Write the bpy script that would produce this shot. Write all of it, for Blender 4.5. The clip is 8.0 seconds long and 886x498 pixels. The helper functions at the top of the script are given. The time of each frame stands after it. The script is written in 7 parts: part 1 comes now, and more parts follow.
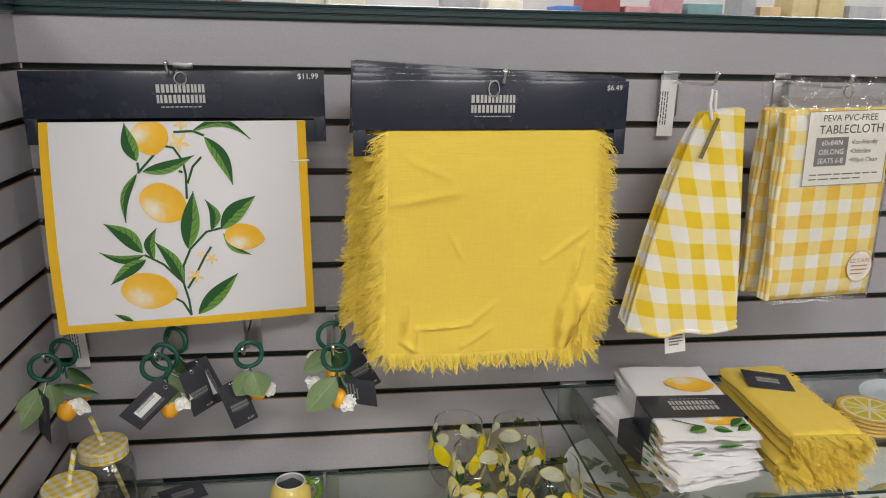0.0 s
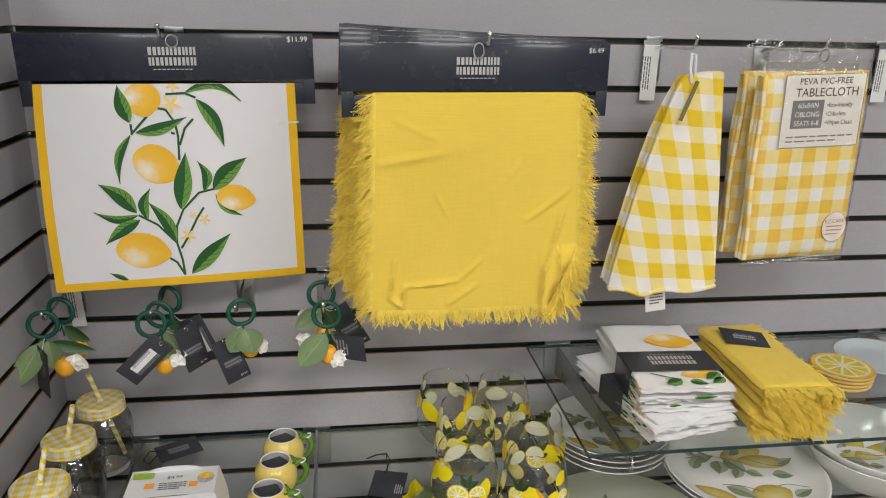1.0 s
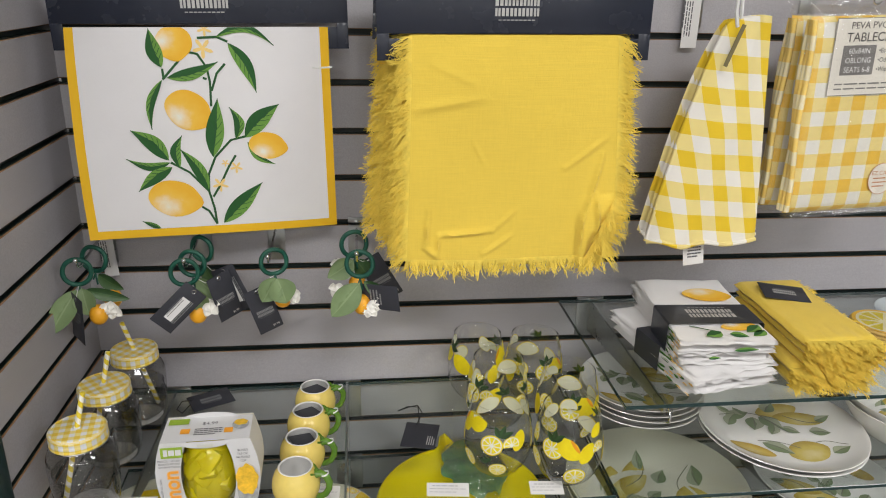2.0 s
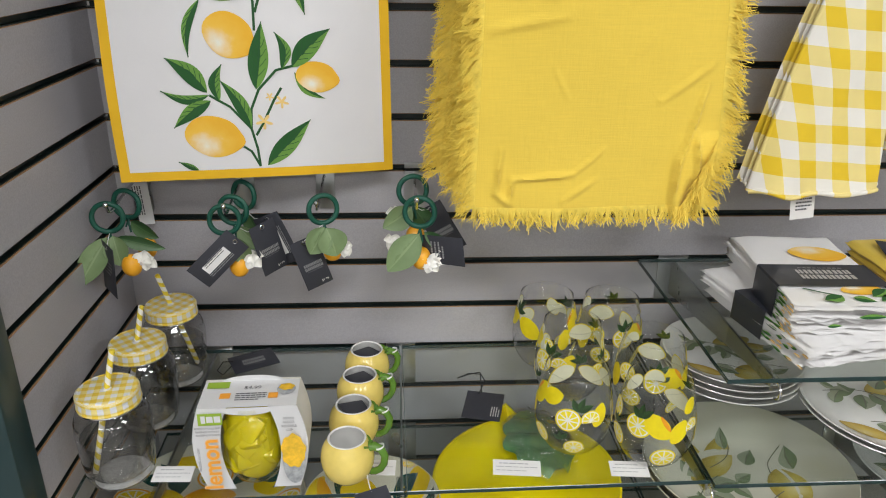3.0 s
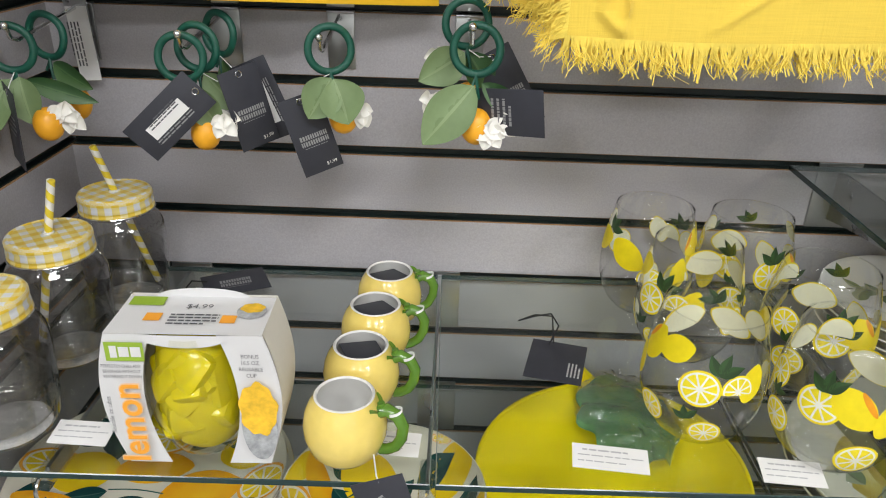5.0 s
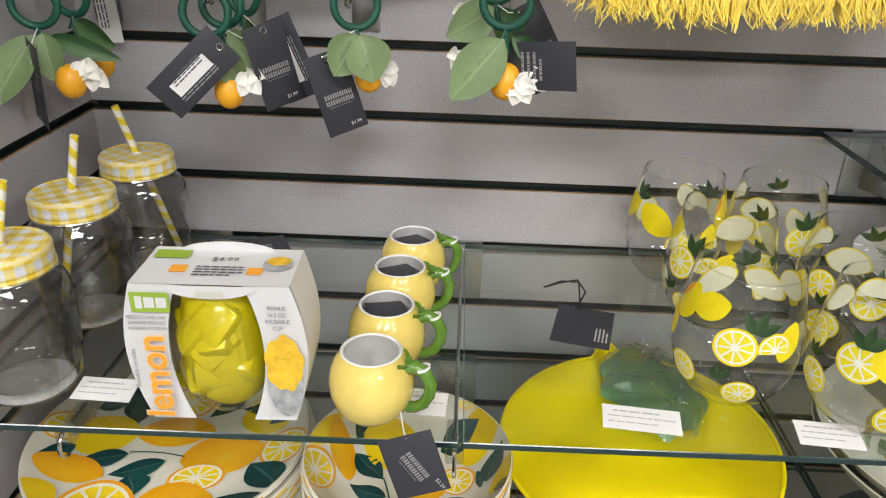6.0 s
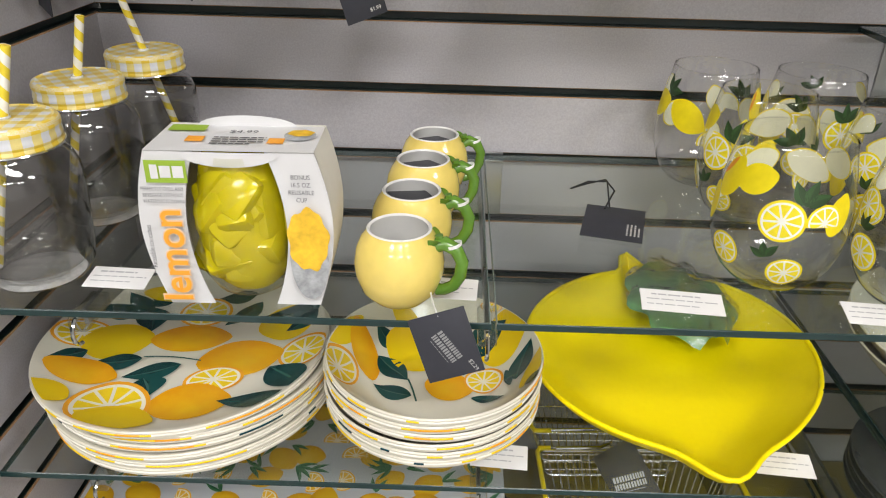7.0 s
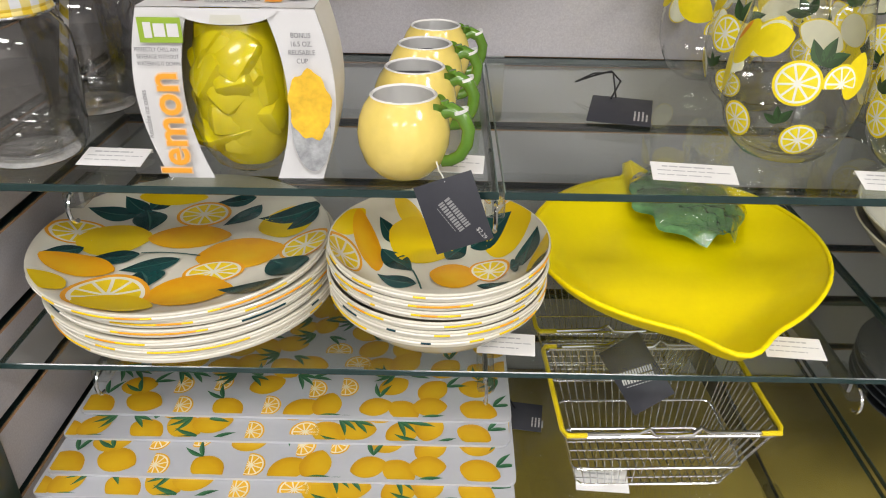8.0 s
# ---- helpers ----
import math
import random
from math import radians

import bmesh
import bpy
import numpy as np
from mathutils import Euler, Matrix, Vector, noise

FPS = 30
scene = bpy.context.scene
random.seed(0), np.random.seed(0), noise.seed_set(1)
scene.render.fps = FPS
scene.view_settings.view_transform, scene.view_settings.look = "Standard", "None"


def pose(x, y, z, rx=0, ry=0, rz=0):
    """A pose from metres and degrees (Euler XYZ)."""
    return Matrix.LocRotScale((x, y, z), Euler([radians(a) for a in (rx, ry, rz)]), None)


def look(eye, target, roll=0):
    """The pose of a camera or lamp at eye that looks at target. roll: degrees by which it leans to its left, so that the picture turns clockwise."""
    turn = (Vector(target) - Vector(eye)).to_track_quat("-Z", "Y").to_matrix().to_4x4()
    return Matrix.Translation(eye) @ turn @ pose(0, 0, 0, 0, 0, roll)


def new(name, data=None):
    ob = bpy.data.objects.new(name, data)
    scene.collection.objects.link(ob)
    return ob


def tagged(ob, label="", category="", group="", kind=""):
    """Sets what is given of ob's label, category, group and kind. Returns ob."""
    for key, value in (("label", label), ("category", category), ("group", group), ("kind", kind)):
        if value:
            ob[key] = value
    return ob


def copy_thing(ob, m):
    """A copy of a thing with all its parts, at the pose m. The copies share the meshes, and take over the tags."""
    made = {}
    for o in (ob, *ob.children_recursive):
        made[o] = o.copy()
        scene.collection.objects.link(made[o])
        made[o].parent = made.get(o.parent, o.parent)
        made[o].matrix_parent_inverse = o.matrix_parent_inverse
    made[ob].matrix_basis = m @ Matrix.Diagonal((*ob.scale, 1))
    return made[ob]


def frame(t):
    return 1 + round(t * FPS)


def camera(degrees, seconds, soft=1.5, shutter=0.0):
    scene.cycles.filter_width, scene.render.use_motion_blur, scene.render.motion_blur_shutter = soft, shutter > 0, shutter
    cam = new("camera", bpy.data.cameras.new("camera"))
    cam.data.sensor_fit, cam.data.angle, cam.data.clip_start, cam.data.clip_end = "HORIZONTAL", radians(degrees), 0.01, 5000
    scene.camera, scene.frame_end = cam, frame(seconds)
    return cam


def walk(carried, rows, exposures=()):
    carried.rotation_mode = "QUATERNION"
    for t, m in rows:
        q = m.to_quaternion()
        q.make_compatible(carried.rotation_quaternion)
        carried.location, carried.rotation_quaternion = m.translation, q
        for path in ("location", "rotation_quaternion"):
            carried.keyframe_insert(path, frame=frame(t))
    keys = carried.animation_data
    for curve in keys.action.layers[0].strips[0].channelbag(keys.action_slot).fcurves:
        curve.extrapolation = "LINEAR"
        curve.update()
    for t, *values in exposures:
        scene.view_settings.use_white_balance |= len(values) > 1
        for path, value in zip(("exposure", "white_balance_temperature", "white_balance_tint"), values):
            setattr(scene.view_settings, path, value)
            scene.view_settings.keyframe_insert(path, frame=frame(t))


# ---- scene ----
cam = camera(62.0, 8.0, soft=1.05)
PATH = [
    (0, (0.457, -1.149, 1.6), (0.718, 0.755, 1.045), 1.3),
    (0.5, (0.46, -1.171, 1.591), (0.735, 0.723, 1.01), 1.3),
    (1, (0.463, -1.187, 1.584), (0.739, 0.697, 0.972), 1.4),
    (1.5, (0.464, -1.193, 1.567), (0.716, 0.685, 0.928), 1.2),
    (1.7, (0.458, -1.191, 1.564), (0.698, 0.682, 0.905), 1.2),
    (2.8, (0.406, -1.089, 1.494), (0.554, 0.752, 0.727), 1.0),
    (3, (0.416, -1.061, 1.482), (0.531, 0.778, 0.703), 0.8),
    (3.5, (0.392, -0.98, 1.419), (0.481, 0.845, 0.606), 1.3),
    (4, (0.398, -0.891, 1.386), (0.439, 0.921, 0.541), 1.6),
    (4.5, (0.42, -0.801, 1.302), (0.441, 1.006, 0.447), 2.0),
    (4.7, (0.426, -0.783, 1.286), (0.43, 1.023, 0.427), 1.9),
    (5.8, (0.415, -0.785, 1.239), (0.373, 1.018, 0.373), 2.0),
    (6, (0.412, -0.787, 1.235), (0.366, 1.012, 0.363), 1.8),
    (6.5, (0.396, -0.792, 1.198), (0.363, 0.993, 0.297), 1.8),
    (7, (0.391, -0.796, 1.154), (0.351, 0.977, 0.23), 1.4),
    (7.5, (0.387, -0.812, 1.128), (0.353, 0.944, 0.173), 1.2),
    (8, (0.384, -0.818, 1.084), (0.363, 0.919, 0.093), 1.0),
]
EXPOSURES = [(0.0, -0.78, 6500, 10), (1.5, -0.66, 6500, 10), (3.0, -0.54, 6280, 8), (4.5, -0.33, 6280, 8), (6.0, -0.20, 6450, 9), (7.0, -0.18, 6500, 10), (8.0, -0.22, 6550, 11)]
walk(cam, [(t, look(eye, target, roll)) for t, eye, target, roll in PATH], EXPOSURES)

# ---- world and lights ----
world = bpy.data.worlds.new("store_air")
scene.world = world
world.use_nodes = True
world.node_tree.nodes["Background"].inputs["Color"].default_value = (0.9, 0.95, 1.0, 1)
world.node_tree.nodes["Background"].inputs["Strength"].default_value = 0.05
LAMP_POWER = 52.0
LAMP_SPOTS = [(x, y) for y in (-5.0, -2.3, 2.2) for x in (-1.3, 0.9, 3.1)]
CEILING = 3.1
for lx, ly in LAMP_SPOTS:
    data = bpy.data.lights.new("ceiling_lamp", "AREA")
    data.shape, data.size, data.size_y = "RECTANGLE", 1.15, 0.5
    data.energy, data.color = LAMP_POWER, (1.0, 0.985, 0.985)
    lamp = new("ceiling_lamp", data)
    lamp.matrix_world = pose(lx, ly, CEILING - 0.06)


# ---- mesh helpers ----
class Mesh:
    """Gathers points, faces, material slots and print coordinates for one mesh."""

    def __init__(self):
        self.v, self.f, self.m, self.uv = [], [], [], []

    def add(self, points, faces, mat=0, uv=None):
        o = len(self.v)
        self.v += [tuple(p) for p in points]
        self.uv += list(uv) if uv else [(0.0, 0.0)] * len(points)
        self.f += [tuple(o + i for i in f) for f in faces]
        self.m += [mat] * len(faces)
        return self

    def grid(self, fn, nu, nv, mat=0, uvfn=None, wrap=False):
        pts, uvs = [], []
        for j in range(nv + 1):
            for i in range(nu if wrap else nu + 1):
                u, v = i / nu, j / nv
                pts.append(fn(u, v))
                uvs.append(uvfn(u, v) if uvfn else (u, v))
        w = nu if wrap else nu + 1
        faces = []
        for j in range(nv):
            for i in range(nu):
                a, b = j * w + i, j * w + (i + 1) % w
                faces.append((a, b, b + w, a + w))
        return self.add(pts, faces, mat, uvs)

    def lathe(self, profile, n=40, mat=0, at=(0, 0, 0)):
        x0, y0, z0 = at
        k = len(profile) - 1

        def fn(u, v):
            r, z = profile[min(k, round(v * k))]
            a = 2 * math.pi * u
            return (x0 + r * math.cos(a), y0 + r * math.sin(a), z0 + z)
        return self.grid(fn, n, k, mat, lambda u, v: (u, v), wrap=True)

    def tube(self, path, r, n=8, mat=0, closed=False, ends=True):
        path = [Vector(p) for p in path]
        k = len(path)
        rad = r if callable(r) else (lambda t: r)
        side = None
        pts, uvs = [], []
        length = 0.0
        for i, p in enumerate(path):
            if closed:
                d = path[(i + 1) % k] - path[i - 1]
            else:
                d = path[min(i + 1, k - 1)] - path[max(i - 1, 0)]
            d.normalize()
            if side is None:
                side = d.orthogonal().normalized()
            side = (side - d * side.dot(d)).normalized()
            up = d.cross(side)
            if i:
                length += (path[i] - path[i - 1]).length
            q = rad(i / max(1, k - 1))
            for j in range(n):
                a = 2 * math.pi * j / n
                pts.append(p + (side * math.cos(a) + up * math.sin(a)) * q)
                uvs.append((j / n, length))
        faces = []
        for i in range(k if closed else k - 1):
            for j in range(n):
                a, b = i * n + j, i * n + (j + 1) % n
                c, e = ((i + 1) % k) * n + (j + 1) % n, ((i + 1) % k) * n + j
                faces.append((a, b, c, e))
        if ends and not closed:
            faces.append(tuple(range(n - 1, -1, -1)))
            faces.append(tuple((k - 1) * n + j for j in range(n)))
        return self.add(pts, faces, mat, uvs)

    def box(self, lo, hi, mat=0, c=0.0):
        """A box with chamfered edges of size c."""
        (x0, y0, z0), (x1, y1, z1) = lo, hi
        if c <= 0:
            p = [(x, y, z) for z in (z0, z1) for y in (y0, y1) for x in (x0, x1)]
            return self.add(p, [(0, 2, 3, 1), (4, 5, 7, 6), (0, 1, 5, 4), (2, 6, 7, 3), (0, 4, 6, 2), (1, 3, 7, 5)], mat)
        bm = bmesh.new()
        bmesh.ops.create_cube(bm, size=1)
        for v in bm.verts:
            v.co = Vector((x0 + (v.co.x + 0.5) * (x1 - x0), y0 + (v.co.y + 0.5) * (y1 - y0), z0 + (v.co.z + 0.5) * (z1 - z0)))
        bmesh.ops.bevel(bm, geom=bm.edges[:], offset=c, segments=2, profile=0.5, affect="EDGES")
        bm.verts.ensure_lookup_table()
        bm.verts.index_update()
        self.add([v.co[:] for v in bm.verts], [[v.index for v in f.verts] for f in bm.faces], mat)
        bm.free()
        return self

    def blob(self, fn, cx, cy, rx, ry, rot=0.0, mat=0, n=22, rings=3, shape=None, uvscale=1.0):
        """A printed motif with a closed outline round its middle, laid on the surface fn(u, v)."""
        c, s = math.cos(radians(rot)), math.sin(radians(rot))
        pts, uvs, faces = [fn(cx, cy)], [(0.0, 0.0)], []
        for k in range(1, rings + 1):
            for i in range(n):
                a = 2 * math.pi * i / n
                q = (shape(a) if shape else 1.0) * k / rings
                x, y = rx * q * math.cos(a), ry * q * math.sin(a)
                pts.append(fn(cx + x * c - y * s, cy + x * s + y * c))
                uvs.append((k / rings * math.cos(a) * uvscale, k / rings * math.sin(a) * uvscale))
        for i in range(n):
            faces.append((0, 1 + i, 1 + (i + 1) % n))
        for k in range(rings - 1):
            for i in range(n):
                a, b = 1 + k * n + i, 1 + k * n + (i + 1) % n
                faces.append((a, a + n, b + n, b))
        return self.add(pts, faces, mat, uvs)

    def leaf(self, fn, x0, y0, x1, y1, w, mat=0, bend=0.0, n=9):
        """A pointed leaf from (x0, y0) to (x1, y1) on the surface fn."""
        dx, dy = x1 - x0, y1 - y0
        ln = math.hypot(dx, dy) or 1e-6
        px, py = -dy / ln, dx / ln

        def g(u, v):
            half = w * 0.5 * math.sin(math.pi * min(1.0, v ** 0.8)) ** 1.05 if 0 < v < 1 else 0.0
            off = bend * ln * math.sin(math.pi * v) + (2 * u - 1) * half
            return fn(x0 + dx * v + px * off, y0 + dy * v + py * off)
        return self.grid(g, 4, n, mat, lambda u, v: (2 * u - 1, v))

    def strip(self, fn, points, w, mat=0):
        """A printed line of width w through the points, on the surface fn."""
        k = len(points)
        pts, faces = [], []
        for i, (x, y) in enumerate(points):
            ax, ay = points[max(0, i - 1)]
            bx, by = points[min(k - 1, i + 1)]
            ln = math.hypot(bx - ax, by - ay) or 1e-6
            px, py = -(by - ay) / ln * w / 2, (bx - ax) / ln * w / 2
            pts += [fn(x + px, y + py), fn(x - px, y - py)]
        for i in range(k - 1):
            faces.append((2 * i, 2 * i + 1, 2 * i + 3, 2 * i + 2))
        return self.add(pts, faces, mat)

    def rect(self, fn, x0, y0, x1, y1, mat=0, n=1):
        return self.grid(lambda u, v: fn(x0 + (x1 - x0) * u, y0 + (y1 - y0) * v), n, n, mat)

    def data(self, name, mats, smooth=40):
        me = bpy.data.meshes.new(name)
        me.from_pydata(self.v, [], self.f)
        for m in mats if isinstance(mats, (list, tuple)) else [mats]:
            me.materials.append(m)
        layer = me.uv_layers.new(name="print")
        index = np.empty(len(me.loops), dtype=np.int32)
        me.loops.foreach_get("vertex_index", index)
        layer.data.foreach_set("uv", np.array(self.uv, dtype=np.float32)[index].ravel())
        me.polygons.foreach_set("material_index", np.array(self.m, dtype=np.int32))
        if smooth:
            me.polygons.foreach_set("use_smooth", np.ones(len(self.f), dtype=bool))
            me.set_sharp_from_angle(angle=radians(smooth))
        me.update()
        return me


def thing(name, label, category, at=(0, 0, 0), turn=(0, 0, 0), group="", kind=""):
    """An empty at a thing's base; its parts hang under it."""
    ob = new(name)
    ob.empty_display_size = 0.02
    ob.matrix_basis = pose(*at, *turn)
    return tagged(ob, label, category, group, kind)


def part(name, mesh, mats, parent=None, label="", smooth=40, at=None):
    """One mesh object under a thing or a part."""
    ob = new(name, mesh if isinstance(mesh, bpy.types.Mesh) else mesh.data(name, mats, smooth))
    ob.parent = parent
    if at is not None:
        ob.matrix_basis = at
    return tagged(ob, label)


def solo(name, mesh, mats, label, category, at=(0, 0, 0), turn=(0, 0, 0), group="", kind="", smooth=40):
    """A thing that is a single mesh."""
    ob = new(name, mesh if isinstance(mesh, bpy.types.Mesh) else mesh.data(name, mats, smooth))
    ob.matrix_basis = pose(*at, *turn)
    return tagged(ob, label, category, group, kind)


TEXTS = {}


def letters(text, size, material, parent, at, name="lettering", align="CENTER", spread=1.0, squeeze=1.0, bold=0.0):
    """Words as a thin mesh in the local xy plane of the pose."""
    key = (text, align, spread, material.name, bold)
    if key not in TEXTS:
        cu = bpy.data.curves.new(name, "FONT")
        cu.body, cu.size, cu.align_x, cu.align_y, cu.space_character = text, 1.0, align, "CENTER", spread
        cu.resolution_u, cu.offset = 3, bold
        ob = bpy.data.objects.new(name, cu)
        me = bpy.data.meshes.new_from_object(ob)
        bpy.data.objects.remove(ob)
        me.materials.clear()
        me.materials.append(material)
        TEXTS[key] = me
    ob = new(name, TEXTS[key])
    ob.parent = parent
    ob.matrix_basis = at @ Matrix.Diagonal((size * squeeze, size, size, 1))
    return ob


# ---- material helpers ----
class Tree:
    """Short calls for building a node material."""

    def __init__(self, name):
        self.mat = bpy.data.materials.new(name)
        self.mat.use_nodes = True
        self.nt = self.mat.node_tree
        self.bsdf = self.nt.nodes["Principled BSDF"]
        self.out = self.nt.nodes["Material Output"]

    def put(self, socket, value):
        if isinstance(value, bpy.types.NodeSocket):
            self.nt.links.new(value, socket)
        elif isinstance(value, (tuple, list)) and len(value) == 3 and socket.type == "RGBA":
            socket.default_value = (*value, 1)
        else:
            socket.default_value = value

    def node(self, kind, **values):
        n = self.nt.nodes.new(kind)
        for k, v in values.items():
            self.put(n.inputs[k], v)
        return n

    def math(self, op, a, b=0.0, c=0.0):
        n = self.nt.nodes.new("ShaderNodeMath")
        n.operation = op
        self.put(n.inputs[0], a)
        self.put(n.inputs[1], b)
        self.put(n.inputs[2], c)
        return n.outputs[0]

    def mix(self, fac, a, b, blend="MIX"):
        n = self.nt.nodes.new("ShaderNodeMix")
        n.data_type, n.blend_type = "RGBA", blend
        self.put(n.inputs[0], fac)
        self.put(n.inputs[6], a)
        self.put(n.inputs[7], b)
        return n.outputs[2]

    def coords(self):
        tc = self.nt.nodes.new("ShaderNodeTexCoord").outputs["Object"]
        info = self.nt.nodes.new("ShaderNodeObjectInfo").outputs["Random"]
        n = self.nt.nodes.new("ShaderNodeVectorMath")
        n.operation = "ADD"
        self.put(n.inputs[0], tc)
        self.nt.links.new(self.math("MULTIPLY", info, 7.0), n.inputs[1])
        return n.outputs[0]

    def noise(self, scale, detail=3.0, vec=None, rough=0.55):
        n = self.node("ShaderNodeTexNoise", Scale=scale, Detail=detail, Roughness=rough)
        self.put(n.inputs["Vector"], vec if vec is not None else self.coords())
        return n.outputs["Fac"]

    def uv(self):
        n = self.nt.nodes.new("ShaderNodeUVMap")
        n.uv_map = "print"
        s = self.nt.nodes.new("ShaderNodeSeparateXYZ")
        self.nt.links.new(n.outputs[0], s.inputs[0])
        return s.outputs[0], s.outputs[1]

    def shade(self, color, var=0.1, scale=12.0, fine=180.0):
        """The colour with blotches at two scales."""
        big = self.math("MULTIPLY_ADD", self.noise(scale, 3.0), 2 * var, 1 - var)
        small = self.math("MULTIPLY_ADD", self.noise(fine, 2.0), var, 1 - var / 2)
        k = self.math("MULTIPLY", big, small)
        n = self.nt.nodes.new("ShaderNodeVectorMath")
        n.operation = "SCALE"
        self.put(n.inputs[0], color)
        self.put(n.inputs["Scale"], k)
        return n.outputs[0]

    def bump(self, height, strength=0.2, dist=0.001):
        n = self.node("ShaderNodeBump", Strength=strength, Distance=dist, Height=height)
        self.put(self.bsdf.inputs["Normal"], n.outputs[0])

    def set(self, **values):
        for k, v in values.items():
            self.put(self.bsdf.inputs[k.replace("_", " ")], v)
        return self


def surface(name, color, rough=0.5, metal=0.0, var=0.08, scale=12.0, fine=180.0, bump=0.0, bscale=300.0, dist=0.0006, spec=0.5, coat=0.0, sheen=0.0, trans=0.0):
    t = Tree(name)
    t.set(Base_Color=t.shade(color, var, scale, fine), Metallic=metal, Specular_IOR_Level=spec)
    t.set(Roughness=t.math("MULTIPLY_ADD", t.noise(scale * 2.3), 0.16, max(0.02, rough - 0.08)))
    if coat:
        t.set(Coat_Weight=coat, Coat_Roughness=0.08)
    if sheen:
        t.set(Sheen_Weight=sheen, Sheen_Roughness=0.5)
    if trans:
        t.set(Subsurface_Weight=trans)
        t.bsdf.inputs["Subsurface Radius"].default_value = (0.004, 0.003, 0.001)
    if bump:
        t.bump(t.noise(bscale, 3.0), bump, dist)
    return t.mat


def thin_glass(name, tint=(0.97, 0.985, 0.975), rough=0.02, gloss=1.0, bump=0.0, bscale=60.0, base=0.0):
    """Clear thin glass or film: light passes, and the surface mirrors by the angle."""
    t = Tree(name)
    nt = t.nt
    clear = nt.nodes.new("ShaderNodeBsdfTransparent")
    clear.inputs[0].default_value = (*tint, 1)
    shine = nt.nodes.new("ShaderNodeBsdfGlossy")
    shine.inputs["Roughness"].default_value = rough
    fres = nt.nodes.new("ShaderNodeLayerWeight")
    fres.inputs["Blend"].default_value = 0.5
    if bump:
        b = t.node("ShaderNodeBump", Strength=bump, Distance=0.004, Height=t.noise(bscale, 3.0))
        nt.links.new(b.outputs[0], shine.inputs["Normal"])
        nt.links.new(b.outputs[0], fres.inputs["Normal"])
    steep = t.math("MULTIPLY_ADD", t.math("POWER", fres.outputs["Facing"], 5.0), 0.95, 0.042)
    fac = t.math("MULTIPLY_ADD", steep, gloss, base)
    mixer = nt.nodes.new("ShaderNodeMixShader")
    nt.links.new(fac, mixer.inputs[0])
    nt.links.new(clear.outputs[0], mixer.inputs[1])
    nt.links.new(shine.outputs[0], mixer.inputs[2])
    nt.links.new(mixer.outputs[0], t.out.inputs["Surface"])
    return t.mat


def gingham(name, full, half, white, period, weave=900.0, rough=0.8):
    """Woven checks: the print coordinates are metres."""
    t = Tree(name)
    u, v = t.uv()
    a = t.math("LESS_THAN", t.math("FRACT", t.math("DIVIDE", u, period)), 0.5)
    b = t.math("LESS_THAN", t.math("FRACT", t.math("DIVIDE", v, period)), 0.5)
    n = t.math("ADD", a, b)
    col = t.mix(t.math("GREATER_THAN", n, 0.5), white, half)
    col = t.mix(t.math("GREATER_THAN", n, 1.5), col, full)
    k = t.math("MULTIPLY_ADD", t.noise(30.0), 0.12, 0.94)
    s = t.nt.nodes.new("ShaderNodeVectorMath")
    s.operation = "SCALE"
    t.put(s.inputs[0], col)
    t.put(s.inputs["Scale"], k)
    t.set(Base_Color=s.outputs[0], Roughness=rough, Sheen_Weight=0.1)
    t.bump(t.noise(weave, 2.0), 0.25, 0.0004)
    return t.mat


def fruit_print(name, rim, mid, core, rough=0.5, grain=0.25, coat=0.0, bloom=(0.0, -0.35)):
    """A painted lemon: darker rim, pale bloom off its middle, brush grain."""
    t = Tree(name)
    u, v = t.uv()
    r = t.math("SQRT", t.math("ADD", t.math("POWER", t.math("SUBTRACT", u, bloom[0]), 2.0), t.math("POWER", t.math("SUBTRACT", v, bloom[1]), 2.0)))
    r = t.math("ADD", r, t.math("MULTIPLY_ADD", t.noise(70.0, 4.0), grain, -grain / 2))
    inner = t.math("SMOOTH_MIN", t.math("MULTIPLY", r, 1.5), 1.0, 0.2)
    col = t.mix(inner, core, mid)
    edge = t.math("MULTIPLY", t.math("SUBTRACT", r, 0.75), 2.2)
    edge = t.math("MINIMUM", t.math("MAXIMUM", edge, 0.0), 1.0)
    col = t.mix(edge, col, rim)
    t.set(Base_Color=col, Roughness=rough)
    if coat:
        t.set(Coat_Weight=coat, Coat_Roughness=0.06)
    return t.mat


def slice_print(name, rind, pith, flesh, n=9, rough=0.5, coat=0.0):
    """A painted citrus slice: rind, pith and wedges between pale spokes."""
    t = Tree(name)
    u, v = t.uv()
    r = t.math("SQRT", t.math("ADD", t.math("POWER", u, 2.0), t.math("POWER", v, 2.0)))
    ang = t.math("FRACT", t.math("MULTIPLY", t.math("ADD", t.math("ARCTAN2", v, u), 3.1416), n / 6.2832))
    off = t.math("ABSOLUTE", t.math("SUBTRACT", ang, 0.5))
    wedge = t.math("LESS_THAN", t.math("MULTIPLY_ADD", t.math("DIVIDE", 0.07, t.math("MAXIMUM", r, 0.08)), 1.0, off), 0.5)
    inside = t.math("LESS_THAN", r, 0.78)
    full = t.math("MULTIPLY", wedge, inside)
    col = t.mix(full, pith, t.shade(flesh, 0.15, 60.0, 300.0))
    col = t.mix(t.math("GREATER_THAN", r, 0.88), col, rind)
    t.set(Base_Color=col, Roughness=rough)
    if coat:
        t.set(Coat_Weight=coat, Coat_Roughness=0.06)
    return t.mat


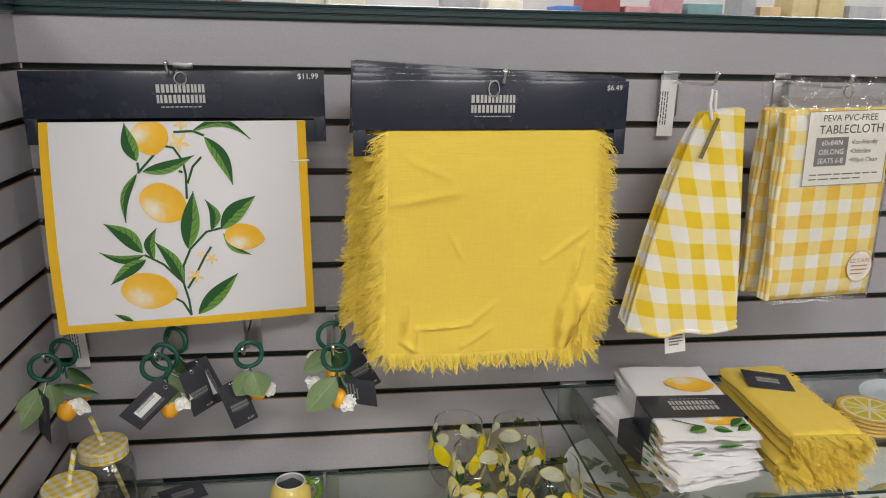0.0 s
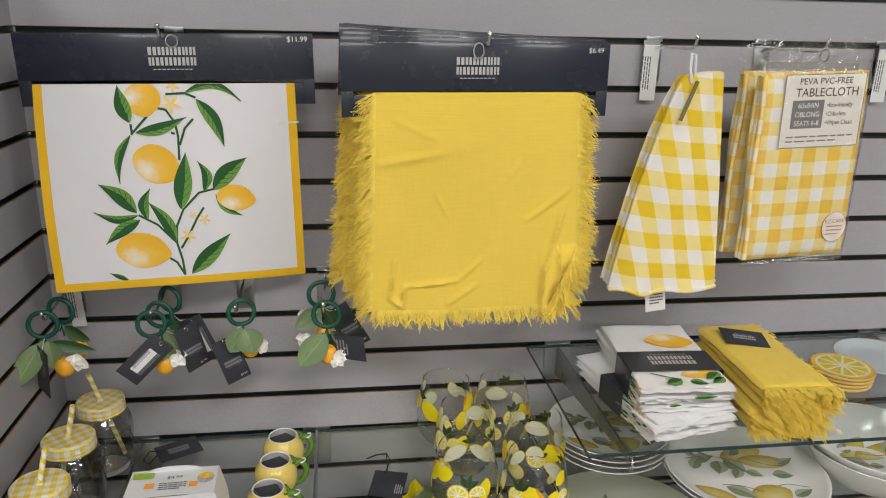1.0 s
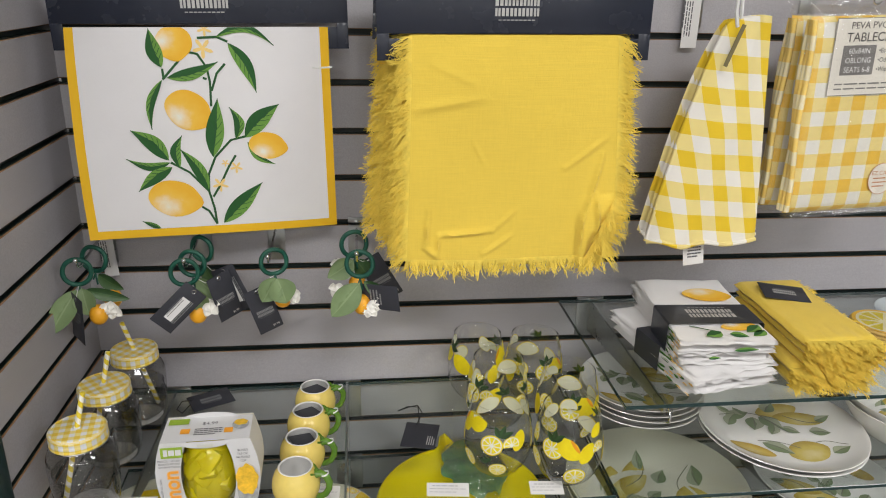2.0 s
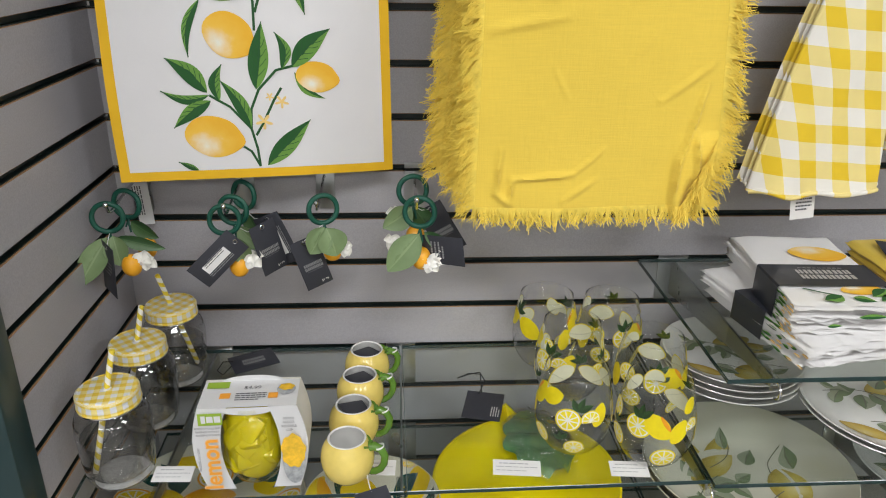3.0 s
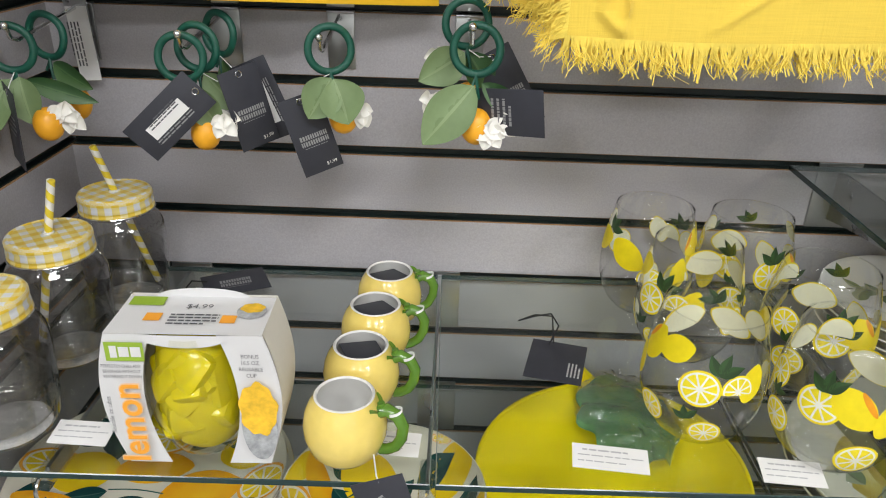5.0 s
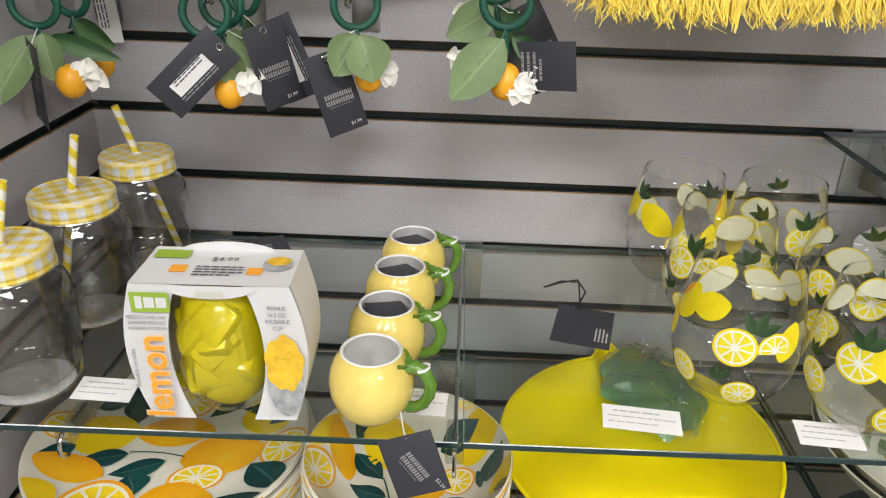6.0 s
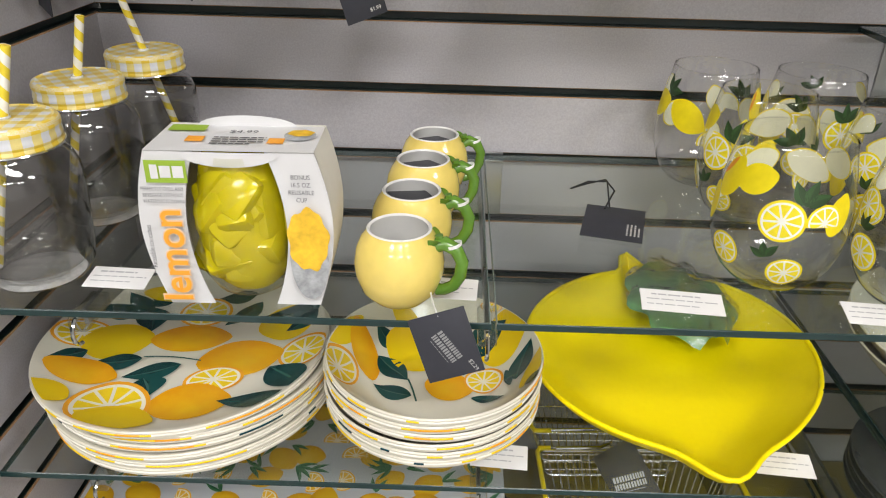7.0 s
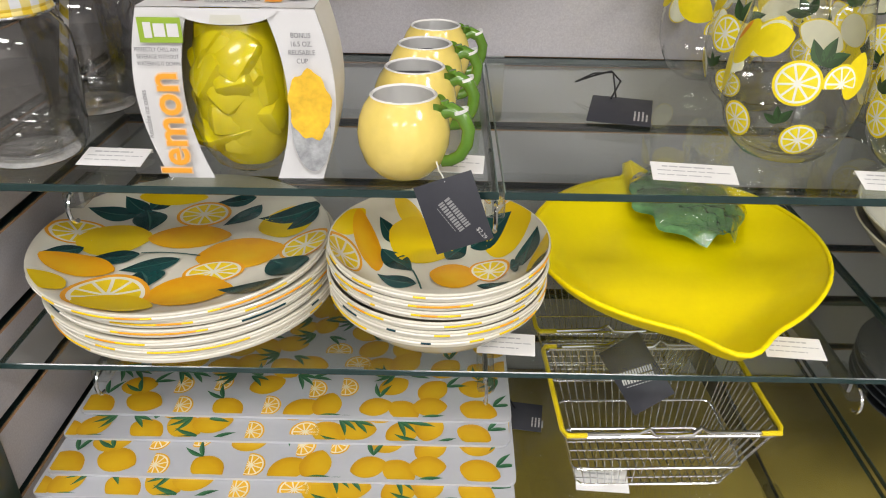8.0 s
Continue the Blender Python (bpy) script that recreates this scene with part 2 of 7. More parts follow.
def leaf_print(name, dark, light, rib, rough=0.5, coat=0.0, split=True):
    """A painted leaf: one half lighter, a pale midrib and side veins."""
    t = Tree(name)
    u, v = t.uv()
    half = t.math("GREATER_THAN", t.math("ADD", u, t.math("MULTIPLY_ADD", t.noise(90.0), 0.8, -0.4)), 0.12 if split else 5.0)
    col = t.mix(half, t.shade(dark, 0.15, 30.0, 200.0), t.shade(light, 0.15, 30.0, 200.0))
    line = t.math("LESS_THAN", t.math("ABSOLUTE", u), 0.07)
    col = t.mix(t.math("MULTIPLY", line, 0.7), col, rib)
    t.set(Base_Color=col, Roughness=rough)
    if coat:
        t.set(Coat_Weight=coat, Coat_Roughness=0.06)
    return t.mat


def translucent(mat, share):
    """Lets some light through a thin painted film."""
    nt = mat.node_tree
    bsdf, out = nt.nodes["Principled BSDF"], nt.nodes["Material Output"]
    thin = nt.nodes.new("ShaderNodeBsdfTranslucent")
    links = bsdf.inputs["Base Color"].links
    if links:
        nt.links.new(links[0].from_socket, thin.inputs["Color"])
    mixer = nt.nodes.new("ShaderNodeMixShader")
    mixer.inputs[0].default_value = share
    nt.links.new(bsdf.outputs[0], mixer.inputs[1])
    nt.links.new(thin.outputs[0], mixer.inputs[2])
    nt.links.new(mixer.outputs[0], out.inputs["Surface"])
    return mat


# ---- materials ----
def linen_laminate():
    t = Tree("grey_laminate")
    v = t.coords()
    big = t.noise(3.0, 3.0, v)
    fleck = t.noise(520.0, 2.0, v, 0.7)
    smear = t.node("ShaderNodeMapping", Vector=v, Scale=(0.25, 0.25, 3.0)).outputs[0]
    streak = t.noise(60.0, 2.0, smear)
    k = t.math("ADD", t.math("MULTIPLY_ADD", big, 0.12, 0.72), t.math("ADD", t.math("MULTIPLY_ADD", fleck, 0.46, -0.05), t.math("MULTIPLY", streak, 0.06)))
    n = t.nt.nodes.new("ShaderNodeVectorMath")
    n.operation = "SCALE"
    t.put(n.inputs[0], (0.385, 0.371, 0.390))
    t.put(n.inputs["Scale"], k)
    t.set(Base_Color=n.outputs[0], Roughness=0.42)
    t.bump(fleck, 0.35, 0.0004)
    return t.mat


LAMINATE = linen_laminate()
MDF = surface("raw_board_edge", (0.30, 0.17, 0.085), 0.8, var=0.2, fine=400)
INSERT = surface("dark_green_insert", (0.008, 0.017, 0.015), 0.45, var=0.2)
TRIM = surface("dark_green_trim", (0.012, 0.034, 0.036), 0.32, var=0.15, coat=0.2)
CHROME = surface("chrome", (0.72, 0.73, 0.74), 0.14, 1.0, var=0.04)
STEEL = surface("brushed_steel", (0.38, 0.39, 0.39), 0.30, 1.0, var=0.1)
SHELF_FACE = thin_glass("shelf_glass", (0.934, 0.959, 0.949), 0.015, 1.0)
SHELF_EDGE = surface("green_glass_edge", (0.014, 0.036, 0.035), 0.18, var=0.25, scale=30)
PALE_EDGE = surface("pale_glass_edge", (0.22, 0.27, 0.26), 0.2, var=0.2, scale=30)
CLEAR_CAP = thin_glass("clear_plastic", (0.9, 0.91, 0.9), 0.08, 1.0, 0.4, 200.0, 0.05)
PAPER = surface("white_paper", (0.74, 0.73, 0.72), 0.7, var=0.04)
INK = surface("grey_ink", (0.09, 0.09, 0.10), 0.7, var=0.1)
BLACK_CARD = surface("charcoal_card", (0.018, 0.022, 0.036), 0.26, var=0.12, spec=0.4, coat=0.25)
TAG_CARD = surface("grey_tag_card", (0.040, 0.041, 0.050), 0.45, var=0.12, spec=0.25)
CARD_INK = surface("pale_card_ink", (0.72, 0.70, 0.66), 0.5, var=0.05)
CORD = surface("black_cord", (0.012, 0.012, 0.014), 0.7, var=0.2)
WHITE_CORD = surface("white_cord", (0.75, 0.75, 0.73), 0.7, var=0.08)
FLOOR_TILE = surface("store_floor_tile", (0.24, 0.225, 0.21), 0.3, var=0.15, scale=2.0)
PLASTER = surface("store_wall_paint", (0.62, 0.61, 0.58), 0.8, var=0.06, scale=1.0, bump=0.1)
CEILING_BOARD = surface("ceiling_board", (0.78, 0.78, 0.76), 0.9, var=0.06, scale=3.0, bump=0.3)


def lamp_face():
    t = Tree("lamp_diffuser")
    t.set(Base_Color=(0.9, 0.9, 0.9), Emission_Color=(1.0, 0.985, 0.96), Emission_Strength=9.0)
    return t.mat


DIFFUSER = lamp_face()

# ---- the store round the fixture ----
floor = solo("floor", Mesh().box((-6, -6, -0.1), (8, 7, 0.0)), FLOOR_TILE, "beige store floor", "floor", kind="structure")
solo("ceiling", Mesh().box((-6, -6, CEILING), (8, 7, CEILING + 0.1)), CEILING_BOARD, "white ceiling boards with fluorescent light panels", "ceiling", kind="structure")
for nm, lo, hi in (("wall_south", (-6, -6.2, 0), (8, -6, CEILING)), ("wall_north", (-6, 7, 0), (8, 7.2, CEILING)),
                   ("wall_west", (-6.2, -6, 0), (-6, 7, CEILING)), ("wall_east", (8, -6, 0), (8.2, 7, CEILING))):
    solo(nm, Mesh().box(lo, hi), PLASTER, "plain painted store wall", "wall", kind="structure")
light = thing("ceiling_light", "white fluorescent ceiling light panel", "ceiling light", (LAMP_SPOTS[0][0], LAMP_SPOTS[0][1], CEILING), group="ceiling lights")
part("frame", Mesh().box((-0.62, -0.30, -0.03), (-0.58, 0.30, 0)).box((0.58, -0.30, -0.03), (0.62, 0.30, 0)).box((-0.58, -0.30, -0.03), (0.58, -0.26, 0)).box((-0.58, 0.26, -0.03), (0.58, 0.30, 0)), PAPER, light)
part("diffuser", Mesh().box((-0.58, -0.26, -0.018), (0.58, 0.26, -0.004)), DIFFUSER, light)
for lx, ly in LAMP_SPOTS[1:]:
    copy_thing(light, pose(lx, ly, CEILING))

# ---- slat walls: grooves every three inches ----
PITCH, Z9 = 0.0762, 0.86
GAP = 0.0098
TOP = 1.617
RIGHT = 2.3


def groove(k):
    return Z9 + (9 - k) * PITCH


def slat_mesh(length, z0, z1, depth=0.0125):
    """One board: laminate front, raw edges above and below. Runs along x, front at y = 0."""
    m = Mesh()
    c = 0.0008
    m.add([(0, 0, z0 + c), (length, 0, z0 + c), (length, 0, z1 - c), (0, 0, z1 - c)], [(0, 1, 2, 3)], 0)
    m.add([(0, 0, z1 - c), (length, 0, z1 - c), (length, c, z1), (0, c, z1), (length, depth, z1), (0, depth, z1)], [(0, 1, 2, 3), (3, 2, 4, 5)], 1)
    m.add([(0, 0, z0 + c), (length, 0, z0 + c), (length, c, z0), (0, c, z0), (length, depth, z0), (0, depth, z0)], [(1, 0, 3, 2), (2, 3, 5, 4)], 1)
    m.add([(0, depth, z0), (length, depth, z0), (length, depth, z1), (0, depth, z1)], [(1, 0, 3, 2)], 1)
    m.add([(0, 0, z0), (0, depth, z0), (0, depth, z1), (0, 0, z1)], [(3, 2, 1, 0)], 0)
    m.add([(length, 0, z0), (length, depth, z0), (length, depth, z1), (length, 0, z1)], [(0, 1, 2, 3)], 0)
    return m.data("slat", [LAMINATE, MDF], 0)


def insert_mesh(length):
    """The dark channel that lines a groove, about z = 0."""
    h = GAP / 2
    m = Mesh()
    m.box((0, 0.0022, -h + 0.0001), (length, 0.0120, -h + 0.0011))
    m.box((0, 0.0022, h - 0.0011), (length, 0.0120, h - 0.0001))
    m.box((0, 0.0105, -h + 0.0012), (length, 0.0120, h - 0.0012))
    return m.data("groove_insert", [INSERT], 0)


def slat_wall(name, length, base, label):
    wall = thing(name, label, "wall", kind="structure")
    wall.matrix_basis = base
    back = Mesh().box((0, 0.0126, 0.08), (length, 0.030, TOP))
    part("backing", back, MDF, wall)
    full = slat_mesh(length, -PITCH + GAP / 2, -GAP / 2)
    lining = insert_mesh(length)
    for k in range(0, 19):
        part("slat", full, None, wall, at=pose(0, 0, groove(k)))
        part("groove_insert", lining, None, wall, at=pose(0, 0, groove(k)))
    part("slat", slat_mesh(length, GAP / 2, TOP - groove(0)), None, wall, at=pose(0, 0, groove(0)))
    return wall


slat_wall("wall_back", RIGHT, pose(0, 0, 0), "grey linen-textured slat wall with dark grooves")
slat_wall("wall_side", 0.3895, pose(0, -0.36, 0, 0, 0, 90), "grey slat side panel meeting the back wall")


def trim_run(length):
    m = Mesh()
    prof = [(0.0, 0.0), (-0.004, 0.0), (-0.0075, 0.003), (-0.0075, 0.0085), (-0.0045, 0.0095), (-0.0045, 0.0105), (-0.0075, 0.0115),
            (-0.0075, 0.0165), (-0.0045, 0.0178), (-0.0045, 0.0190), (-0.006, 0.0205), (-0.004, 0.0235), (0.002, 0.0250), (0.034, 0.0250), (0.034, 0.0)]
    k = len(prof)
    m.add([(x, y, z) for x in (0, length) for y, z in prof], [(i, i + 1, i + 1 + k, i + k) for i in range(k - 1)] + [(k - 1, 0, k, 2 * k - 1), tuple(range(k - 1, -1, -1)), tuple(range(k, 2 * k))])
    return m


solo("trim_back", trim_run(RIGHT), TRIM, "ridged dark green cap along the slat wall", "trim", (0, 0, TOP), kind="structure", smooth=0)
solo("trim_side", trim_run(0.36), TRIM, "ridged dark green cap along the side panel", "trim", (0.0, -0.368, TOP + 0.001), (0, 0, 90), kind="structure", smooth=0)
solo("trim_post", Mesh().box((-0.045, -0.405, 0.0), (0.006, -0.3605, TOP + 0.03), 0, 0.004), TRIM, "dark green end post of the side panel", "trim", kind="structure")
solo("trim_panel", Mesh().box((-0.045, -0.3603, 0.0), (-0.0302, 0.03, TOP)), LAMINATE, "grey outer face of the side panel", "panel", kind="structure")


def gold_deck():
    return surface("olive_gold_deck", (0.29, 0.21, 0.045), 0.38, var=0.25, scale=7.0, fine=90.0, bump=0.15, bscale=30)


solo("base_deck", Mesh().box((0.002, -0.42, 0.02), (RIGHT, -0.002, 0.43), 0, 0.004), gold_deck(), "olive gold base deck under the lowest glass shelf", "base deck", kind="structure")

# ---- glass shelves and their brackets ----
SHELF_A, SHELF_B, SHELF_C, SHELF_D = 0.866, 1.018, 0.708, 0.561


def glass_shelf(x0, x1, top, label="clear glass shelf with green polished edges"):
    skew = 0.65 if x0 < 0.5 and top > 0.6 else 0.0
    g = thing("glass_shelf", label, "glass shelf", (x0, x0 * math.sin(radians(skew)), top), (0, 0, skew), group="glass shelves")
    m = Mesh()
    w, y0, y1, c, z0 = x1 - x0, -0.360, -0.014, 0.0007, -0.006
    inner = [(c, y0 + c), (w - c, y0 + c), (w - c, y1 - c), (c, y1 - c)]
    m.add([(*p, 0.0) for p in inner], [(0, 1, 2, 3)])
    m.add([(*p, z0) for p in inner], [(3, 2, 1, 0)])
    part("pane", m, SHELF_FACE, g, smooth=0)
    ring = [(0, y0), (w, y0), (w, y1), (0, y1)]
    for i, nm in enumerate(("front_edge", "end_edge", "back_edge", "end_edge")):
        k = (i + 1) % 4
        e = Mesh().add([(*inner[i], 0), (*inner[k], 0), (*ring[i], -c), (*ring[k], -c), (*ring[i], z0 + c), (*ring[k], z0 + c), (*inner[i], z0), (*inner[k], z0)],
                       [(0, 2, 3, 1), (2, 4, 5, 3), (4, 6, 7, 5)])
        butted = (i == 1 and x1 < 0.415) or (i == 3 and 0.415 < x0 < 0.42)
        part(nm, e, PALE_EDGE if butted else SHELF_EDGE, g, smooth=0)
    return g


for x0, x1, top in ((0.020, 0.4125, SHELF_A), (0.4165, 0.793, SHELF_A), (0.799, 1.62, SHELF_A), (0.790, 1.62, SHELF_B),
                    (0.020, 0.772, SHELF_C), (0.778, 1.62, SHELF_C), (0.020, 0.786, SHELF_D), (0.793, 1.62, SHELF_D)):
    glass_shelf(x0, x1, top)


def shelf_bracket(x, top):
    """Wall plate in the groove, blade arm under the glass, clear nose and wire loop at its end."""
    b = thing("shelf_bracket", "chrome slat wall bracket with a blade arm", "shelf bracket", (x, 0, top - 0.006), group="shelf brackets")
    part("wall_plate", Mesh().box((-0.024, -0.0035, -0.070), (0.024, -0.0008, -0.004), 0, 0.0005).box((-0.024, -0.010, -0.0035), (0.024, 0.004, -0.0008), 0, 0.0005).box((-0.024, -0.0030, 0.0), (0.024, -0.0010, 0.0060), 0, 0.0004), STEEL, b)
    arm = Mesh()
    prof = [(-0.0035, -0.060), (-0.05, -0.052), (-0.30, -0.018), (-0.345, -0.014), (-0.345, -0.0012), (-0.0035, -0.0012)]
    k = len(prof)
    arm.add([(sx, y, z) for sx in (-0.0016, 0.0016) for y, z in prof], [tuple(range(k)), tuple(range(2 * k - 1, k - 1, -1))] + [(i, k + i, k + (i + 1) % k, (i + 1) % k) for i in range(k)])
    part("arm", arm, STEEL, b, smooth=0)
    part("nose", Mesh().box((-0.007, -0.3585, -0.013), (0.007, -0.318, -0.0012), 0, 0.002), CLEAR_CAP, b, "clear plastic bumper")
    loop = [(0.0, -0.356 - 0.010 * math.sin(a), -0.012 - 0.011 * math.cos(a)) for a in [math.pi * i / 8 for i in range(9)]]
    part("loop", Mesh().tube(loop, 0.0016, 6), CHROME, b)
    return b


bracket = shelf_bracket(0.118, SHELF_A)
for x, top in ((0.4145, SHELF_A), (0.796, SHELF_A), (1.476, SHELF_A), (0.852, SHELF_B), (1.476, SHELF_B), (0.103, SHELF_C), (0.415, SHELF_C), (0.712, SHELF_C), (1.2, SHELF_C),
               (0.103, SHELF_D), (0.690, SHELF_D), (1.2, SHELF_D)):
    copy_thing(bracket, pose(x, 0, top - 0.006))

# ---- fabrics and prints ----
WHITE_CLOTH = surface("white_cotton", (0.75, 0.735, 0.74), 0.85, var=0.03, scale=20, fine=600, bump=0.3, bscale=1100, dist=0.0003, sheen=0.1)
YELLOW_BORDER = surface("yellow_cotton_border", (0.82, 0.48, 0.012), 0.8, var=0.06, fine=700, bump=0.3, bscale=1100, dist=0.0003)


def slub_cotton():
    """Loose woven yellow cotton: slubs along the weave and soft pressed creases."""
    t = Tree("yellow_slub_cotton")
    v = t.coords()
    across = t.noise(26.0, 3.0, t.node("ShaderNodeMapping", Vector=v, Scale=(1.0, 1.0, 26.0)).outputs[0], 0.6)
    down = t.noise(26.0, 3.0, t.node("ShaderNodeMapping", Vector=v, Scale=(26.0, 26.0, 1.0)).outputs[0], 0.6)
    weave = t.math("ADD", across, t.math("MULTIPLY", down, 0.6))
    fold = t.math("ABSOLUTE", t.math("SUBTRACT", t.noise(13.0, 2.0, v, 0.5), 0.5))
    crease = t.math("MAXIMUM", t.math("SUBTRACT", 1.0, t.math("MULTIPLY", fold, 34.0)), 0.0)
    k = t.math("ADD", t.math("MULTIPLY_ADD", weave, 0.16, 0.84), t.math("MULTIPLY", t.noise(9.0, 3.0, v), 0.10))
    n = t.nt.nodes.new("ShaderNodeVectorMath")
    n.operation = "SCALE"
    t.put(n.inputs[0], (0.77, 0.55, 0.068))
    t.put(n.inputs["Scale"], k)
    t.set(Base_Color=n.outputs[0], Roughness=0.9, Sheen_Weight=0.15)
    t.bump(t.math("ADD", t.math("MULTIPLY", weave, 0.35), t.math("MULTIPLY", crease, 0.12)), 0.7, 0.0016)
    return t.mat


YELLOW_CLOTH = slub_cotton()
YELLOW_THREAD = surface("yellow_fringe_thread", (0.89, 0.68, 0.105), 0.85, var=0.25, scale=60)
translucent(YELLOW_THREAD, 0.15)
LEMON_PRINT = fruit_print("printed_lemon", (0.84, 0.46, 0.03), (0.86, 0.52, 0.06), (0.84, 0.80, 0.70), 0.8, 0.7, 0.0, (-0.25, 0.50))
BLOSSOM_PRINT = surface("printed_blossom", (0.86, 0.62, 0.22), 0.8, var=0.15)
LEAF_PRINT = leaf_print("printed_leaf", (0.018, 0.100, 0.02), (0.14, 0.30, 0.05), (0.015, 0.07, 0.015), 0.8)
STEM_PRINT = surface("printed_stem", (0.02, 0.09, 0.025), 0.8, var=0.2)
TOWEL_CHECK = gingham("yellow_white_check", (0.76, 0.52, 0.015), (0.80, 0.66, 0.25), (0.78, 0.75, 0.69), 0.0475)
PACK_CHECK = gingham("orange_white_check", (0.86, 0.54, 0.06), (0.86, 0.70, 0.27), (0.82, 0.80, 0.74), 0.0415, 300.0, 0.5)
FILM = thin_glass("clear_bag_film", (0.985, 0.985, 0.98), 0.09, 1.3, 1.0, 55.0, 0.035)
GREY_INK = surface("charcoal_ink", (0.10, 0.095, 0.09), 0.6, var=0.1)
GREY_BLOCK = surface("grey_print_block", (0.20, 0.19, 0.18), 0.6, var=0.1)
LABEL_PAPER = surface("cream_label", (0.80, 0.76, 0.68), 0.5, var=0.03)
RED_INK = surface("orange_brown_ink", (0.55, 0.20, 0.05), 0.6, var=0.1)


DIM_INK = surface("dim_card_ink", (0.24, 0.24, 0.24), 0.5, var=0.05)
MARK_INK = surface("soft_card_ink", (0.46, 0.455, 0.44), 0.5, var=0.05)


def flat(z=0.0):
    return lambda x, y: (x, y, z)


def brand_bars(parent, at, w, name="brand_mark", ink=None):
    """The maker's mark as two rows of plain bars over a fine broken line."""
    m = Mesh()
    h = w * 0.20
    for widths, z0 in (((1.25, 1.0, 0.95, 1.0, 0.8, 0.9), h * 0.16), ((0.8, 1.05, 1.0, 1.0, 0.95, 0.8), -h * 0.94)):
        unit = w / (sum(widths) + 0.22 * 5)
        x0 = -w / 2
        for q in widths:
            m.rect(flat(), x0, z0, x0 + q * unit * 0.42, z0 + h * 0.86)
            m.rect(flat(), x0 + q * unit * 0.60, z0, x0 + q * unit, z0 + h * 0.86)
            x0 += (q + 0.22) * unit
    for k in range(9):
        m.rect(flat(), -w * 0.42 + k * w * 0.095, -h * 1.40, -w * 0.42 + k * w * 0.095 + w * 0.07, -h * 1.30)
    return tagged(part(name, m, ink or MARK_INK, parent, smooth=0, at=at), kind="stuff")


def text_bars(parent, at, rows, w, pitch, name="small_print", ink=None, thick=0.45, seed=1):
    """Lines of writing too small to read, as broken bars."""
    m = Mesh()
    rnd = random.Random(seed)
    for r in range(rows):
        x, end = -w / 2, w / 2 * (1.0 if r < rows - 1 else 0.5)
        while x < end:
            q = min(end - x, rnd.uniform(0.08, 0.2) * w)
            m.rect(flat(), x, -r * pitch - pitch * thick / 2, x + q, -r * pitch + pitch * thick / 2)
            x += q + w * 0.025
    return tagged(part(name, m, ink or INK, parent, smooth=0, at=at), kind="stuff")


FRONT = pose(0, 0, 0, 90)


def wall_hook(x, k, reach, label="chrome slat wall hook", plate=0.062, rise=0.012):
    """Plate in the groove, straight wire, upturned tip with a ball."""
    h = thing("wall_hook", label, "hook", (x, 0, groove(k)), group="slat wall hooks")
    part("plate", Mesh().box((-0.014, -0.0034, -plate), (0.014, -0.0008, -0.006), 0, 0.0005).box((-0.014, -0.006, -0.006), (0.014, 0.003, -0.0035), 0, 0.0005).box((-0.014, -0.0034, 0.0), (0.014, -0.0008, 0.0085), 0, 0.0005), STEEL, h)
    dip = min(0.0, rise - 0.010)
    path = [(0, -0.003, -0.012), (0, -0.012, -0.008), (0, -reach * 0.5, -0.006 + dip * 0.5), (0, -reach + 0.012, -0.004 + dip), (0, -reach + 0.003, -0.001 + dip), (0, -reach - 0.003, rise)]
    part("wire", Mesh().tube(path, 0.0022, 8), CHROME, h)
    ball = Mesh().lathe([(0.0001, -0.0036)] + [(0.0036 * math.cos(a), 0.0036 * math.sin(a)) for a in [-1.2 + 0.4 * i for i in range(7)]] + [(0.0001, 0.0036)], 10, at=(0, -reach - 0.003, rise))
    part("tip", ball, CHROME, h)
    return h


wall_hook(0.225, 0, 0.105)
wall_hook(0.661, 0, 0.205)
wall_hook(0.975, 0, 0.150)
wall_hook(1.165, 0, 0.170)
wall_hook(1.385, 0, 0.150)
wall_hook(0.036, 5, 0.136, rise=-0.007)
wall_hook(0.187, 5, 0.141, rise=-0.008)
wall_hook(0.305, 5, 0.127, rise=-0.009)
wall_hook(0.437, 5, 0.179, rise=0.012)


def price_strip(x, z, w=0.026, h=0.088, y=-0.0125, tilt=0.0):
    p = thing("price_strip", "white paper price strip hanging on a hook plate", "price label", (x, y, z), (0, tilt, 0), group="hanging price strips")
    part("strip", Mesh().box((-w / 2, -0.0003, -h), (w / 2, 0.0003, 0)), PAPER, p, smooth=0)
    text_bars(p, pose(-0.001, -0.0006, -h * 0.5, 90, 90, 0), 4, h * 0.6, w * 0.16, seed=int(x * 100))
    part("pocket", Mesh().box((-w / 2 - 0.001, 0.0007, -h * 0.75), (w / 2 + 0.001, 0.0016, 0.008)), STEEL, p, smooth=0)
    return p


price_strip(0.968, 1.541)
price_strip(1.385, 1.541)
price_strip(0.037, 1.158, w=0.022, h=0.075, tilt=-3)

# ---- table runner on its header card ----
runner = thing("table_runner", "white cotton table runner printed with lemons, hung on a charcoal card", "table runner", (0.23, -0.086, 1.545))
ox, oy, oz = 0.23, -0.086, 1.545


def card_panel(w, h, slot_z, slot_h=0.005, t=0.0011, side=0.016):
    """A header card hung at the origin's height, with a slot near its foot."""
    m = Mesh()
    m.box((-w / 2, 0, slot_z), (w / 2, t, 0), 0, 0.0003)
    m.box((-w / 2, 0, -h), (-w / 2 + side, t, slot_z - 0.00005), 0, 0.0003)
    m.box((w / 2 - side, 0, -h), (w / 2, t, slot_z - 0.00005), 0, 0.0003)
    m.box((-w / 2 + side, 0, -h), (w / 2 - side, t, slot_z - slot_h), 0, 0.0003)
    return m


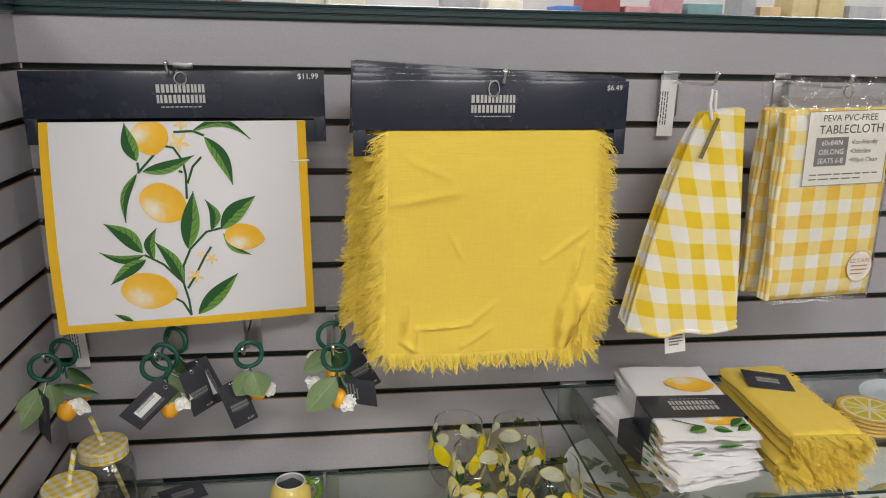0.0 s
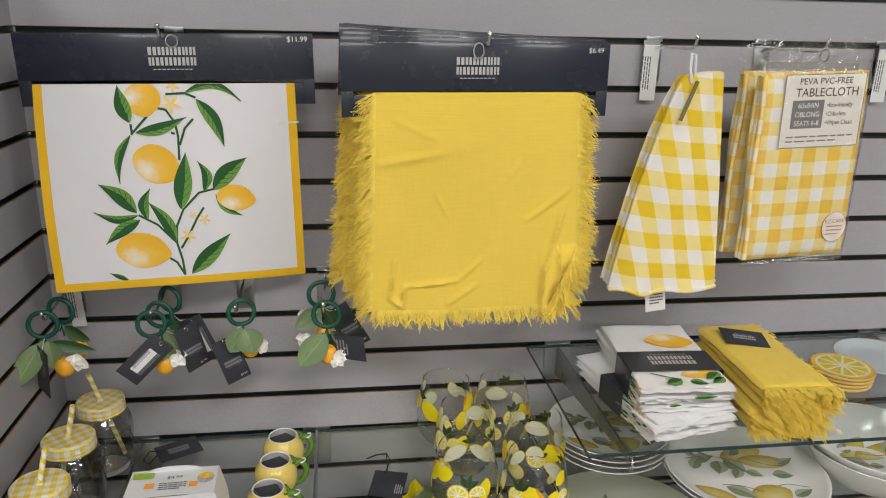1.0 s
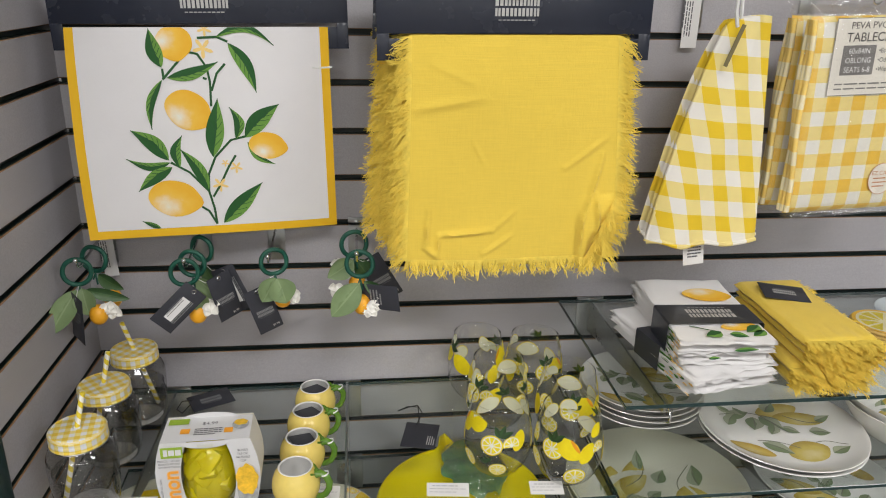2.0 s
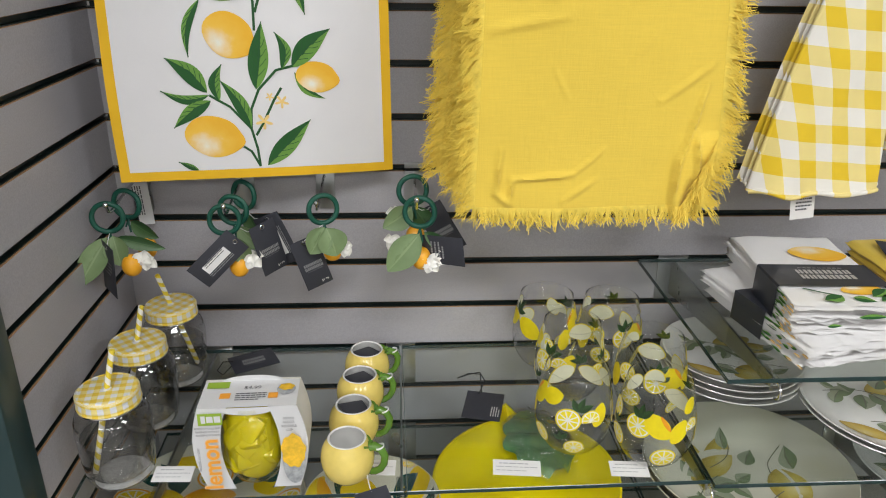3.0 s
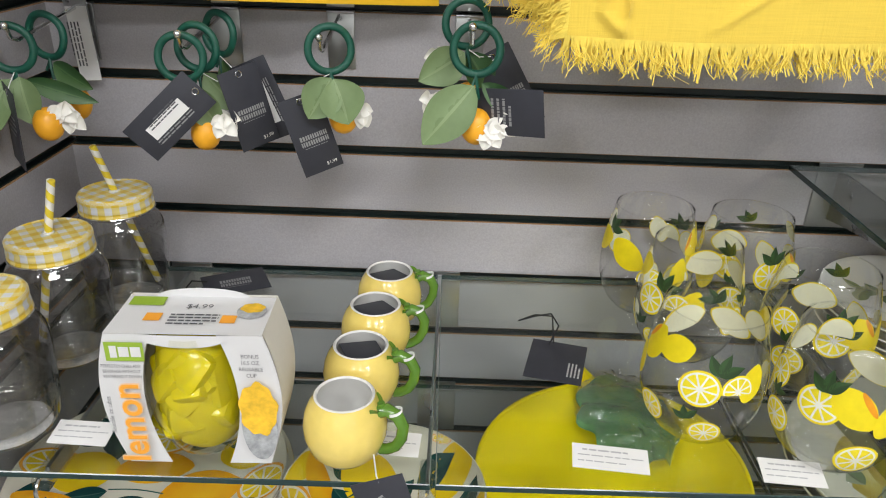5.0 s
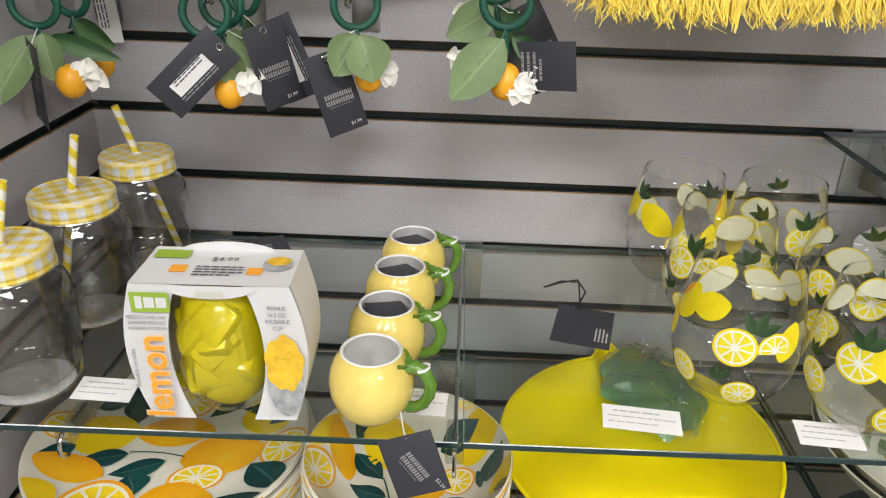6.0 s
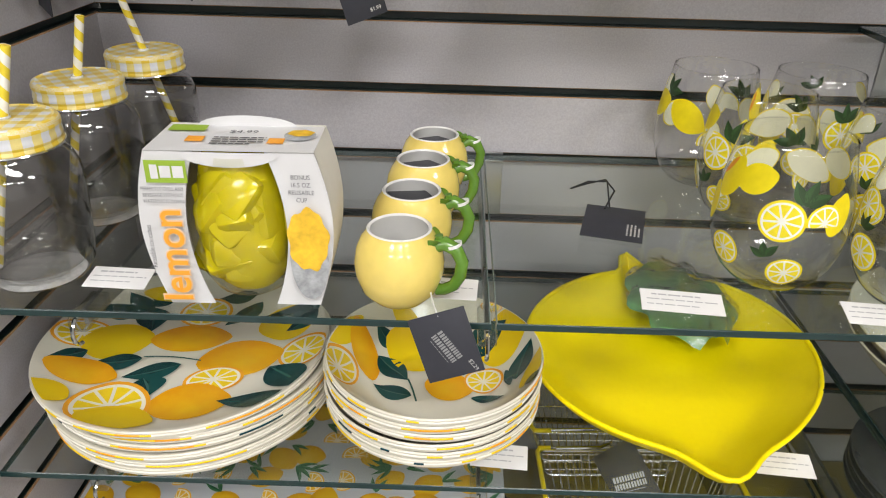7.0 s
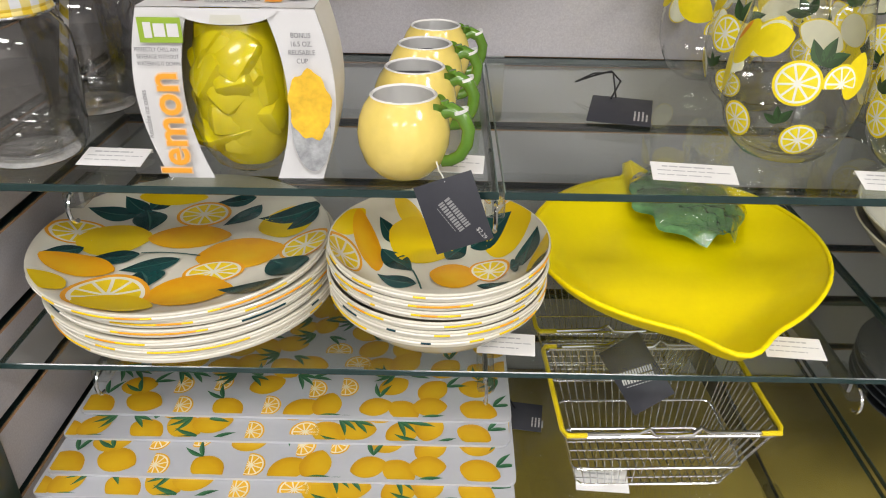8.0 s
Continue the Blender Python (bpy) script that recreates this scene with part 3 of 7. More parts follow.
card = part("header_card", card_panel(0.400, 0.098, -0.063), BLACK_CARD, runner, "glossy charcoal header card")
card.matrix_basis = pose(0.0, 0, 0.002, 0, -1.0, 0)
brand_bars(card, pose(0.006, -0.0004, -0.031, 90), 0.064)
letters("$11.99", 0.0105, CARD_INK, card, pose(0.178, -0.0004, -0.008, 90), "price")
part("ring_eye", Mesh().tube([(0.008 + 0.008 * math.cos(a), -0.002, -0.010 + 0.008 * math.sin(a)) for a in [2 * math.pi * i / 16 for i in range(16)]], 0.0014, 6, closed=True), CHROME, card)


def runner_at(u, v, lift=0.0):
    """The hanging front of the runner; v runs from the slot down."""
    x = (1 - v) * (0.0505 + 0.3525 * u) + v * (0.054 + 0.352 * u)
    y = -0.0915 + v * ((1 - u) * -0.032 + u * 0.056) - 0.010 * math.sin(math.pi * v) * (1 - u)
    z = (1 - v) * (1.4765 + 0.0055 * u) + v * (1.182 - 0.009 * u)
    wave = 0.0035 * math.sin(5.0 * u + 1.5 * v) * v + 0.002 * noise.noise(Vector((u * 4, v * 4, 2.0)))
    return (x - ox, y + wave - lift - oy, z - oz)


cloth = Mesh().grid(lambda u, v: runner_at(u, v), 40, 34)
cloth.grid(lambda u, v: (runner_at(u, v)[0], runner_at(u, v)[1] + 0.0012, runner_at(u, v)[2]), 40, 34)
body = part("cloth", cloth, WHITE_CLOTH, runner, smooth=80)
edge = Mesh()
bw, bh = 0.034, 0.042
edge.grid(lambda u, v: runner_at(u * bw, v, 0.0006), 2, 34)
edge.grid(lambda u, v: runner_at(1 - bw + u * bw, v, 0.0006), 2, 34)
edge.grid(lambda u, v: runner_at(bw + u * (1 - 2 * bw), 1 - bh + v * bh, 0.0006), 40, 2)
part("border", edge, YELLOW_BORDER, runner, "yellow border", smooth=80)
layer = Mesh().grid(lambda u, v: (runner_at(u * 0.98 + 0.012, v)[0], runner_at(u, v)[1] + 0.004 + 0.006 * v, runner_at(u, v * 0.985)[2]), 20, 20)
part("back_fold", layer, WHITE_CLOTH, runner, smooth=80)
art = Mesh()


def runner_print(lift):
    """The print's own plane, in metres from the upper left corner."""
    return lambda x, y: runner_at(x / 0.355, min(0.958, max(0.0, y / 0.295)), lift)


on_runner, on_runner_top, on_runner_vein, on_runner_fruit = [runner_print(k) for k in (0.0009, 0.0013, 0.0016, 0.0011)]


def vein_marks(m, x0, y0, x1, y1, w, bend, mat):
    """Dark midrib and slanting side veins over a printed leaf."""
    dx, dy = x1 - x0, y1 - y0
    ln = math.hypot(dx, dy)
    px, py = -dy / ln, dx / ln

    def at(v, s):
        off = bend * ln * math.sin(math.pi * v) + s * w * 0.5 * math.sin(math.pi * v ** 0.8)
        return (x0 + dx * v + px * off, y0 + dy * v + py * off)
    m.strip(on_runner_vein, [at(k / 8, 0.0) for k in range(1, 9)], 0.0013, mat)
    for k, v in enumerate((0.18, 0.32, 0.46, 0.60)):
        for s in (-1, 1):
            m.strip(on_runner_vein, [at(v, 0.0), at(v + 0.07, s * 0.4), at(v + 0.16, s * 0.78)], 0.0008, mat)


RUNNER_STEMS = (((0.1758, 0.2799), (0.1744, 0.2554), (0.1694, 0.2284), (0.172, 0.2026), (0.1836, 0.1777), (0.2074, 0.1538), (0.2312, 0.1482)), ((0.1694, 0.2284), (0.1458, 0.1991), (0.1213, 0.1841)), ((0.1758, 0.2799), (0.1663, 0.2591), (0.157, 0.2521)), ((0.1851, 0.1055), (0.1866, 0.0723), (0.1839, 0.0528), (0.1728, 0.035), (0.1582, 0.0317)), ((0.1878, 0.0841), (0.1967, 0.0608), (0.2092, 0.0478)), ((0.1825, 0.0683), (0.1774, 0.0666)), ((0.1231, 0.0686), (0.1459, 0.0445), (0.1547, 0.0294), (0.1643, 0.0219)), ((0.1545, 0.0317), (0.1513, 0.0015)), ((0.1746, 0.2376), (0.1856, 0.2209), (0.2016, 0.1916), (0.2123, 0.176)), ((0.1747, 0.0137), (0.201, 0.0125), (0.2155, 0.0187)), ((0.1237, 0.0541), (0.1247, 0.0671)))
RUNNER_FRUIT = ((0.1422, 0.0202, 0.0225, 0.0265, 80), (0.1531, 0.1108, 0.0323, 0.0281, 30), (0.259, 0.1631, 0.027, 0.0203, 10), (0.1214, 0.2376, 0.036, 0.0281, 12))
RUNNER_BLOSSOM = ((0.1854, 0.0025, 0.0105), (0.1809, 0.0274, 0.015), (0.2115, 0.1939, 0.0097), (0.1865, 0.2192, 0.012), (0.1966, 0.187, 0.006))
RUNNER_LEAVES = ((0.1231, 0.0525, 0.1108, 0.0012, 0.021, -0.05), (0.1223, 0.0686, 0.102, 0.1368, 0.012, 0.12), (0.1291, 0.0664, 0.1996, 0.0453, 0.0165, 0.06), (0.1987, 0.0132, 0.2783, 0.024, 0.012, -0.22), (0.2154, 0.0202, 0.2494, 0.0873, 0.0195, -0.08), (0.1806, 0.1776, 0.1944, 0.0946, 0.0255, 0), (0.1194, 0.1807, 0.073, 0.1371, 0.0225, 0.08), (0.1213, 0.1841, 0.0631, 0.1774, 0.012, -0.15), (0.1228, 0.1909, 0.0736, 0.2252, 0.018, 0.05), (0.1331, 0.1916, 0.1408, 0.1457, 0.015, -0.16), (0.1696, 0.2267, 0.1359, 0.1651, 0.018, 0.08), (0.2152, 0.1525, 0.2093, 0.1071, 0.015, 0.2), (0.2278, 0.1506, 0.2794, 0.1036, 0.0255, -0.05), (0.2304, 0.1566, 0.2688, 0.1914, 0.0105, 0.15), (0.1853, 0.279, 0.2466, 0.2182, 0.024, 0), (0.097, 0.2819, 0.0734, 0.2698, 0.0075, 0))
for pts in RUNNER_STEMS:
    art.strip(on_runner, pts, 0.0032, 3)
for cx, cy, rx, ry, rot in RUNNER_FRUIT:
    art.blob(on_runner_fruit, cx, cy, rx, ry, rot, 0, 30, 5, lambda a: 0.97 + 0.13 * max(0, math.cos(a)) ** 16 + 0.04 * max(0, -math.cos(a)) ** 6 + 0.012 * math.sin(5 * a))
for cx, cy, r in RUNNER_BLOSSOM:
    art.blob(on_runner, cx, cy, r, r * 0.95, 20, 1, 30, 1, lambda a: 0.6 + 0.4 * math.cos(5 * a))
for x0, y0, x1, y1, w, bend in RUNNER_LEAVES:
    under = w == 0.0105
    art.leaf(on_runner if under else on_runner_top, x0, y0, x1, y1, w, 2, bend, 14)
    if not under:
        vein_marks(art, x0, y0, x1, y1, w, bend, 3)
tagged(part("printed_pattern", art, [LEMON_PRINT, BLOSSOM_PRINT, LEAF_PRINT, STEM_PRINT], runner, "lemons, green leaves and stems", smooth=80), kind="stuff")
part("swift_tag", Mesh().tube([(0.150, -0.012, -0.118), (0.163, -0.020, -0.117), (0.178, -0.022, -0.116)], 0.0012, 6), WHITE_CORD, runner, "white plastic tag pin")


# ---- fringed placemats on header cards ----
def fringe(m, at, out, n, length, rnd, droop=0.4, width=0.0006):
    """Loose threads in tufts along an edge: at(s) is the root and out(s) the way they go."""
    i = 0
    while i < n:
        size = rnd.randint(3, 7)
        lean, lift, tuft = rnd.uniform(-0.75, 0.75), rnd.uniform(-0.55, 0.2), rnd.uniform(0.65, 1.15)
        curl = rnd.uniform(-1.0, 1.0)
        for k in range(size):
            s = min(1.0, (i + rnd.random()) / n)
            i += 1
            p, d = Vector(at(s)), Vector(out(s))
            ln = length * tuft * rnd.uniform(0.75, 1.1)
            side = Vector((d.z, 0, -d.x)).normalized() if abs(d.y) < 0.9 else Vector((1, 0, 0))
            kick = side * (lean + rnd.uniform(-0.15, 0.15)) + Vector((0, lift + rnd.uniform(-0.15, 0.15), 0))
            pts, tips = [], 7
            for j in range(tips + 1):
                t = j / tips
                c = p + d * ln * t + kick * ln * t * t * 0.7 + Vector((0, 0, -droop * ln * t * t)) + side * (curl * ln * 0.24 * math.sin(t * 7.0 + k) * t) + Vector((0, curl * ln * 0.20 * math.cos(t * 6.0 + 2 * k) * t, 0))
                w = width * (1 - 0.45 * t)
                pts += [c - side * w, c + side * w]
            m.add(pts, [(2 * j, 2 * j + 1, 2 * j + 3, 2 * j + 2) for j in range(tips)])


CREASES = ((0.02, 0.31, 0.34, 0.26, 0.035, 0.0045), (0.10, 0.76, 0.085, 0.94, 0.020, 0.0075), (0.085, 0.94, 0.15, 0.99, 0.025, 0.0060), (0.15, 0.88, 0.40, 0.86, 0.020, 0.0072),
           (0.15, 0.88, 0.14, 0.98, 0.018, 0.0067), (0.40, 0.86, 0.52, 0.76, 0.020, 0.0045), (0.36, 0.97, 0.50, 0.88, 0.020, 0.0045), (0.93, 0.52, 0.84, 0.82, 0.022, 0.0078), (0.84, 0.80, 0.82, 0.97, 0.024, 0.0090),
           (0.90, 0.70, 0.94, 0.92, 0.020, 0.0083), (0.74, 0.58, 0.95, 0.44, 0.024, 0.0048), (0.62, 0.42, 0.72, 0.30, 0.020, 0.0024), (0.30, 0.45, 0.36, 0.56, 0.018, 0.0024), (0.10, 0.12, 0.30, 0.20, 0.030, 0.0027))


def fringed_mat(ax, ay, az, width, drop, seed, label, tilt=0.0, detail=True, swing=0.0):
    """One folded placemat hanging from its card. The origin is the card's top middle."""
    rnd = random.Random(seed)
    top = thing("placemat", label, "placemat", (ax, ay, az), (0, tilt, swing), group="fringed placemats on a hook")
    c = part("header_card", card_panel(0.365, 0.097, -0.063, 0.006), BLACK_CARD, top, "charcoal header card")
    if detail:
        brand_bars(c, pose(0.0, -0.0004, -0.030, 90), 0.058)
        part("ring_eye", Mesh().tube([(0.007 * math.cos(a), -0.003, -0.010 + 0.010 * math.sin(a)) for a in [2 * math.pi * i / 16 for i in range(16)]], 0.0013, 6, closed=True), CHROME, c)
    letters("$6.49", 0.0095, CARD_INK, c, pose(0.163, -0.0004, -0.009, 90), "price")

    def sheet(u, v, lift=0.0):
        flare = 0.010 * v * (1 - 0.5 * u)
        x = -width / 2 - flare + (width + flare + 0.014 * v) * u
        z = -0.064 - drop * v - 0.006 * v * math.sin(3 * u) * (1 - u)
        y = -0.004 - 0.010 * math.sin(math.pi * min(1, v * 4) / 2) - 0.008 * v
        n1 = noise.noise(Vector((u * 3 + seed, v * 3, 0.3)))
        n2 = noise.noise(Vector((u * 9, v * 7 + seed, 4.3)))
        for u0, v0, u1, v1, wide, high in CREASES:
            du, dv = u1 - u0, v1 - v0
            along = max(0.0, min(1.0, ((u - u0) * du + (v - v0) * dv) / (du * du + dv * dv)))
            off = math.hypot(u - u0 - du * along, v - v0 - dv * along)
            y -= high * max(0.0, 1 - off / wide) ** 1.5 * (0.25 + 0.75 * math.sin(math.pi * (0.08 + 0.84 * along)))
        y += 0.0032 * n1 + 0.0006 * n2
        corner = max(0.0, (u - 0.80) / 0.20) * max(0.0, (v - 0.70) / 0.30)
        x -= 0.020 * corner
        y -= 0.008 * math.sin(2.2 * math.pi * min(1.0, corner)) + 0.006 * corner
        return (x, y - lift, z)
    m = Mesh().grid(lambda u, v: sheet(u, v), 110 if detail else 24, 120 if detail else 24)
    part("cloth", m, YELLOW_CLOTH, top, "yellow slub cotton", smooth=80)
    rear = Mesh().grid(lambda u, v: (sheet(u, v)[0] * 1.015, sheet(u, v)[1] + 0.009, sheet(u, v * 0.985)[2]), 16, 16)
    part("back_fold", rear, YELLOW_CLOTH, top, smooth=80)
    fr = Mesh()
    n = 560 if detail else 260
    q0 = 0.027 if detail else 0.023
    for lift, q in ((0.0005, 1.0), (-0.006, 0.95)):
        fringe(fr, lambda s: sheet(0.004, s, lift), lambda s: (-0.92, -0.10, -0.28), n, q0 * q, rnd, 0.32)
        fringe(fr, lambda s: sheet(0.996, s, lift), lambda s: (0.92, -0.10, -0.28), n, q0 * q, rnd, 0.32)
        fringe(fr, lambda s: sheet(s, 0.998, lift), lambda s: (0.05, -0.05, -1.0), n, q0 * 0.85 * q, rnd, 0.1)
    if detail:
        fringe(fr, lambda s: sheet(0.992 - 0.085 * s, 0.72 + 0.275 * s, 0.0035), lambda s: (-0.35, -0.35, -0.8), 240, 0.022, rnd)
    f = part("fringe", fr, YELLOW_THREAD, top, "frayed yellow thread fringe", smooth=0)
    tagged(f, kind="stuff")
    return top


fringed_mat(0.650, -0.190, 1.546, 0.276, 0.303, 3, "yellow fringed cotton placemat on a charcoal card, foremost", -0.6)
fringed_mat(0.652, -0.172, 1.552, 0.288, 0.303, 11, "yellow fringed cotton placemat on a charcoal card, behind the first", 0.2, False)
fringed_mat(0.655, -0.148, 1.556, 0.304, 0.302, 19, "yellow fringed cotton placemat on a tilted charcoal card", 1.2, False)
fringed_mat(0.650, -0.122, 1.559, 0.318, 0.298, 27, "yellow fringed cotton placemat on a tilted charcoal card", 2.2, False)
fringed_mat(0.656, -0.098, 1.558, 0.332, 0.294, 35, "yellow fringed cotton placemat on a tilted charcoal card", 2.6, False)

# ---- checked tea towel ----
towel = thing("tea_towel", "yellow and white checked cotton tea towel hung by its loop", "tea towel", (0.972, -0.150, 1.530))


def towel_at(u, v, layer=0.0):
    """u runs from the folded edge to the free edge, v down."""
    left = -0.006 - 0.086 * v ** 0.76 - layer * 0.0035 * min(1.0, 4 * v)
    right = 0.052 + 0.030 * v + layer * 0.004
    x = left + (right - left) * u
    z = -0.028 + 0.008 * math.sin(2.0 * u) * (1 - v) - (0.326 - 0.006 * layer) * v - 0.003 * v * math.sin(3.1 * u + 0.4) + 0.0016 * v * math.sin(17 * u + 2 * layer)
    y = -0.010 * math.sin(3.1 * u) * (0.5 + v) + 0.005 * math.sin(9 * u + 3 * v) * v + 0.003 * noise.noise(Vector((u * 4, v * 5, 1.0 + layer))) + 0.012 * layer
    return (x, y, z)


def towel_print(u, v, layer=0.0):
    x, y, z = towel_at(u, v, layer)
    return (x * 1.05 - 0.082 * v + 0.3, z + 0.08 * x + 1.0)


for lay, nm in ((0.0, "front_fold"), (1.0, "middle_fold"), (2.0, "back_fold")):
    part(nm, Mesh().grid(lambda u, v: towel_at(u, v, lay), 30, 40, 0, lambda u, v: towel_print(u, v, lay)), TOWEL_CHECK, towel, smooth=80)
hem = Mesh()
for j in range(3):
    hem.tube([(towel_at(u, 1.0, j * 0.8)[0] + 0.001 * j, towel_at(u, 1.0, j * 0.8)[1], towel_at(u, 1.0, j * 0.8)[2] + 0.002 * math.sin(14 * u + j)) for u in [i / 24 for i in range(25)]], 0.0035, 7)


def towel_wrap(m):
    m.uv = [(q[0] * 1.05 + 0.3 - 0.082 * min(1.0, max(0.0, (-0.028 - q[2]) / 0.322)), q[2] + 0.08 * q[0] + 1.0) for q in m.v]
    return m


part("hem", towel_wrap(hem), TOWEL_CHECK, towel, smooth=80)
part("side_roll", towel_wrap(Mesh().tube([(towel_at(0.0, v, 0.0)[0] + 0.001, towel_at(0, v, 0.0)[1] + 0.0035, towel_at(0, v, 0.0)[2]) for v in [i / 24 for i in range(25)]], 0.0042, 8)), TOWEL_CHECK, towel, smooth=80)
part("loop", Mesh().tube([(0.001, -0.004, -0.036), (-0.005, -0.006, -0.014), (-0.003, -0.003, 0.006), (0.004, -0.001, 0.004), (0.006, 0.0, -0.014), (0.008, 0.002, -0.030)], 0.0026, 6), WHITE_CORD, towel, "white hanging loop")
care = part("care_tag", Mesh().grid(lambda u, v: (-0.030 + 0.033 * u + 0.005 * v, 0.004, -0.360 - 0.038 * v + 0.004 * u), 3, 3), PAPER, towel, "white care label", smooth=0)
text_bars(care, pose(-0.011, 0.003, -0.367, 90, -6, 0), 4, 0.022, 0.005, seed=4)
part("side_card", Mesh().box((-0.003, -0.0135, -0.060), (0.003, -0.0125, 0.0)), surface("olive_card", (0.17, 0.14, 0.06), 0.5), towel, "narrow olive card").matrix_basis = pose(0.004, -0.004, -0.032, 0, 19, 0)


# ---- packed tablecloths ----
def tablecloth_pack(x, y, z, label, turn, fancy):
    p = thing("tablecloth_pack", label, "packed tablecloth", (x, y, z), turn, group="packed tablecloths on a hook")
    w, h, d = 0.178, 0.288, 0.026

    def pillow(u, v, s):
        ex, ez = 1 - (2 * u - 1) ** 8, 1 - (2 * v - 1) ** 10
        return ((u - 0.5) * w, s * (d / 2) * (ex * ez) ** 0.35 + 0.0014 * noise.noise(Vector((u * 4, v * 6, s * 3))), -0.012 - v * h)
    f = Mesh().grid(lambda u, v: pillow(u, v, -1), 24, 34, 0, lambda u, v: (u * w + 0.006, v * h + 0.013))
    f.grid(lambda u, v: pillow(u, v, 1), 12, 14, 0, lambda u, v: (u * w, v * h))
    part("folded_cloth", f, PACK_CHECK, p, smooth=70)
    for i in range(3):
        m = Mesh().tube([(-w / 2 + 0.001 + 0.002 * math.sin(9 * t + i), -d / 2 + 0.006 + i * 0.007, -0.016 - t * (h - 0.008)) for t in [k / 20 for k in range(21)]], 0.0042, 7)
        part("fold_edge", m, PACK_CHECK, p, smooth=70)
    bag = Mesh()

    def film(u, v, s):
        ex, ez = max(0, 1 - (2 * u - 1) ** 6), max(0, 1 - (2 * v - 1) ** 8)
        r = 0.0030 * noise.noise(Vector((u * 9, v * 12, s * 5.0)))
        return ((u - 0.5) * (w + 0.006), s * (d / 2 + 0.003) * (ex * ez) ** 0.3 + r, 0.004 - v * (h + 0.026))
    bag.grid(lambda u, v: film(u, v, -1), 26, 36)
    bag.grid(lambda u, v: film(u, v, 1), 16, 16)
    bag.grid(lambda u, v: ((u - 0.5) * (w + 0.022), 0.006 * noise.noise(Vector((u * 11, v * 3, 3.0))) - 0.004, 0.003 + 0.030 * v + 0.003 * math.sin(17 * u)), 30, 6)
    part("clear_bag", bag, FILM, p, "crinkled clear plastic bag", smooth=70)
    if not fancy:
        return p
    lw, lh = 0.138, 0.112
    front = -d / 2 - 0.0012
    lab = part("paper_label", Mesh().box((-lw / 2, front - 0.0003, -lh), (lw / 2, front, 0)), LABEL_PAPER, p, "cream printed label", smooth=0)
    lab.matrix_basis = pose(0.008, 0, -0.014) @ Matrix.Diagonal((0.96, 1, 0.96, 1))
    y0 = front - 0.0008
    fr = Mesh()
    for a, b, c, e in ((-lw / 2, -lh, lw / 2, -lh + 0.0009), (-lw / 2, -0.0009, lw / 2, 0), (-lw / 2, -lh, -lw / 2 + 0.0009, 0), (lw / 2 - 0.0009, -lh, lw / 2, 0)):
        fr.rect(flat(), a, b, c, e)
    part("label_frame", fr, GREY_BLOCK, lab, smooth=0, at=pose(0, y0, 0, 90))
    letters("PEVA PVC-FREE", 0.0135, GREY_INK, lab, pose(0.0, y0, -0.011, 90))
    letters("TABLECLOTH", 0.0185, GREY_INK, lab, pose(0.004, y0 - 0.0002, -0.028, 90), squeeze=0.95)
    part("size_block", Mesh().rect(flat(), -0.053, -0.082, 0.001, -0.039), GREY_BLOCK, lab, smooth=0, at=pose(0, y0, 0, 90))
    for i, word in enumerate(("60x84IN", "OBLONG", "SEATS 6-8")):
        letters(word, 0.0112, PAPER, lab, pose(-0.026, y0 - 0.0003, -0.0475 - 0.0135 * i, 90), squeeze=0.9)
    for i, word in enumerate(("\u2022Eco-friendly", "\u2022Odorless", "\u2022Wipes Clean")):
        letters(word, 0.0098, GREY_INK, lab, pose(0.006, y0, -0.0475 - 0.0135 * i, 90), align="LEFT", squeeze=0.88)
    text_bars(lab, pose(0, y0, -0.095, 90), 2, 0.116, 0.007, ink=GREY_BLOCK, seed=8, thick=0.28)
    badge = part("care_badge", Mesh().blob(flat(), 0, 0, 0.0215, 0.0245, n=30, rings=2), LABEL_PAPER, p, "round cream care badge", smooth=0, at=pose(0.058, front - 0.0006, -0.250, 90))
    part("badge_ring", Mesh().tube([(0.0212 * math.cos(a), 0.0242 * math.sin(a), 0.0002) for a in [2 * math.pi * i / 28 for i in range(28)]], 0.0004, 4, closed=True), RED_INK, badge)
    letters("EZ CARE", 0.0088, RED_INK, badge, pose(0, 0.009, 0.0004))
    text_bars(badge, pose(0, 0.001, 0.0004), 3, 0.027, 0.0062, ink=RED_INK, seed=5, thick=0.3)
    part("ring_eye", Mesh().tube([(0.007 * math.cos(a), -0.012, 0.012 + 0.009 * math.sin(a)) for a in [2 * math.pi * i / 16 for i in range(16)]], 0.0013, 6, closed=True), CHROME, p)
    return p


tablecloth_pack(1.164, -0.158, 1.525, "yellow white checked tablecloth folded in a labelled clear bag", (0, -2.0, 3), True)
tablecloth_pack(1.163, -0.120, 1.521, "checked tablecloth folded in a clear bag behind the labelled one", (0, 0.3, -3), False)

# ---- napkin rings with leaves, fruit and flowers ----
RING_GREEN = surface("green_wrapped_ring", (0.004, 0.072, 0.045), 0.5, var=0.2, fine=400, bump=0.4, bscale=500)
LEAF_SAGE = leaf_print("sage_leaf", (0.16, 0.23, 0.10), (0.20, 0.28, 0.13), (0.26, 0.34, 0.17), 0.55)
LEAF_DEEP = leaf_print("deep_green_leaf", (0.03, 0.08, 0.025), (0.05, 0.11, 0.03), (0.08, 0.15, 0.05), 0.5)
ORANGE_FRUIT = surface("orange_lemon_fruit", (0.86, 0.40, 0.02), 0.4, var=0.15, bump=0.3, bscale=500)
PETAL = surface("white_petal", (0.82, 0.80, 0.74), 0.6, var=0.06)


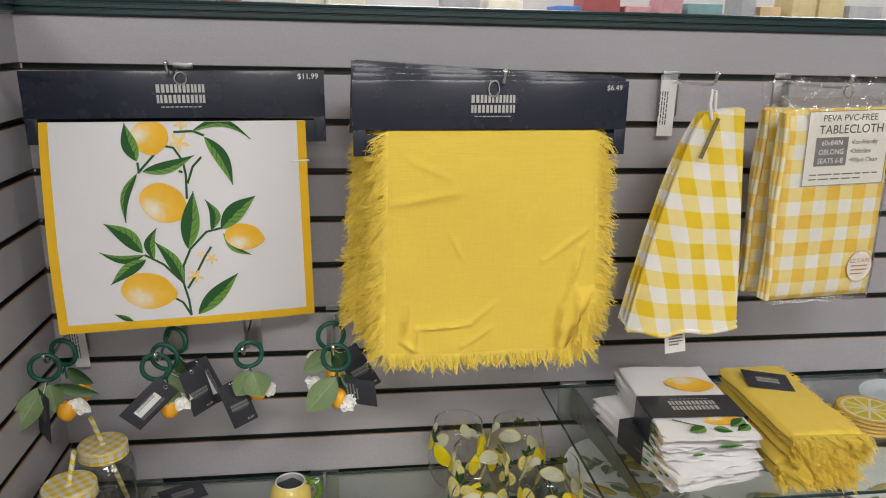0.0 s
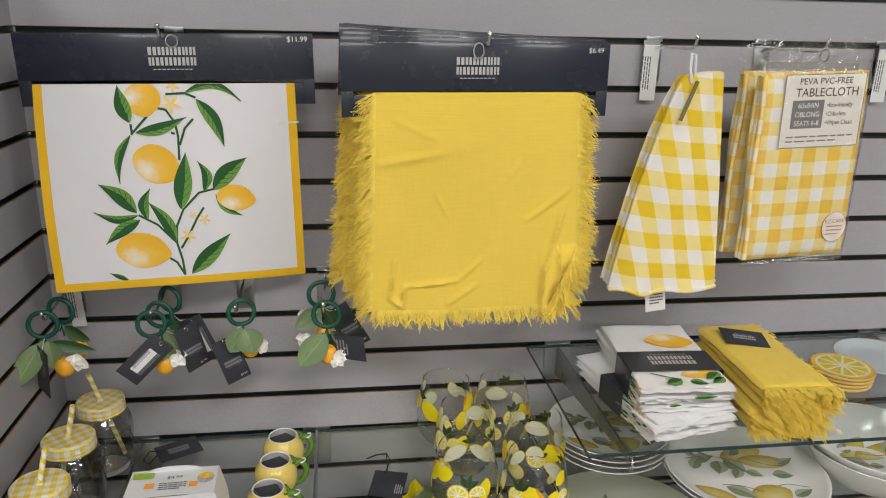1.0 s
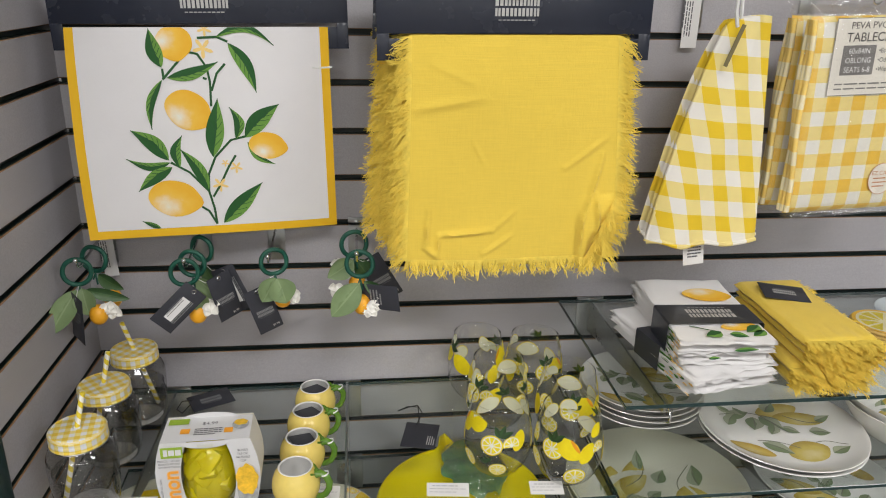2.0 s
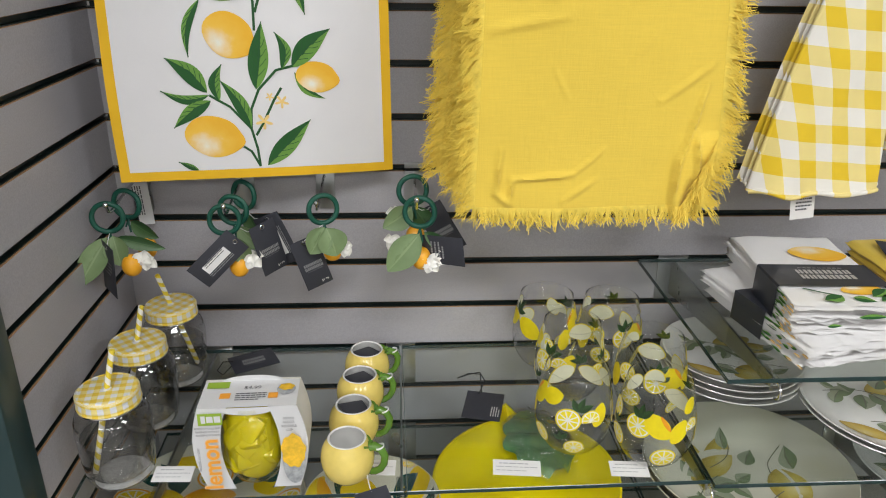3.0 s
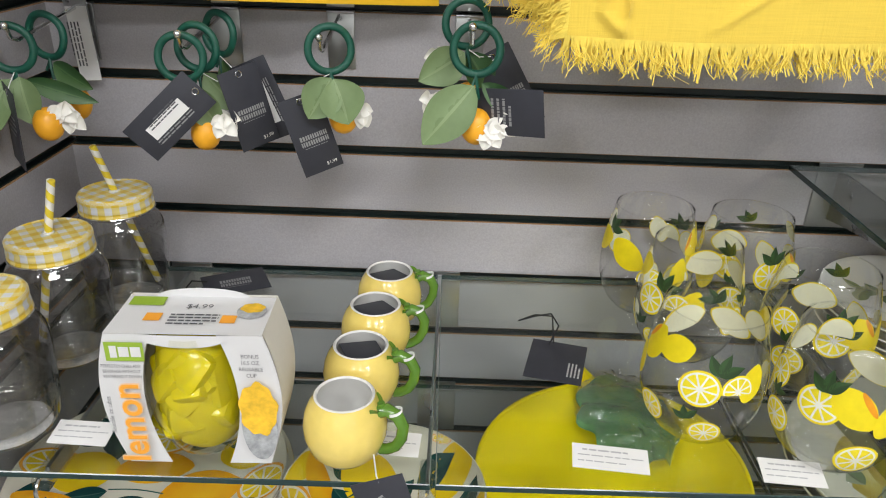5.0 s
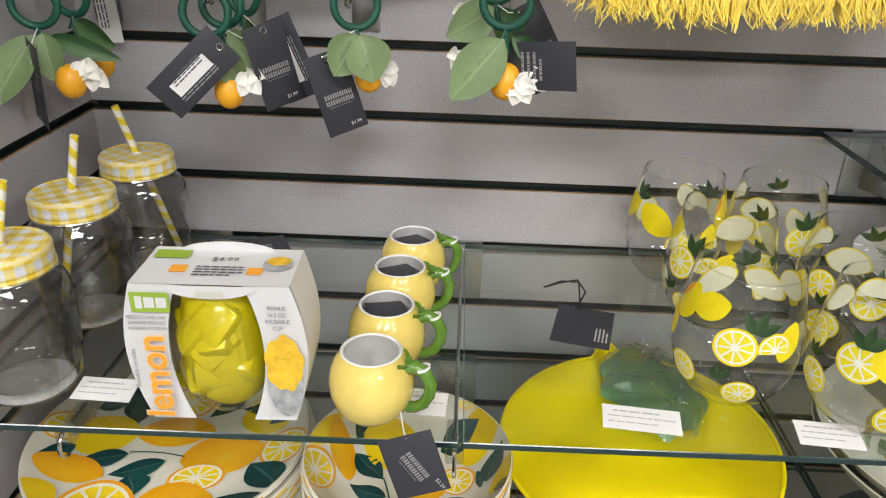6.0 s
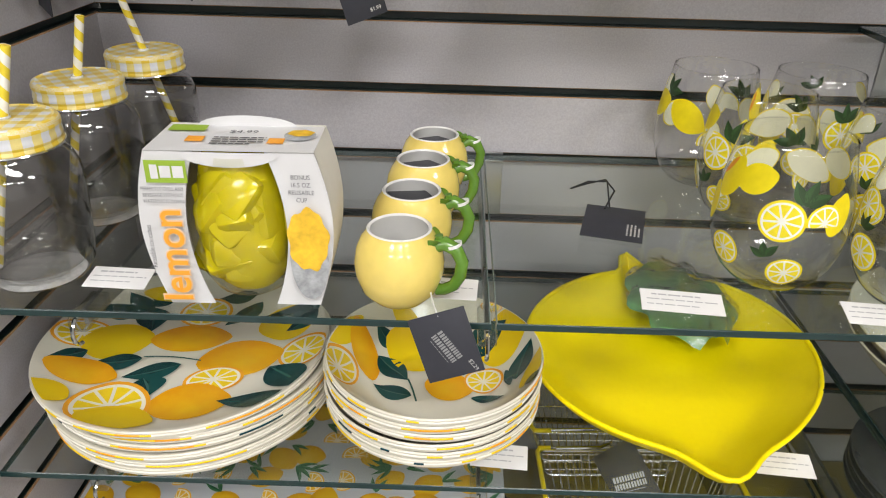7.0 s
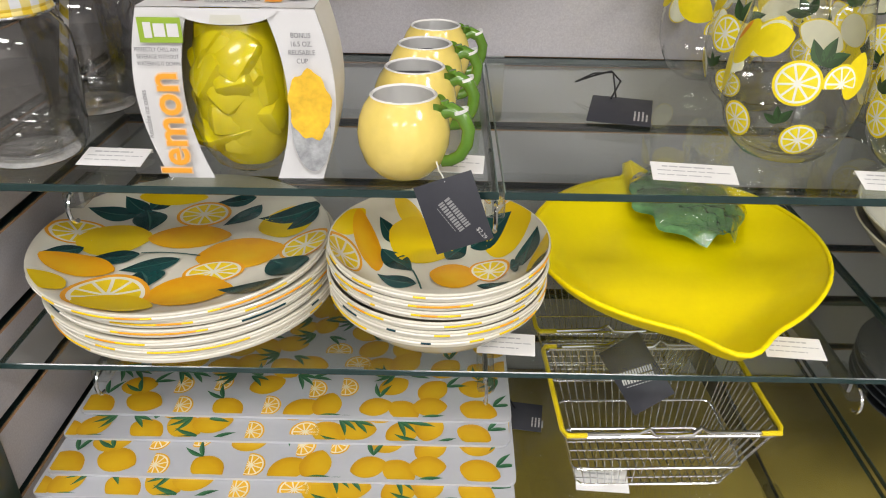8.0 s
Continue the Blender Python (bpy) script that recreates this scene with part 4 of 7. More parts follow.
def leaf_solid(m, base, tip, width, cup, mat=0, sag=0.0):
    b, t = Vector(base), Vector(tip)
    d = t - b
    side = d.cross(Vector((0, -1, 0.15)))
    side = side.normalized() if side.length > 1e-6 else Vector((1, 0, 0))
    nrm = side.cross(d).normalized()

    def fn(u, v):
        half = width * 0.5 * math.sin(math.pi * v ** 0.85) ** 0.8 if 0 < v < 1 else 0.0
        s = 2 * u - 1
        return b + d * v + side * s * half + nrm * (cup * (s * s) * half + sag * math.sin(math.pi * v))
    m.grid(fn, 6, 12, mat, lambda u, v: (2 * u - 1, v))


def blossom(m, at, size, rnd):
    c = Vector(at)
    for i in range(5):
        a = 2 * math.pi * i / 5 + rnd.random()
        tip = c + Vector((math.cos(a) * size, -size * 0.3, math.sin(a) * size * 0.8 - size * 0.6))
        leaf_solid(m, c, tip, size * 1.0, 0.5, 0, 0.003)


def napkin_ring(x, y, z, label, swing=0.0, tag="none", tag_turn=(0, 0, 0), tag_at=(0, 0, 0), leaves=(), fruit=None, petals=(), roll=0.0):
    p = thing("napkin_ring", label, "napkin ring", (x, y, z), (0, roll, swing), group="napkin rings on hooks")
    p.scale = (0.93, 0.93, 0.93)
    part("ring", Mesh().tube([(0.0205 * math.cos(a), 0.0008 * math.sin(3 * a), 0.0212 * math.sin(a)) for a in [2 * math.pi * i / 36 for i in range(36)]], 0.0037, 10, closed=True), RING_GREEN, p)
    stalk = Mesh()
    stalk.tube([(0.0, -0.001, -0.020), (0.002, -0.004, -0.030), (0.004, -0.005, -0.042)], 0.0016, 6)
    stalk.tube([(0.001, -0.001, -0.022), (-0.003, -0.005, -0.034)], 0.0014, 6)
    part("stalk", stalk, RING_GREEN, p)
    for base, tip, w, deep in leaves:
        m = Mesh()
        leaf_solid(m, base, tip, w, 0.35, 0, 0.003)
        part("leaf", m, LEAF_DEEP if deep else LEAF_SAGE, p, smooth=80)
    if fruit:
        prof = [(0.0001, 0.0)] + [(0.0142 * math.sin(a) ** 0.9, 0.015 - 0.0165 * math.cos(a)) for a in [0.25 + 0.29 * i for i in range(10)]] + [(0.0001, 0.032)]
        part("fruit", Mesh().lathe(prof, 20, at=fruit), ORANGE_FRUIT, p, "orange-yellow fruit")
    rnd = random.Random(int(x * 1000))
    for at in petals:
        m = Mesh()
        blossom(m, at, 0.0145, rnd)
        part("flower", m, PETAL, p, "white fabric flower", smooth=80)
    if tag != "none":
        t = part("swing_tag", Mesh().box((-0.0205, -0.0004, -0.082), (0.0205, 0.0004, 0.0), 0, 0.0002), TAG_CARD, p, "charcoal swing tag")
        t.matrix_basis = pose(*tag_at, *tag_turn)
        part("eyelet", Mesh().tube([(0.003 * math.cos(a), -0.0008, -0.006 + 0.003 * math.sin(a)) for a in [2 * math.pi * i / 12 for i in range(12)]], 0.0006, 5, closed=True), CHROME, t)
        if tag == "sticker":
            s = part("sticker", Mesh().box((-0.0070, -0.0009, -0.066), (0.0070, -0.0005, -0.022)), PAPER, t, "white warning sticker", smooth=0)
            text_bars(t, pose(-0.003, -0.0012, -0.044, 90, 90, 0), 3, 0.036, 0.003, seed=2)
            text_bars(t, pose(0.012, -0.0008, -0.044, 90, 90, 0), 3, 0.046, 0.0028, ink=DIM_INK, seed=6)
        elif tag == "front":
            brand_bars(t, pose(0.001, -0.0007, -0.046, 90, 0, 0), 0.028, ink=DIM_INK)
            letters("$1.99", 0.005, CARD_INK, t, pose(0.010, -0.0007, -0.075, 90), "price")
        elif tag == "edge":
            text_bars(t, pose(0.0, -0.0007, -0.030, 90), 4, 0.024, 0.006, ink=DIM_INK, seed=9)
        v = t.matrix_basis @ Vector((0, 0, -0.005))
        part("string", Mesh().tube([(0.0, -0.002, -0.022), ((v.x) * 0.5, v.y * 0.5 - 0.004, -0.030), v[:]], 0.0005, 5), WHITE_CORD, p, "white tag string")
    return p


napkin_ring(0.033, -0.132, 1.138, "green napkin ring with sage leaves, orange fruit and dark tag", 10, "edge", (0, 10, -58), (-0.003, -0.020, -0.032),
            [((-0.004, -0.004, -0.028), (-0.050, -0.020, -0.095), 0.036, False), ((0.004, -0.004, -0.026), (0.010, -0.010, -0.072), 0.034, False), ((0.008, -0.002, -0.030), (0.072, -0.004, -0.052), 0.020, True)],
            (0.024, -0.010, -0.086), [(0.040, -0.010, -0.054), (0.046, -0.006, -0.062)])
napkin_ring(0.044, -0.090, 1.142, "green napkin ring with dark leaves behind another ring", -14, "none", leaves=[((0.004, -0.002, -0.026), (0.045, 0.0, -0.050), 0.024, True)], fruit=(0.026, -0.004, -0.080))
napkin_ring(0.185, -0.138, 1.136, "green napkin ring with a charcoal tag bearing a white sticker", 8, "sticker", (0, 47, 6), (0.017, -0.014, -0.024),
            [((0.006, -0.002, -0.026), (0.030, 0.004, -0.072), 0.030, False)], (0.014, 0.006, -0.090), [(0.034, 0.002, -0.060)])
napkin_ring(0.192, -0.115, 1.141, "green napkin ring hanging between two others", -12, "front", (0, -14, 50), (0.042, -0.004, -0.016),
            [((0.006, -0.002, -0.024), (0.040, 0.006, -0.060), 0.030, False)], None, [(0.030, -0.002, -0.062)])
napkin_ring(0.196, -0.060, 1.144, "green napkin ring at the hook root with folded tag", -30, "sticker", (0, -24, 20), (0.050, -0.014, -0.020),
            [((0.004, -0.002, -0.026), (0.034, 0.0, -0.070), 0.030, True)])
napkin_ring(0.313, -0.125, 1.145, "green napkin ring with two broad sage leaves and a tag", 18, "front", (0, -17, 4), (-0.032, 0.004, -0.044),
            [((0.0, -0.004, -0.026), (-0.024, -0.008, -0.064), 0.040, False), ((0.002, -0.008, -0.026), (0.014, -0.014, -0.070), 0.044, False)], (0.012, 0.004, -0.082), [(0.028, 0.0, -0.058)])
napkin_ring(0.441, -0.175, 1.158, "green napkin ring with a sage leaf, orange fruit and white flowers", -6, "edge", (0, -98, -30), (-0.008, 0.008, -0.056),
            [((0.0, -0.006, -0.030), (-0.044, -0.016, -0.084), 0.042, False), ((0.006, -0.002, -0.028), (0.050, 0.004, -0.060), 0.022, True)],
            (0.003, -0.004, -0.082), [(0.016, -0.010, -0.066), (0.026, -0.008, -0.058)])
napkin_ring(0.433, -0.125, 1.171, "green napkin ring with leaves behind the foremost one", 12, "front", (0, -30, -12), (0.022, 0.0, -0.026),
            [((-0.002, -0.004, -0.026), (-0.046, -0.006, -0.052), 0.036, False), ((0.002, 0.0, -0.026), (0.026, 0.004, -0.064), 0.030, True)], (0.004, 0.0, -0.086), [(-0.034, -0.006, -0.066), (-0.028, 0.002, -0.028)])

# ---- goods on the middle glass shelf ----
JAR_GLASS = thin_glass("jar_glass", (0.845, 0.845, 0.840), 0.02, 2.2, 0.25, 30.0)
LID_CHECK = gingham("lid_check", (0.72, 0.50, 0.03), (0.74, 0.61, 0.22), (0.66, 0.67, 0.70), 0.0150, 900.0, 0.35)


def straw_stripe():
    t = Tree("striped_straw")
    u, v = t.uv()
    s = t.math("LESS_THAN", t.math("FRACT", t.math("ADD", u, t.math("MULTIPLY", v, 62.0))), 0.5)
    t.set(Base_Color=t.mix(s, (0.82, 0.80, 0.74), (0.80, 0.62, 0.04)), Roughness=0.45)
    return t.mat


STRAW = straw_stripe()
# Blotchy pale colour imitates light refracted in the jar's clear thick bottom.
BASE_REFRACTION = surface("jar_base_refraction", (0.62, 0.62, 0.61), 0.2, var=0.5, scale=60, bump=0.8, bscale=70, dist=0.004)
MUG_GLAZE = surface("yellow_mug_glaze", (0.80, 0.62, 0.16), 0.16, var=0.10, scale=30, fine=120, bump=0.35, bscale=110, dist=0.0008, coat=0.5)
MUG_INSIDE = surface("white_mug_inside", (0.70, 0.69, 0.66), 0.2, var=0.05, coat=0.4)
MUG_HANDLE = surface("green_mug_handle", (0.10, 0.22, 0.025), 0.22, var=0.2, scale=60, coat=0.5, bump=0.3, bscale=160)
WINE_GLASS = thin_glass("wine_glass", (0.988, 0.99, 0.988), 0.012, 1.6)
GLASS_LEMON = translucent(surface("glass_print_lemon", (0.93, 0.76, 0.012), 0.35, var=0.12, scale=50), 0.2)
GLASS_BLUSH = translucent(surface("glass_print_orange", (0.86, 0.36, 0.015), 0.35, var=0.2, scale=60), 0.2)
GLASS_PALE = translucent(surface("glass_print_pale", (0.78, 0.78, 0.60), 0.5, var=0.08, scale=60), 0.2)
GLASS_SLICE = translucent(slice_print("glass_print_slice", (0.93, 0.76, 0.012), (0.88, 0.88, 0.82), (0.93, 0.78, 0.02), 9, 0.5), 0.2)
GLASS_LEAF = leaf_print("glass_print_leaf", (0.018, 0.045, 0.012), (0.03, 0.075, 0.02), (0.03, 0.06, 0.02), 0.4)


def mason_jar(x, y, label, lean=(0.0, 0.0), turn=0.0):
    j = thing("mason_jar", label, "jar", (x, y, SHELF_A), (0, 0, turn), group="lidded drinking jars")
    j.scale = (0.93, 0.93, 1.0)
    outer = [(0.0001, 0.001), (0.030, 0.001), (0.038, 0.004), (0.0425, 0.012), (0.0448, 0.028), (0.0460, 0.045), (0.0470, 0.062), (0.0474, 0.076), (0.0462, 0.088), (0.0425, 0.0965), (0.0375, 0.1015), (0.0348, 0.106), (0.0345, 0.118)]
    part("glass_body", Mesh().lathe(outer, 44), JAR_GLASS, j, "clear glass body")
    inner = [(0.0001, 0.0065), (0.024, 0.0065), (0.033, 0.009), (0.040, 0.018), (0.0435, 0.032), (0.0435, 0.046), (0.0425, 0.064)]
    part("glass_lining", Mesh().lathe(inner, 40), JAR_GLASS, j)
    part("base_disc", Mesh().lathe([(0.0001, 0.0015), (0.029, 0.0016), (0.0345, 0.0034), (0.031, 0.0052), (0.018, 0.0062), (0.0001, 0.0060)], 30), BASE_REFRACTION, j, "opaque pale disc for the refraction in the thick glass bottom")
    lid = Mesh().lathe([(0.0345, 0.107), (0.0385, 0.1065), (0.0392, 0.1085), (0.0382, 0.1105), (0.0390, 0.1130), (0.0386, 0.1155), (0.0380, 0.1175), (0.0388, 0.1195), (0.0388, 0.1225), (0.0372, 0.1250), (0.0350, 0.1258), (0.0338, 0.1248), (0.0001, 0.1250)], 48)
    lid.uv = [((0.039 * math.atan2(p[1], p[0]), p[2]) if p[2] < 0.1235 else (p[0], p[1])) for p in lid.v]
    lid_ob = part("lid", lid, LID_CHECK, j, "yellow checked tin lid")
    part("lid_rim", Mesh().tube([(0.0392 * math.cos(a), 0.0392 * math.sin(a), 0.1068) for a in [2 * math.pi * i / 44 for i in range(44)]], 0.0011, 6, closed=True), CHROME, lid_ob)
    lx, ly = lean
    part("straw", Mesh().tube([(lx * k, ly * k, 0.125 + k) for k in (-0.115, -0.08, -0.04, 0.0, 0.025, 0.050)], 0.0038, 12), STRAW, j, "white straw with yellow spiral stripes")
    part("grommet", Mesh().tube([(0.0046 * math.cos(a), 0.0046 * math.sin(a), 0.1256) for a in [2 * math.pi * i / 16 for i in range(16)]], 0.0012, 6, closed=True), MUG_INSIDE, lid_ob)
    # Thin wavy tubes added to imitate squiggly reflections on the shoulder.
    squiggles = Mesh()
    for k in range(7):
        a0 = -2.2 + 0.26 * k
        squiggles.tube([(0.0432 * math.cos(a0 + 0.10 * q), 0.0432 * math.sin(a0 + 0.10 * q), 0.0955 - 0.005 * abs(math.sin(2.0 * q + k))) for q in (0.0, 0.5, 1.0, 1.5, 2.0)], 0.0004, 6)
    part("embossed_lettering", squiggles, JAR_GLASS, j, "raised glass squiggles imitating reflections on the shoulder")
    return j


mason_jar(0.0837, -0.0921, "clear glass jar with yellow checked lid and striped straw", (-0.30, 0.04), 60)
mason_jar(0.0703, -0.1976, "clear glass jar with yellow checked lid and striped straw", (0.20, -0.18), 40)
mason_jar(0.0713, -0.3093, "clear glass jar with checked lid near shelf edge", (0.28, 0.02), 10)

# ---- boxed cup of ice cubes ----
CARTON = surface("white_carton", (0.64, 0.635, 0.635), 0.45, var=0.03)
CARTON_CREAM = surface("carton_inside", (0.72, 0.69, 0.62), 0.7, var=0.05)
CUP_PLASTIC = thin_glass("cup_plastic", (0.95, 0.95, 0.88), 0.06, 1.0)
CUBE_YELLOW = surface("yellow_cube_plastic", (0.58, 0.49, 0.003), 0.16, var=0.2, scale=40, trans=0.3)
BADGE_GREEN = surface("lime_green_ink", (0.28, 0.42, 0.035), 0.5, var=0.06)
ORANGE_INK = surface("orange_ink", (0.86, 0.36, 0.03), 0.5, var=0.06)
PALE_ORANGE = surface("pale_orange_ink", (0.80, 0.56, 0.34), 0.5)
PHOTO_GREY = surface("photo_grey_ink", (0.36, 0.37, 0.38), 0.5, var=0.7, scale=120, fine=260)
PHOTO_LEMON = surface("photo_yellow_ink", (0.80, 0.48, 0.03), 0.5, var=0.45, scale=110)

carton = thing("boxed_cup", "white carton holding a plastic cup of yellow ice cubes", "boxed cup", (0.2370, -0.3120, SHELF_A), (0, 0, 2))
CW, CH, CD = 0.1165, 0.118, 0.0285


def carton_half(v):
    """Half width of the bowed front at height share v."""
    return CW / 2 * (0.86 + 0.28 * math.sin(math.pi * (0.08 + 0.80 * v)))


def cup_half(v):
    return 0.0155 + 0.0200 * math.sin(math.pi * min(1, 0.10 + v * 0.78)) ** 0.8


for side, nm in ((-1, "front_panel"), (1, "front_panel")):
    def face(u, v, s=side):
        a, b = cup_half(v) - 0.001, carton_half(v)
        return (s * (a + (b - a) * u), -CD - 0.002 * v, v * CH)
    m = Mesh().grid(face, 6, 20)
    m.grid(lambda u, v: (face(u, v)[0], face(u, v)[1] + 0.0006, face(u, v)[2]), 6, 20)
    part(nm, m, CARTON, carton, smooth=0)
    m = Mesh().grid(lambda u, v: (side * carton_half(v), -CD + u * CD * 2.0, v * CH), 3, 20)
    part("side_panel", m, CARTON_CREAM, carton, smooth=30)
part("top_panel", Mesh().grid(lambda u, v: ((2 * u - 1) * carton_half(1) , -CD - 0.003 + v * (2 * CD), CH + 0.0005 - 0.001 * v), 14, 4), CARTON, carton, smooth=0)
part("header", Mesh().blob(lambda x, y: (x, CD * 0.86, CH - 0.001 + y if y > 0 else CH - 0.001), 0, 0.0, 0.036, 0.0085, n=30, rings=2), CARTON, carton, "white rounded crest", smooth=0)
part("front_lip", Mesh().blob(lambda x, y: (x, -CD - 0.0036, CH - 0.0001 + (y if y < 0 else 0.0)), 0, 0.0, 0.033, 0.0105, n=30, rings=2), CARTON, carton, smooth=0)
part("back_panel", Mesh().grid(lambda u, v: ((2 * u - 1) * carton_half(v), CD, v * CH), 6, 12), CARTON_CREAM, carton, smooth=0)
cup_prof = [(0.0001, 0.001), (0.018, 0.001), (0.027, 0.007), (0.0355, 0.022), (0.0405, 0.042), (0.0415, 0.058), (0.040, 0.076), (0.0365, 0.094), (0.033, 0.108), (0.0325, 0.114)]
cup = part("cup", Mesh().lathe(cup_prof, 44, at=(0, -0.001, 0)), CUP_PLASTIC, carton, "clear plastic stemless cup")
rnd = random.Random(12)
n_cubes = 0
while n_cubes < 26:
    h = rnd.uniform(0.024, 0.094)
    rr = rnd.uniform(0.0165, 0.0195) if 0.035 < h < 0.082 else rnd.uniform(0.010, 0.013)
    a = rnd.uniform(math.pi, 2 * math.pi)
    m = Mesh()
    size = rnd.uniform(0.018, 0.023)
    m.box((-size, -size * 0.8, -size * 0.6), (size, size * 0.8, size * 0.6), 0, 0.0060)
    ob = part("ice_cube", m, CUBE_YELLOW, cup, "translucent yellow ice cube" if n_cubes == 0 else "")
    ob.matrix_basis = pose(rr * math.cos(a), rr * math.sin(a) * 0.95 - 0.001, h, rnd.uniform(0, 180), rnd.uniform(0, 180), rnd.uniform(0, 180))
    n_cubes += 1
part("cube_filling", Mesh().lathe([(0.0001, 0.005), (0.018, 0.006), (0.024, 0.012), (0.031, 0.026), (0.0345, 0.044), (0.0352, 0.058), (0.034, 0.076), (0.031, 0.094), (0.0275, 0.106), (0.0001, 0.108)], 30, at=(0, -0.0005, 0)), CUBE_YELLOW, cup)
yf = -CD - 0.0042
FACE = pose(0, yf, 0, 90)
part("badge", Mesh().rect(flat(), -0.056, 0.096, -0.0285, 0.112), BADGE_GREEN, carton, "lime green maker's badge", smooth=0, at=FACE)
part("badge_mark", Mesh().rect(flat(), -0.0525, 0.0990, -0.0475, 0.1090).rect(flat(), -0.0462, 0.0998, -0.0390, 0.1082).rect(flat(), -0.0377, 0.0998, -0.0305, 0.1082), CARTON, carton, smooth=0, at=pose(0, yf - 0.0003, 0, 90))
for i, w in enumerate(("PERFECTLY CHILL ANY", "BEVERAGE WITHOUT", "WATERING IT DOWN")):
    letters(w, 0.0039, INK, carton, pose(-0.0465, yf, 0.0915 - 0.0046 * i, 90), squeeze=0.72)
letters("lemon", 0.0290, PALE_ORANGE, carton, pose(-0.0455, yf - 0.0003, 0.041, 90, -90, 0), bold=0.045)
letters("lemon", 0.0290, ORANGE_INK, carton, pose(-0.0455, yf - 0.0009, 0.041, 90, -90, 0), bold=0.014)
letters("Reusable ice cubes", 0.0052, INK, carton, pose(-0.0600, yf, 0.048, 90, -90, 0), squeeze=0.85)
for i, w in enumerate(("BONUS", "16.5 OZ.", "REUSABLE", "CUP")):
    letters(w, 0.0046, INK, carton, pose(0.0465, yf, 0.1015 - 0.0055 * i, 90), squeeze=0.85)
part("photo_glass", Mesh().blob(flat(), 0.0490, 0.040, 0.0135, 0.037, n=26, rings=2, shape=lambda a: 1 - 0.12 * math.sin(a) ** 2), PHOTO_GREY, carton, "printed picture of a glass", smooth=0, at=FACE)
part("photo_fruit", Mesh().blob(flat(), 0.0492, 0.055, 0.0142, 0.024, n=40, rings=3, shape=lambda a: 1 + 0.05 * math.sin(9 * a) + 0.04 * math.sin(5 * a + 1)), PHOTO_LEMON, carton, "printed yellow fruit", smooth=0, at=pose(0, yf - 0.0003, 0, 90))
TOPF = pose(0, 0, CH + 0.0011)
letters("$4.99", 0.0090, INK, carton, pose(0.002, 0.007, CH + 0.0012), "price")
text_bars(carton, pose(0.002, -0.005, CH + 0.0012), 4, 0.036, 0.0042, seed=14)
part("top_badge", Mesh().rect(flat(), -0.052, 0.008, -0.026, 0.021), BADGE_GREEN, carton, smooth=0, at=TOPF)
part("top_mark", Mesh().rect(flat(), -0.034, -0.014, -0.022, -0.003), ORANGE_INK, carton, "orange print block", smooth=0, at=TOPF)
part("top_mark", Mesh().rect(flat(), 0.022, -0.016, 0.033, -0.005), ORANGE_INK, carton, "orange print block", smooth=0, at=TOPF)
part("top_photo_cup", Mesh().blob(flat(), 0.042, 0.002, 0.011, 0.013, n=24, rings=2, shape=lambda a: 1 - 0.10 * math.sin(a) ** 2), PHOTO_GREY, carton, "printed picture of a cup", smooth=0, at=TOPF)
part("top_photo", Mesh().blob(flat(), 0.042, 0.006, 0.009, 0.007, n=24, rings=2, shape=lambda a: 1 + 0.07 * math.sin(6 * a)), PHOTO_LEMON, carton, "printed yellow cubes", smooth=0, at=pose(0, 0, CH + 0.0014))


# ---- lemon mugs ----
def lemon_mug(x, y, label, turn, tag):
    g = thing("lemon_mug", label, "mug", (x, y, SHELF_A), (0, 0, turn), group="lemon mugs in a row")
    prof = [(0.0001, 0.0), (0.014, 0.0), (0.0205, 0.003), (0.0285, 0.012), (0.0325, 0.025), (0.0328, 0.034), (0.0310, 0.044), (0.0275, 0.052), (0.0240, 0.0570), (0.0235, 0.0590)]
    part("body", Mesh().lathe(prof, 40), MUG_GLAZE, g, "glossy dimpled yellow glaze")
    part("inside", Mesh().lathe([(0.0235, 0.0590), (0.0222, 0.0598), (0.0208, 0.0585), (0.0235, 0.0520), (0.0285, 0.040), (0.029, 0.028), (0.024, 0.012), (0.0001, 0.006)], 40), MUG_INSIDE, g, "white glazed inside")
    hp = [(0.026, 0, 0.048), (0.034, 0, 0.051), (0.042, 0, 0.047), (0.0465, 0, 0.038), (0.0455, 0, 0.027), (0.041, 0, 0.018), (0.034, 0, 0.0135), (0.028, 0, 0.0125)]
    hd = part("handle", Mesh().tube(hp, lambda t: 0.0044 + 0.0014 * (1 - t) ** 2, 10), MUG_HANDLE, g, "green branch handle")
    m = Mesh()
    leaf_solid(m, (0.030, -0.002, 0.050), (0.024, -0.012, 0.058), 0.009, 0.3, 0, 0.001)
    leaf_solid(m, (0.030, 0.002, 0.050), (0.022, 0.012, 0.057), 0.008, 0.3, 0, 0.001)
    m.tube([(0.027, 0, 0.046), (0.030, 0, 0.053), (0.029, 0, 0.057)], 0.0030, 8)
    part("leaf", m, MUG_HANDLE, hd, smooth=70)
    knot = Mesh()
    for k in range(3):
        knot.tube([(0.040 + 0.0055 * math.cos(a), 0.0055 * math.sin(a), 0.0515 + 0.002 * math.cos(a) - k * 0.0009) for a in [2 * math.pi * i / 12 for i in range(12)]], 0.00045, 5, closed=True)
    part("tie", knot, WHITE_CORD, hd, "white tag cord")
    if tag == "inside":
        t = part("swing_tag", Mesh().box((-0.0165, -0.0004, -0.018), (0.0165, 0.0004, 0.018), 0, 0.0002), TAG_CARD, g, "charcoal swing tag pushed inside")
        t.matrix_basis = pose(0.001, 0.0015, 0.0515, 84, 5, 25)
    return g


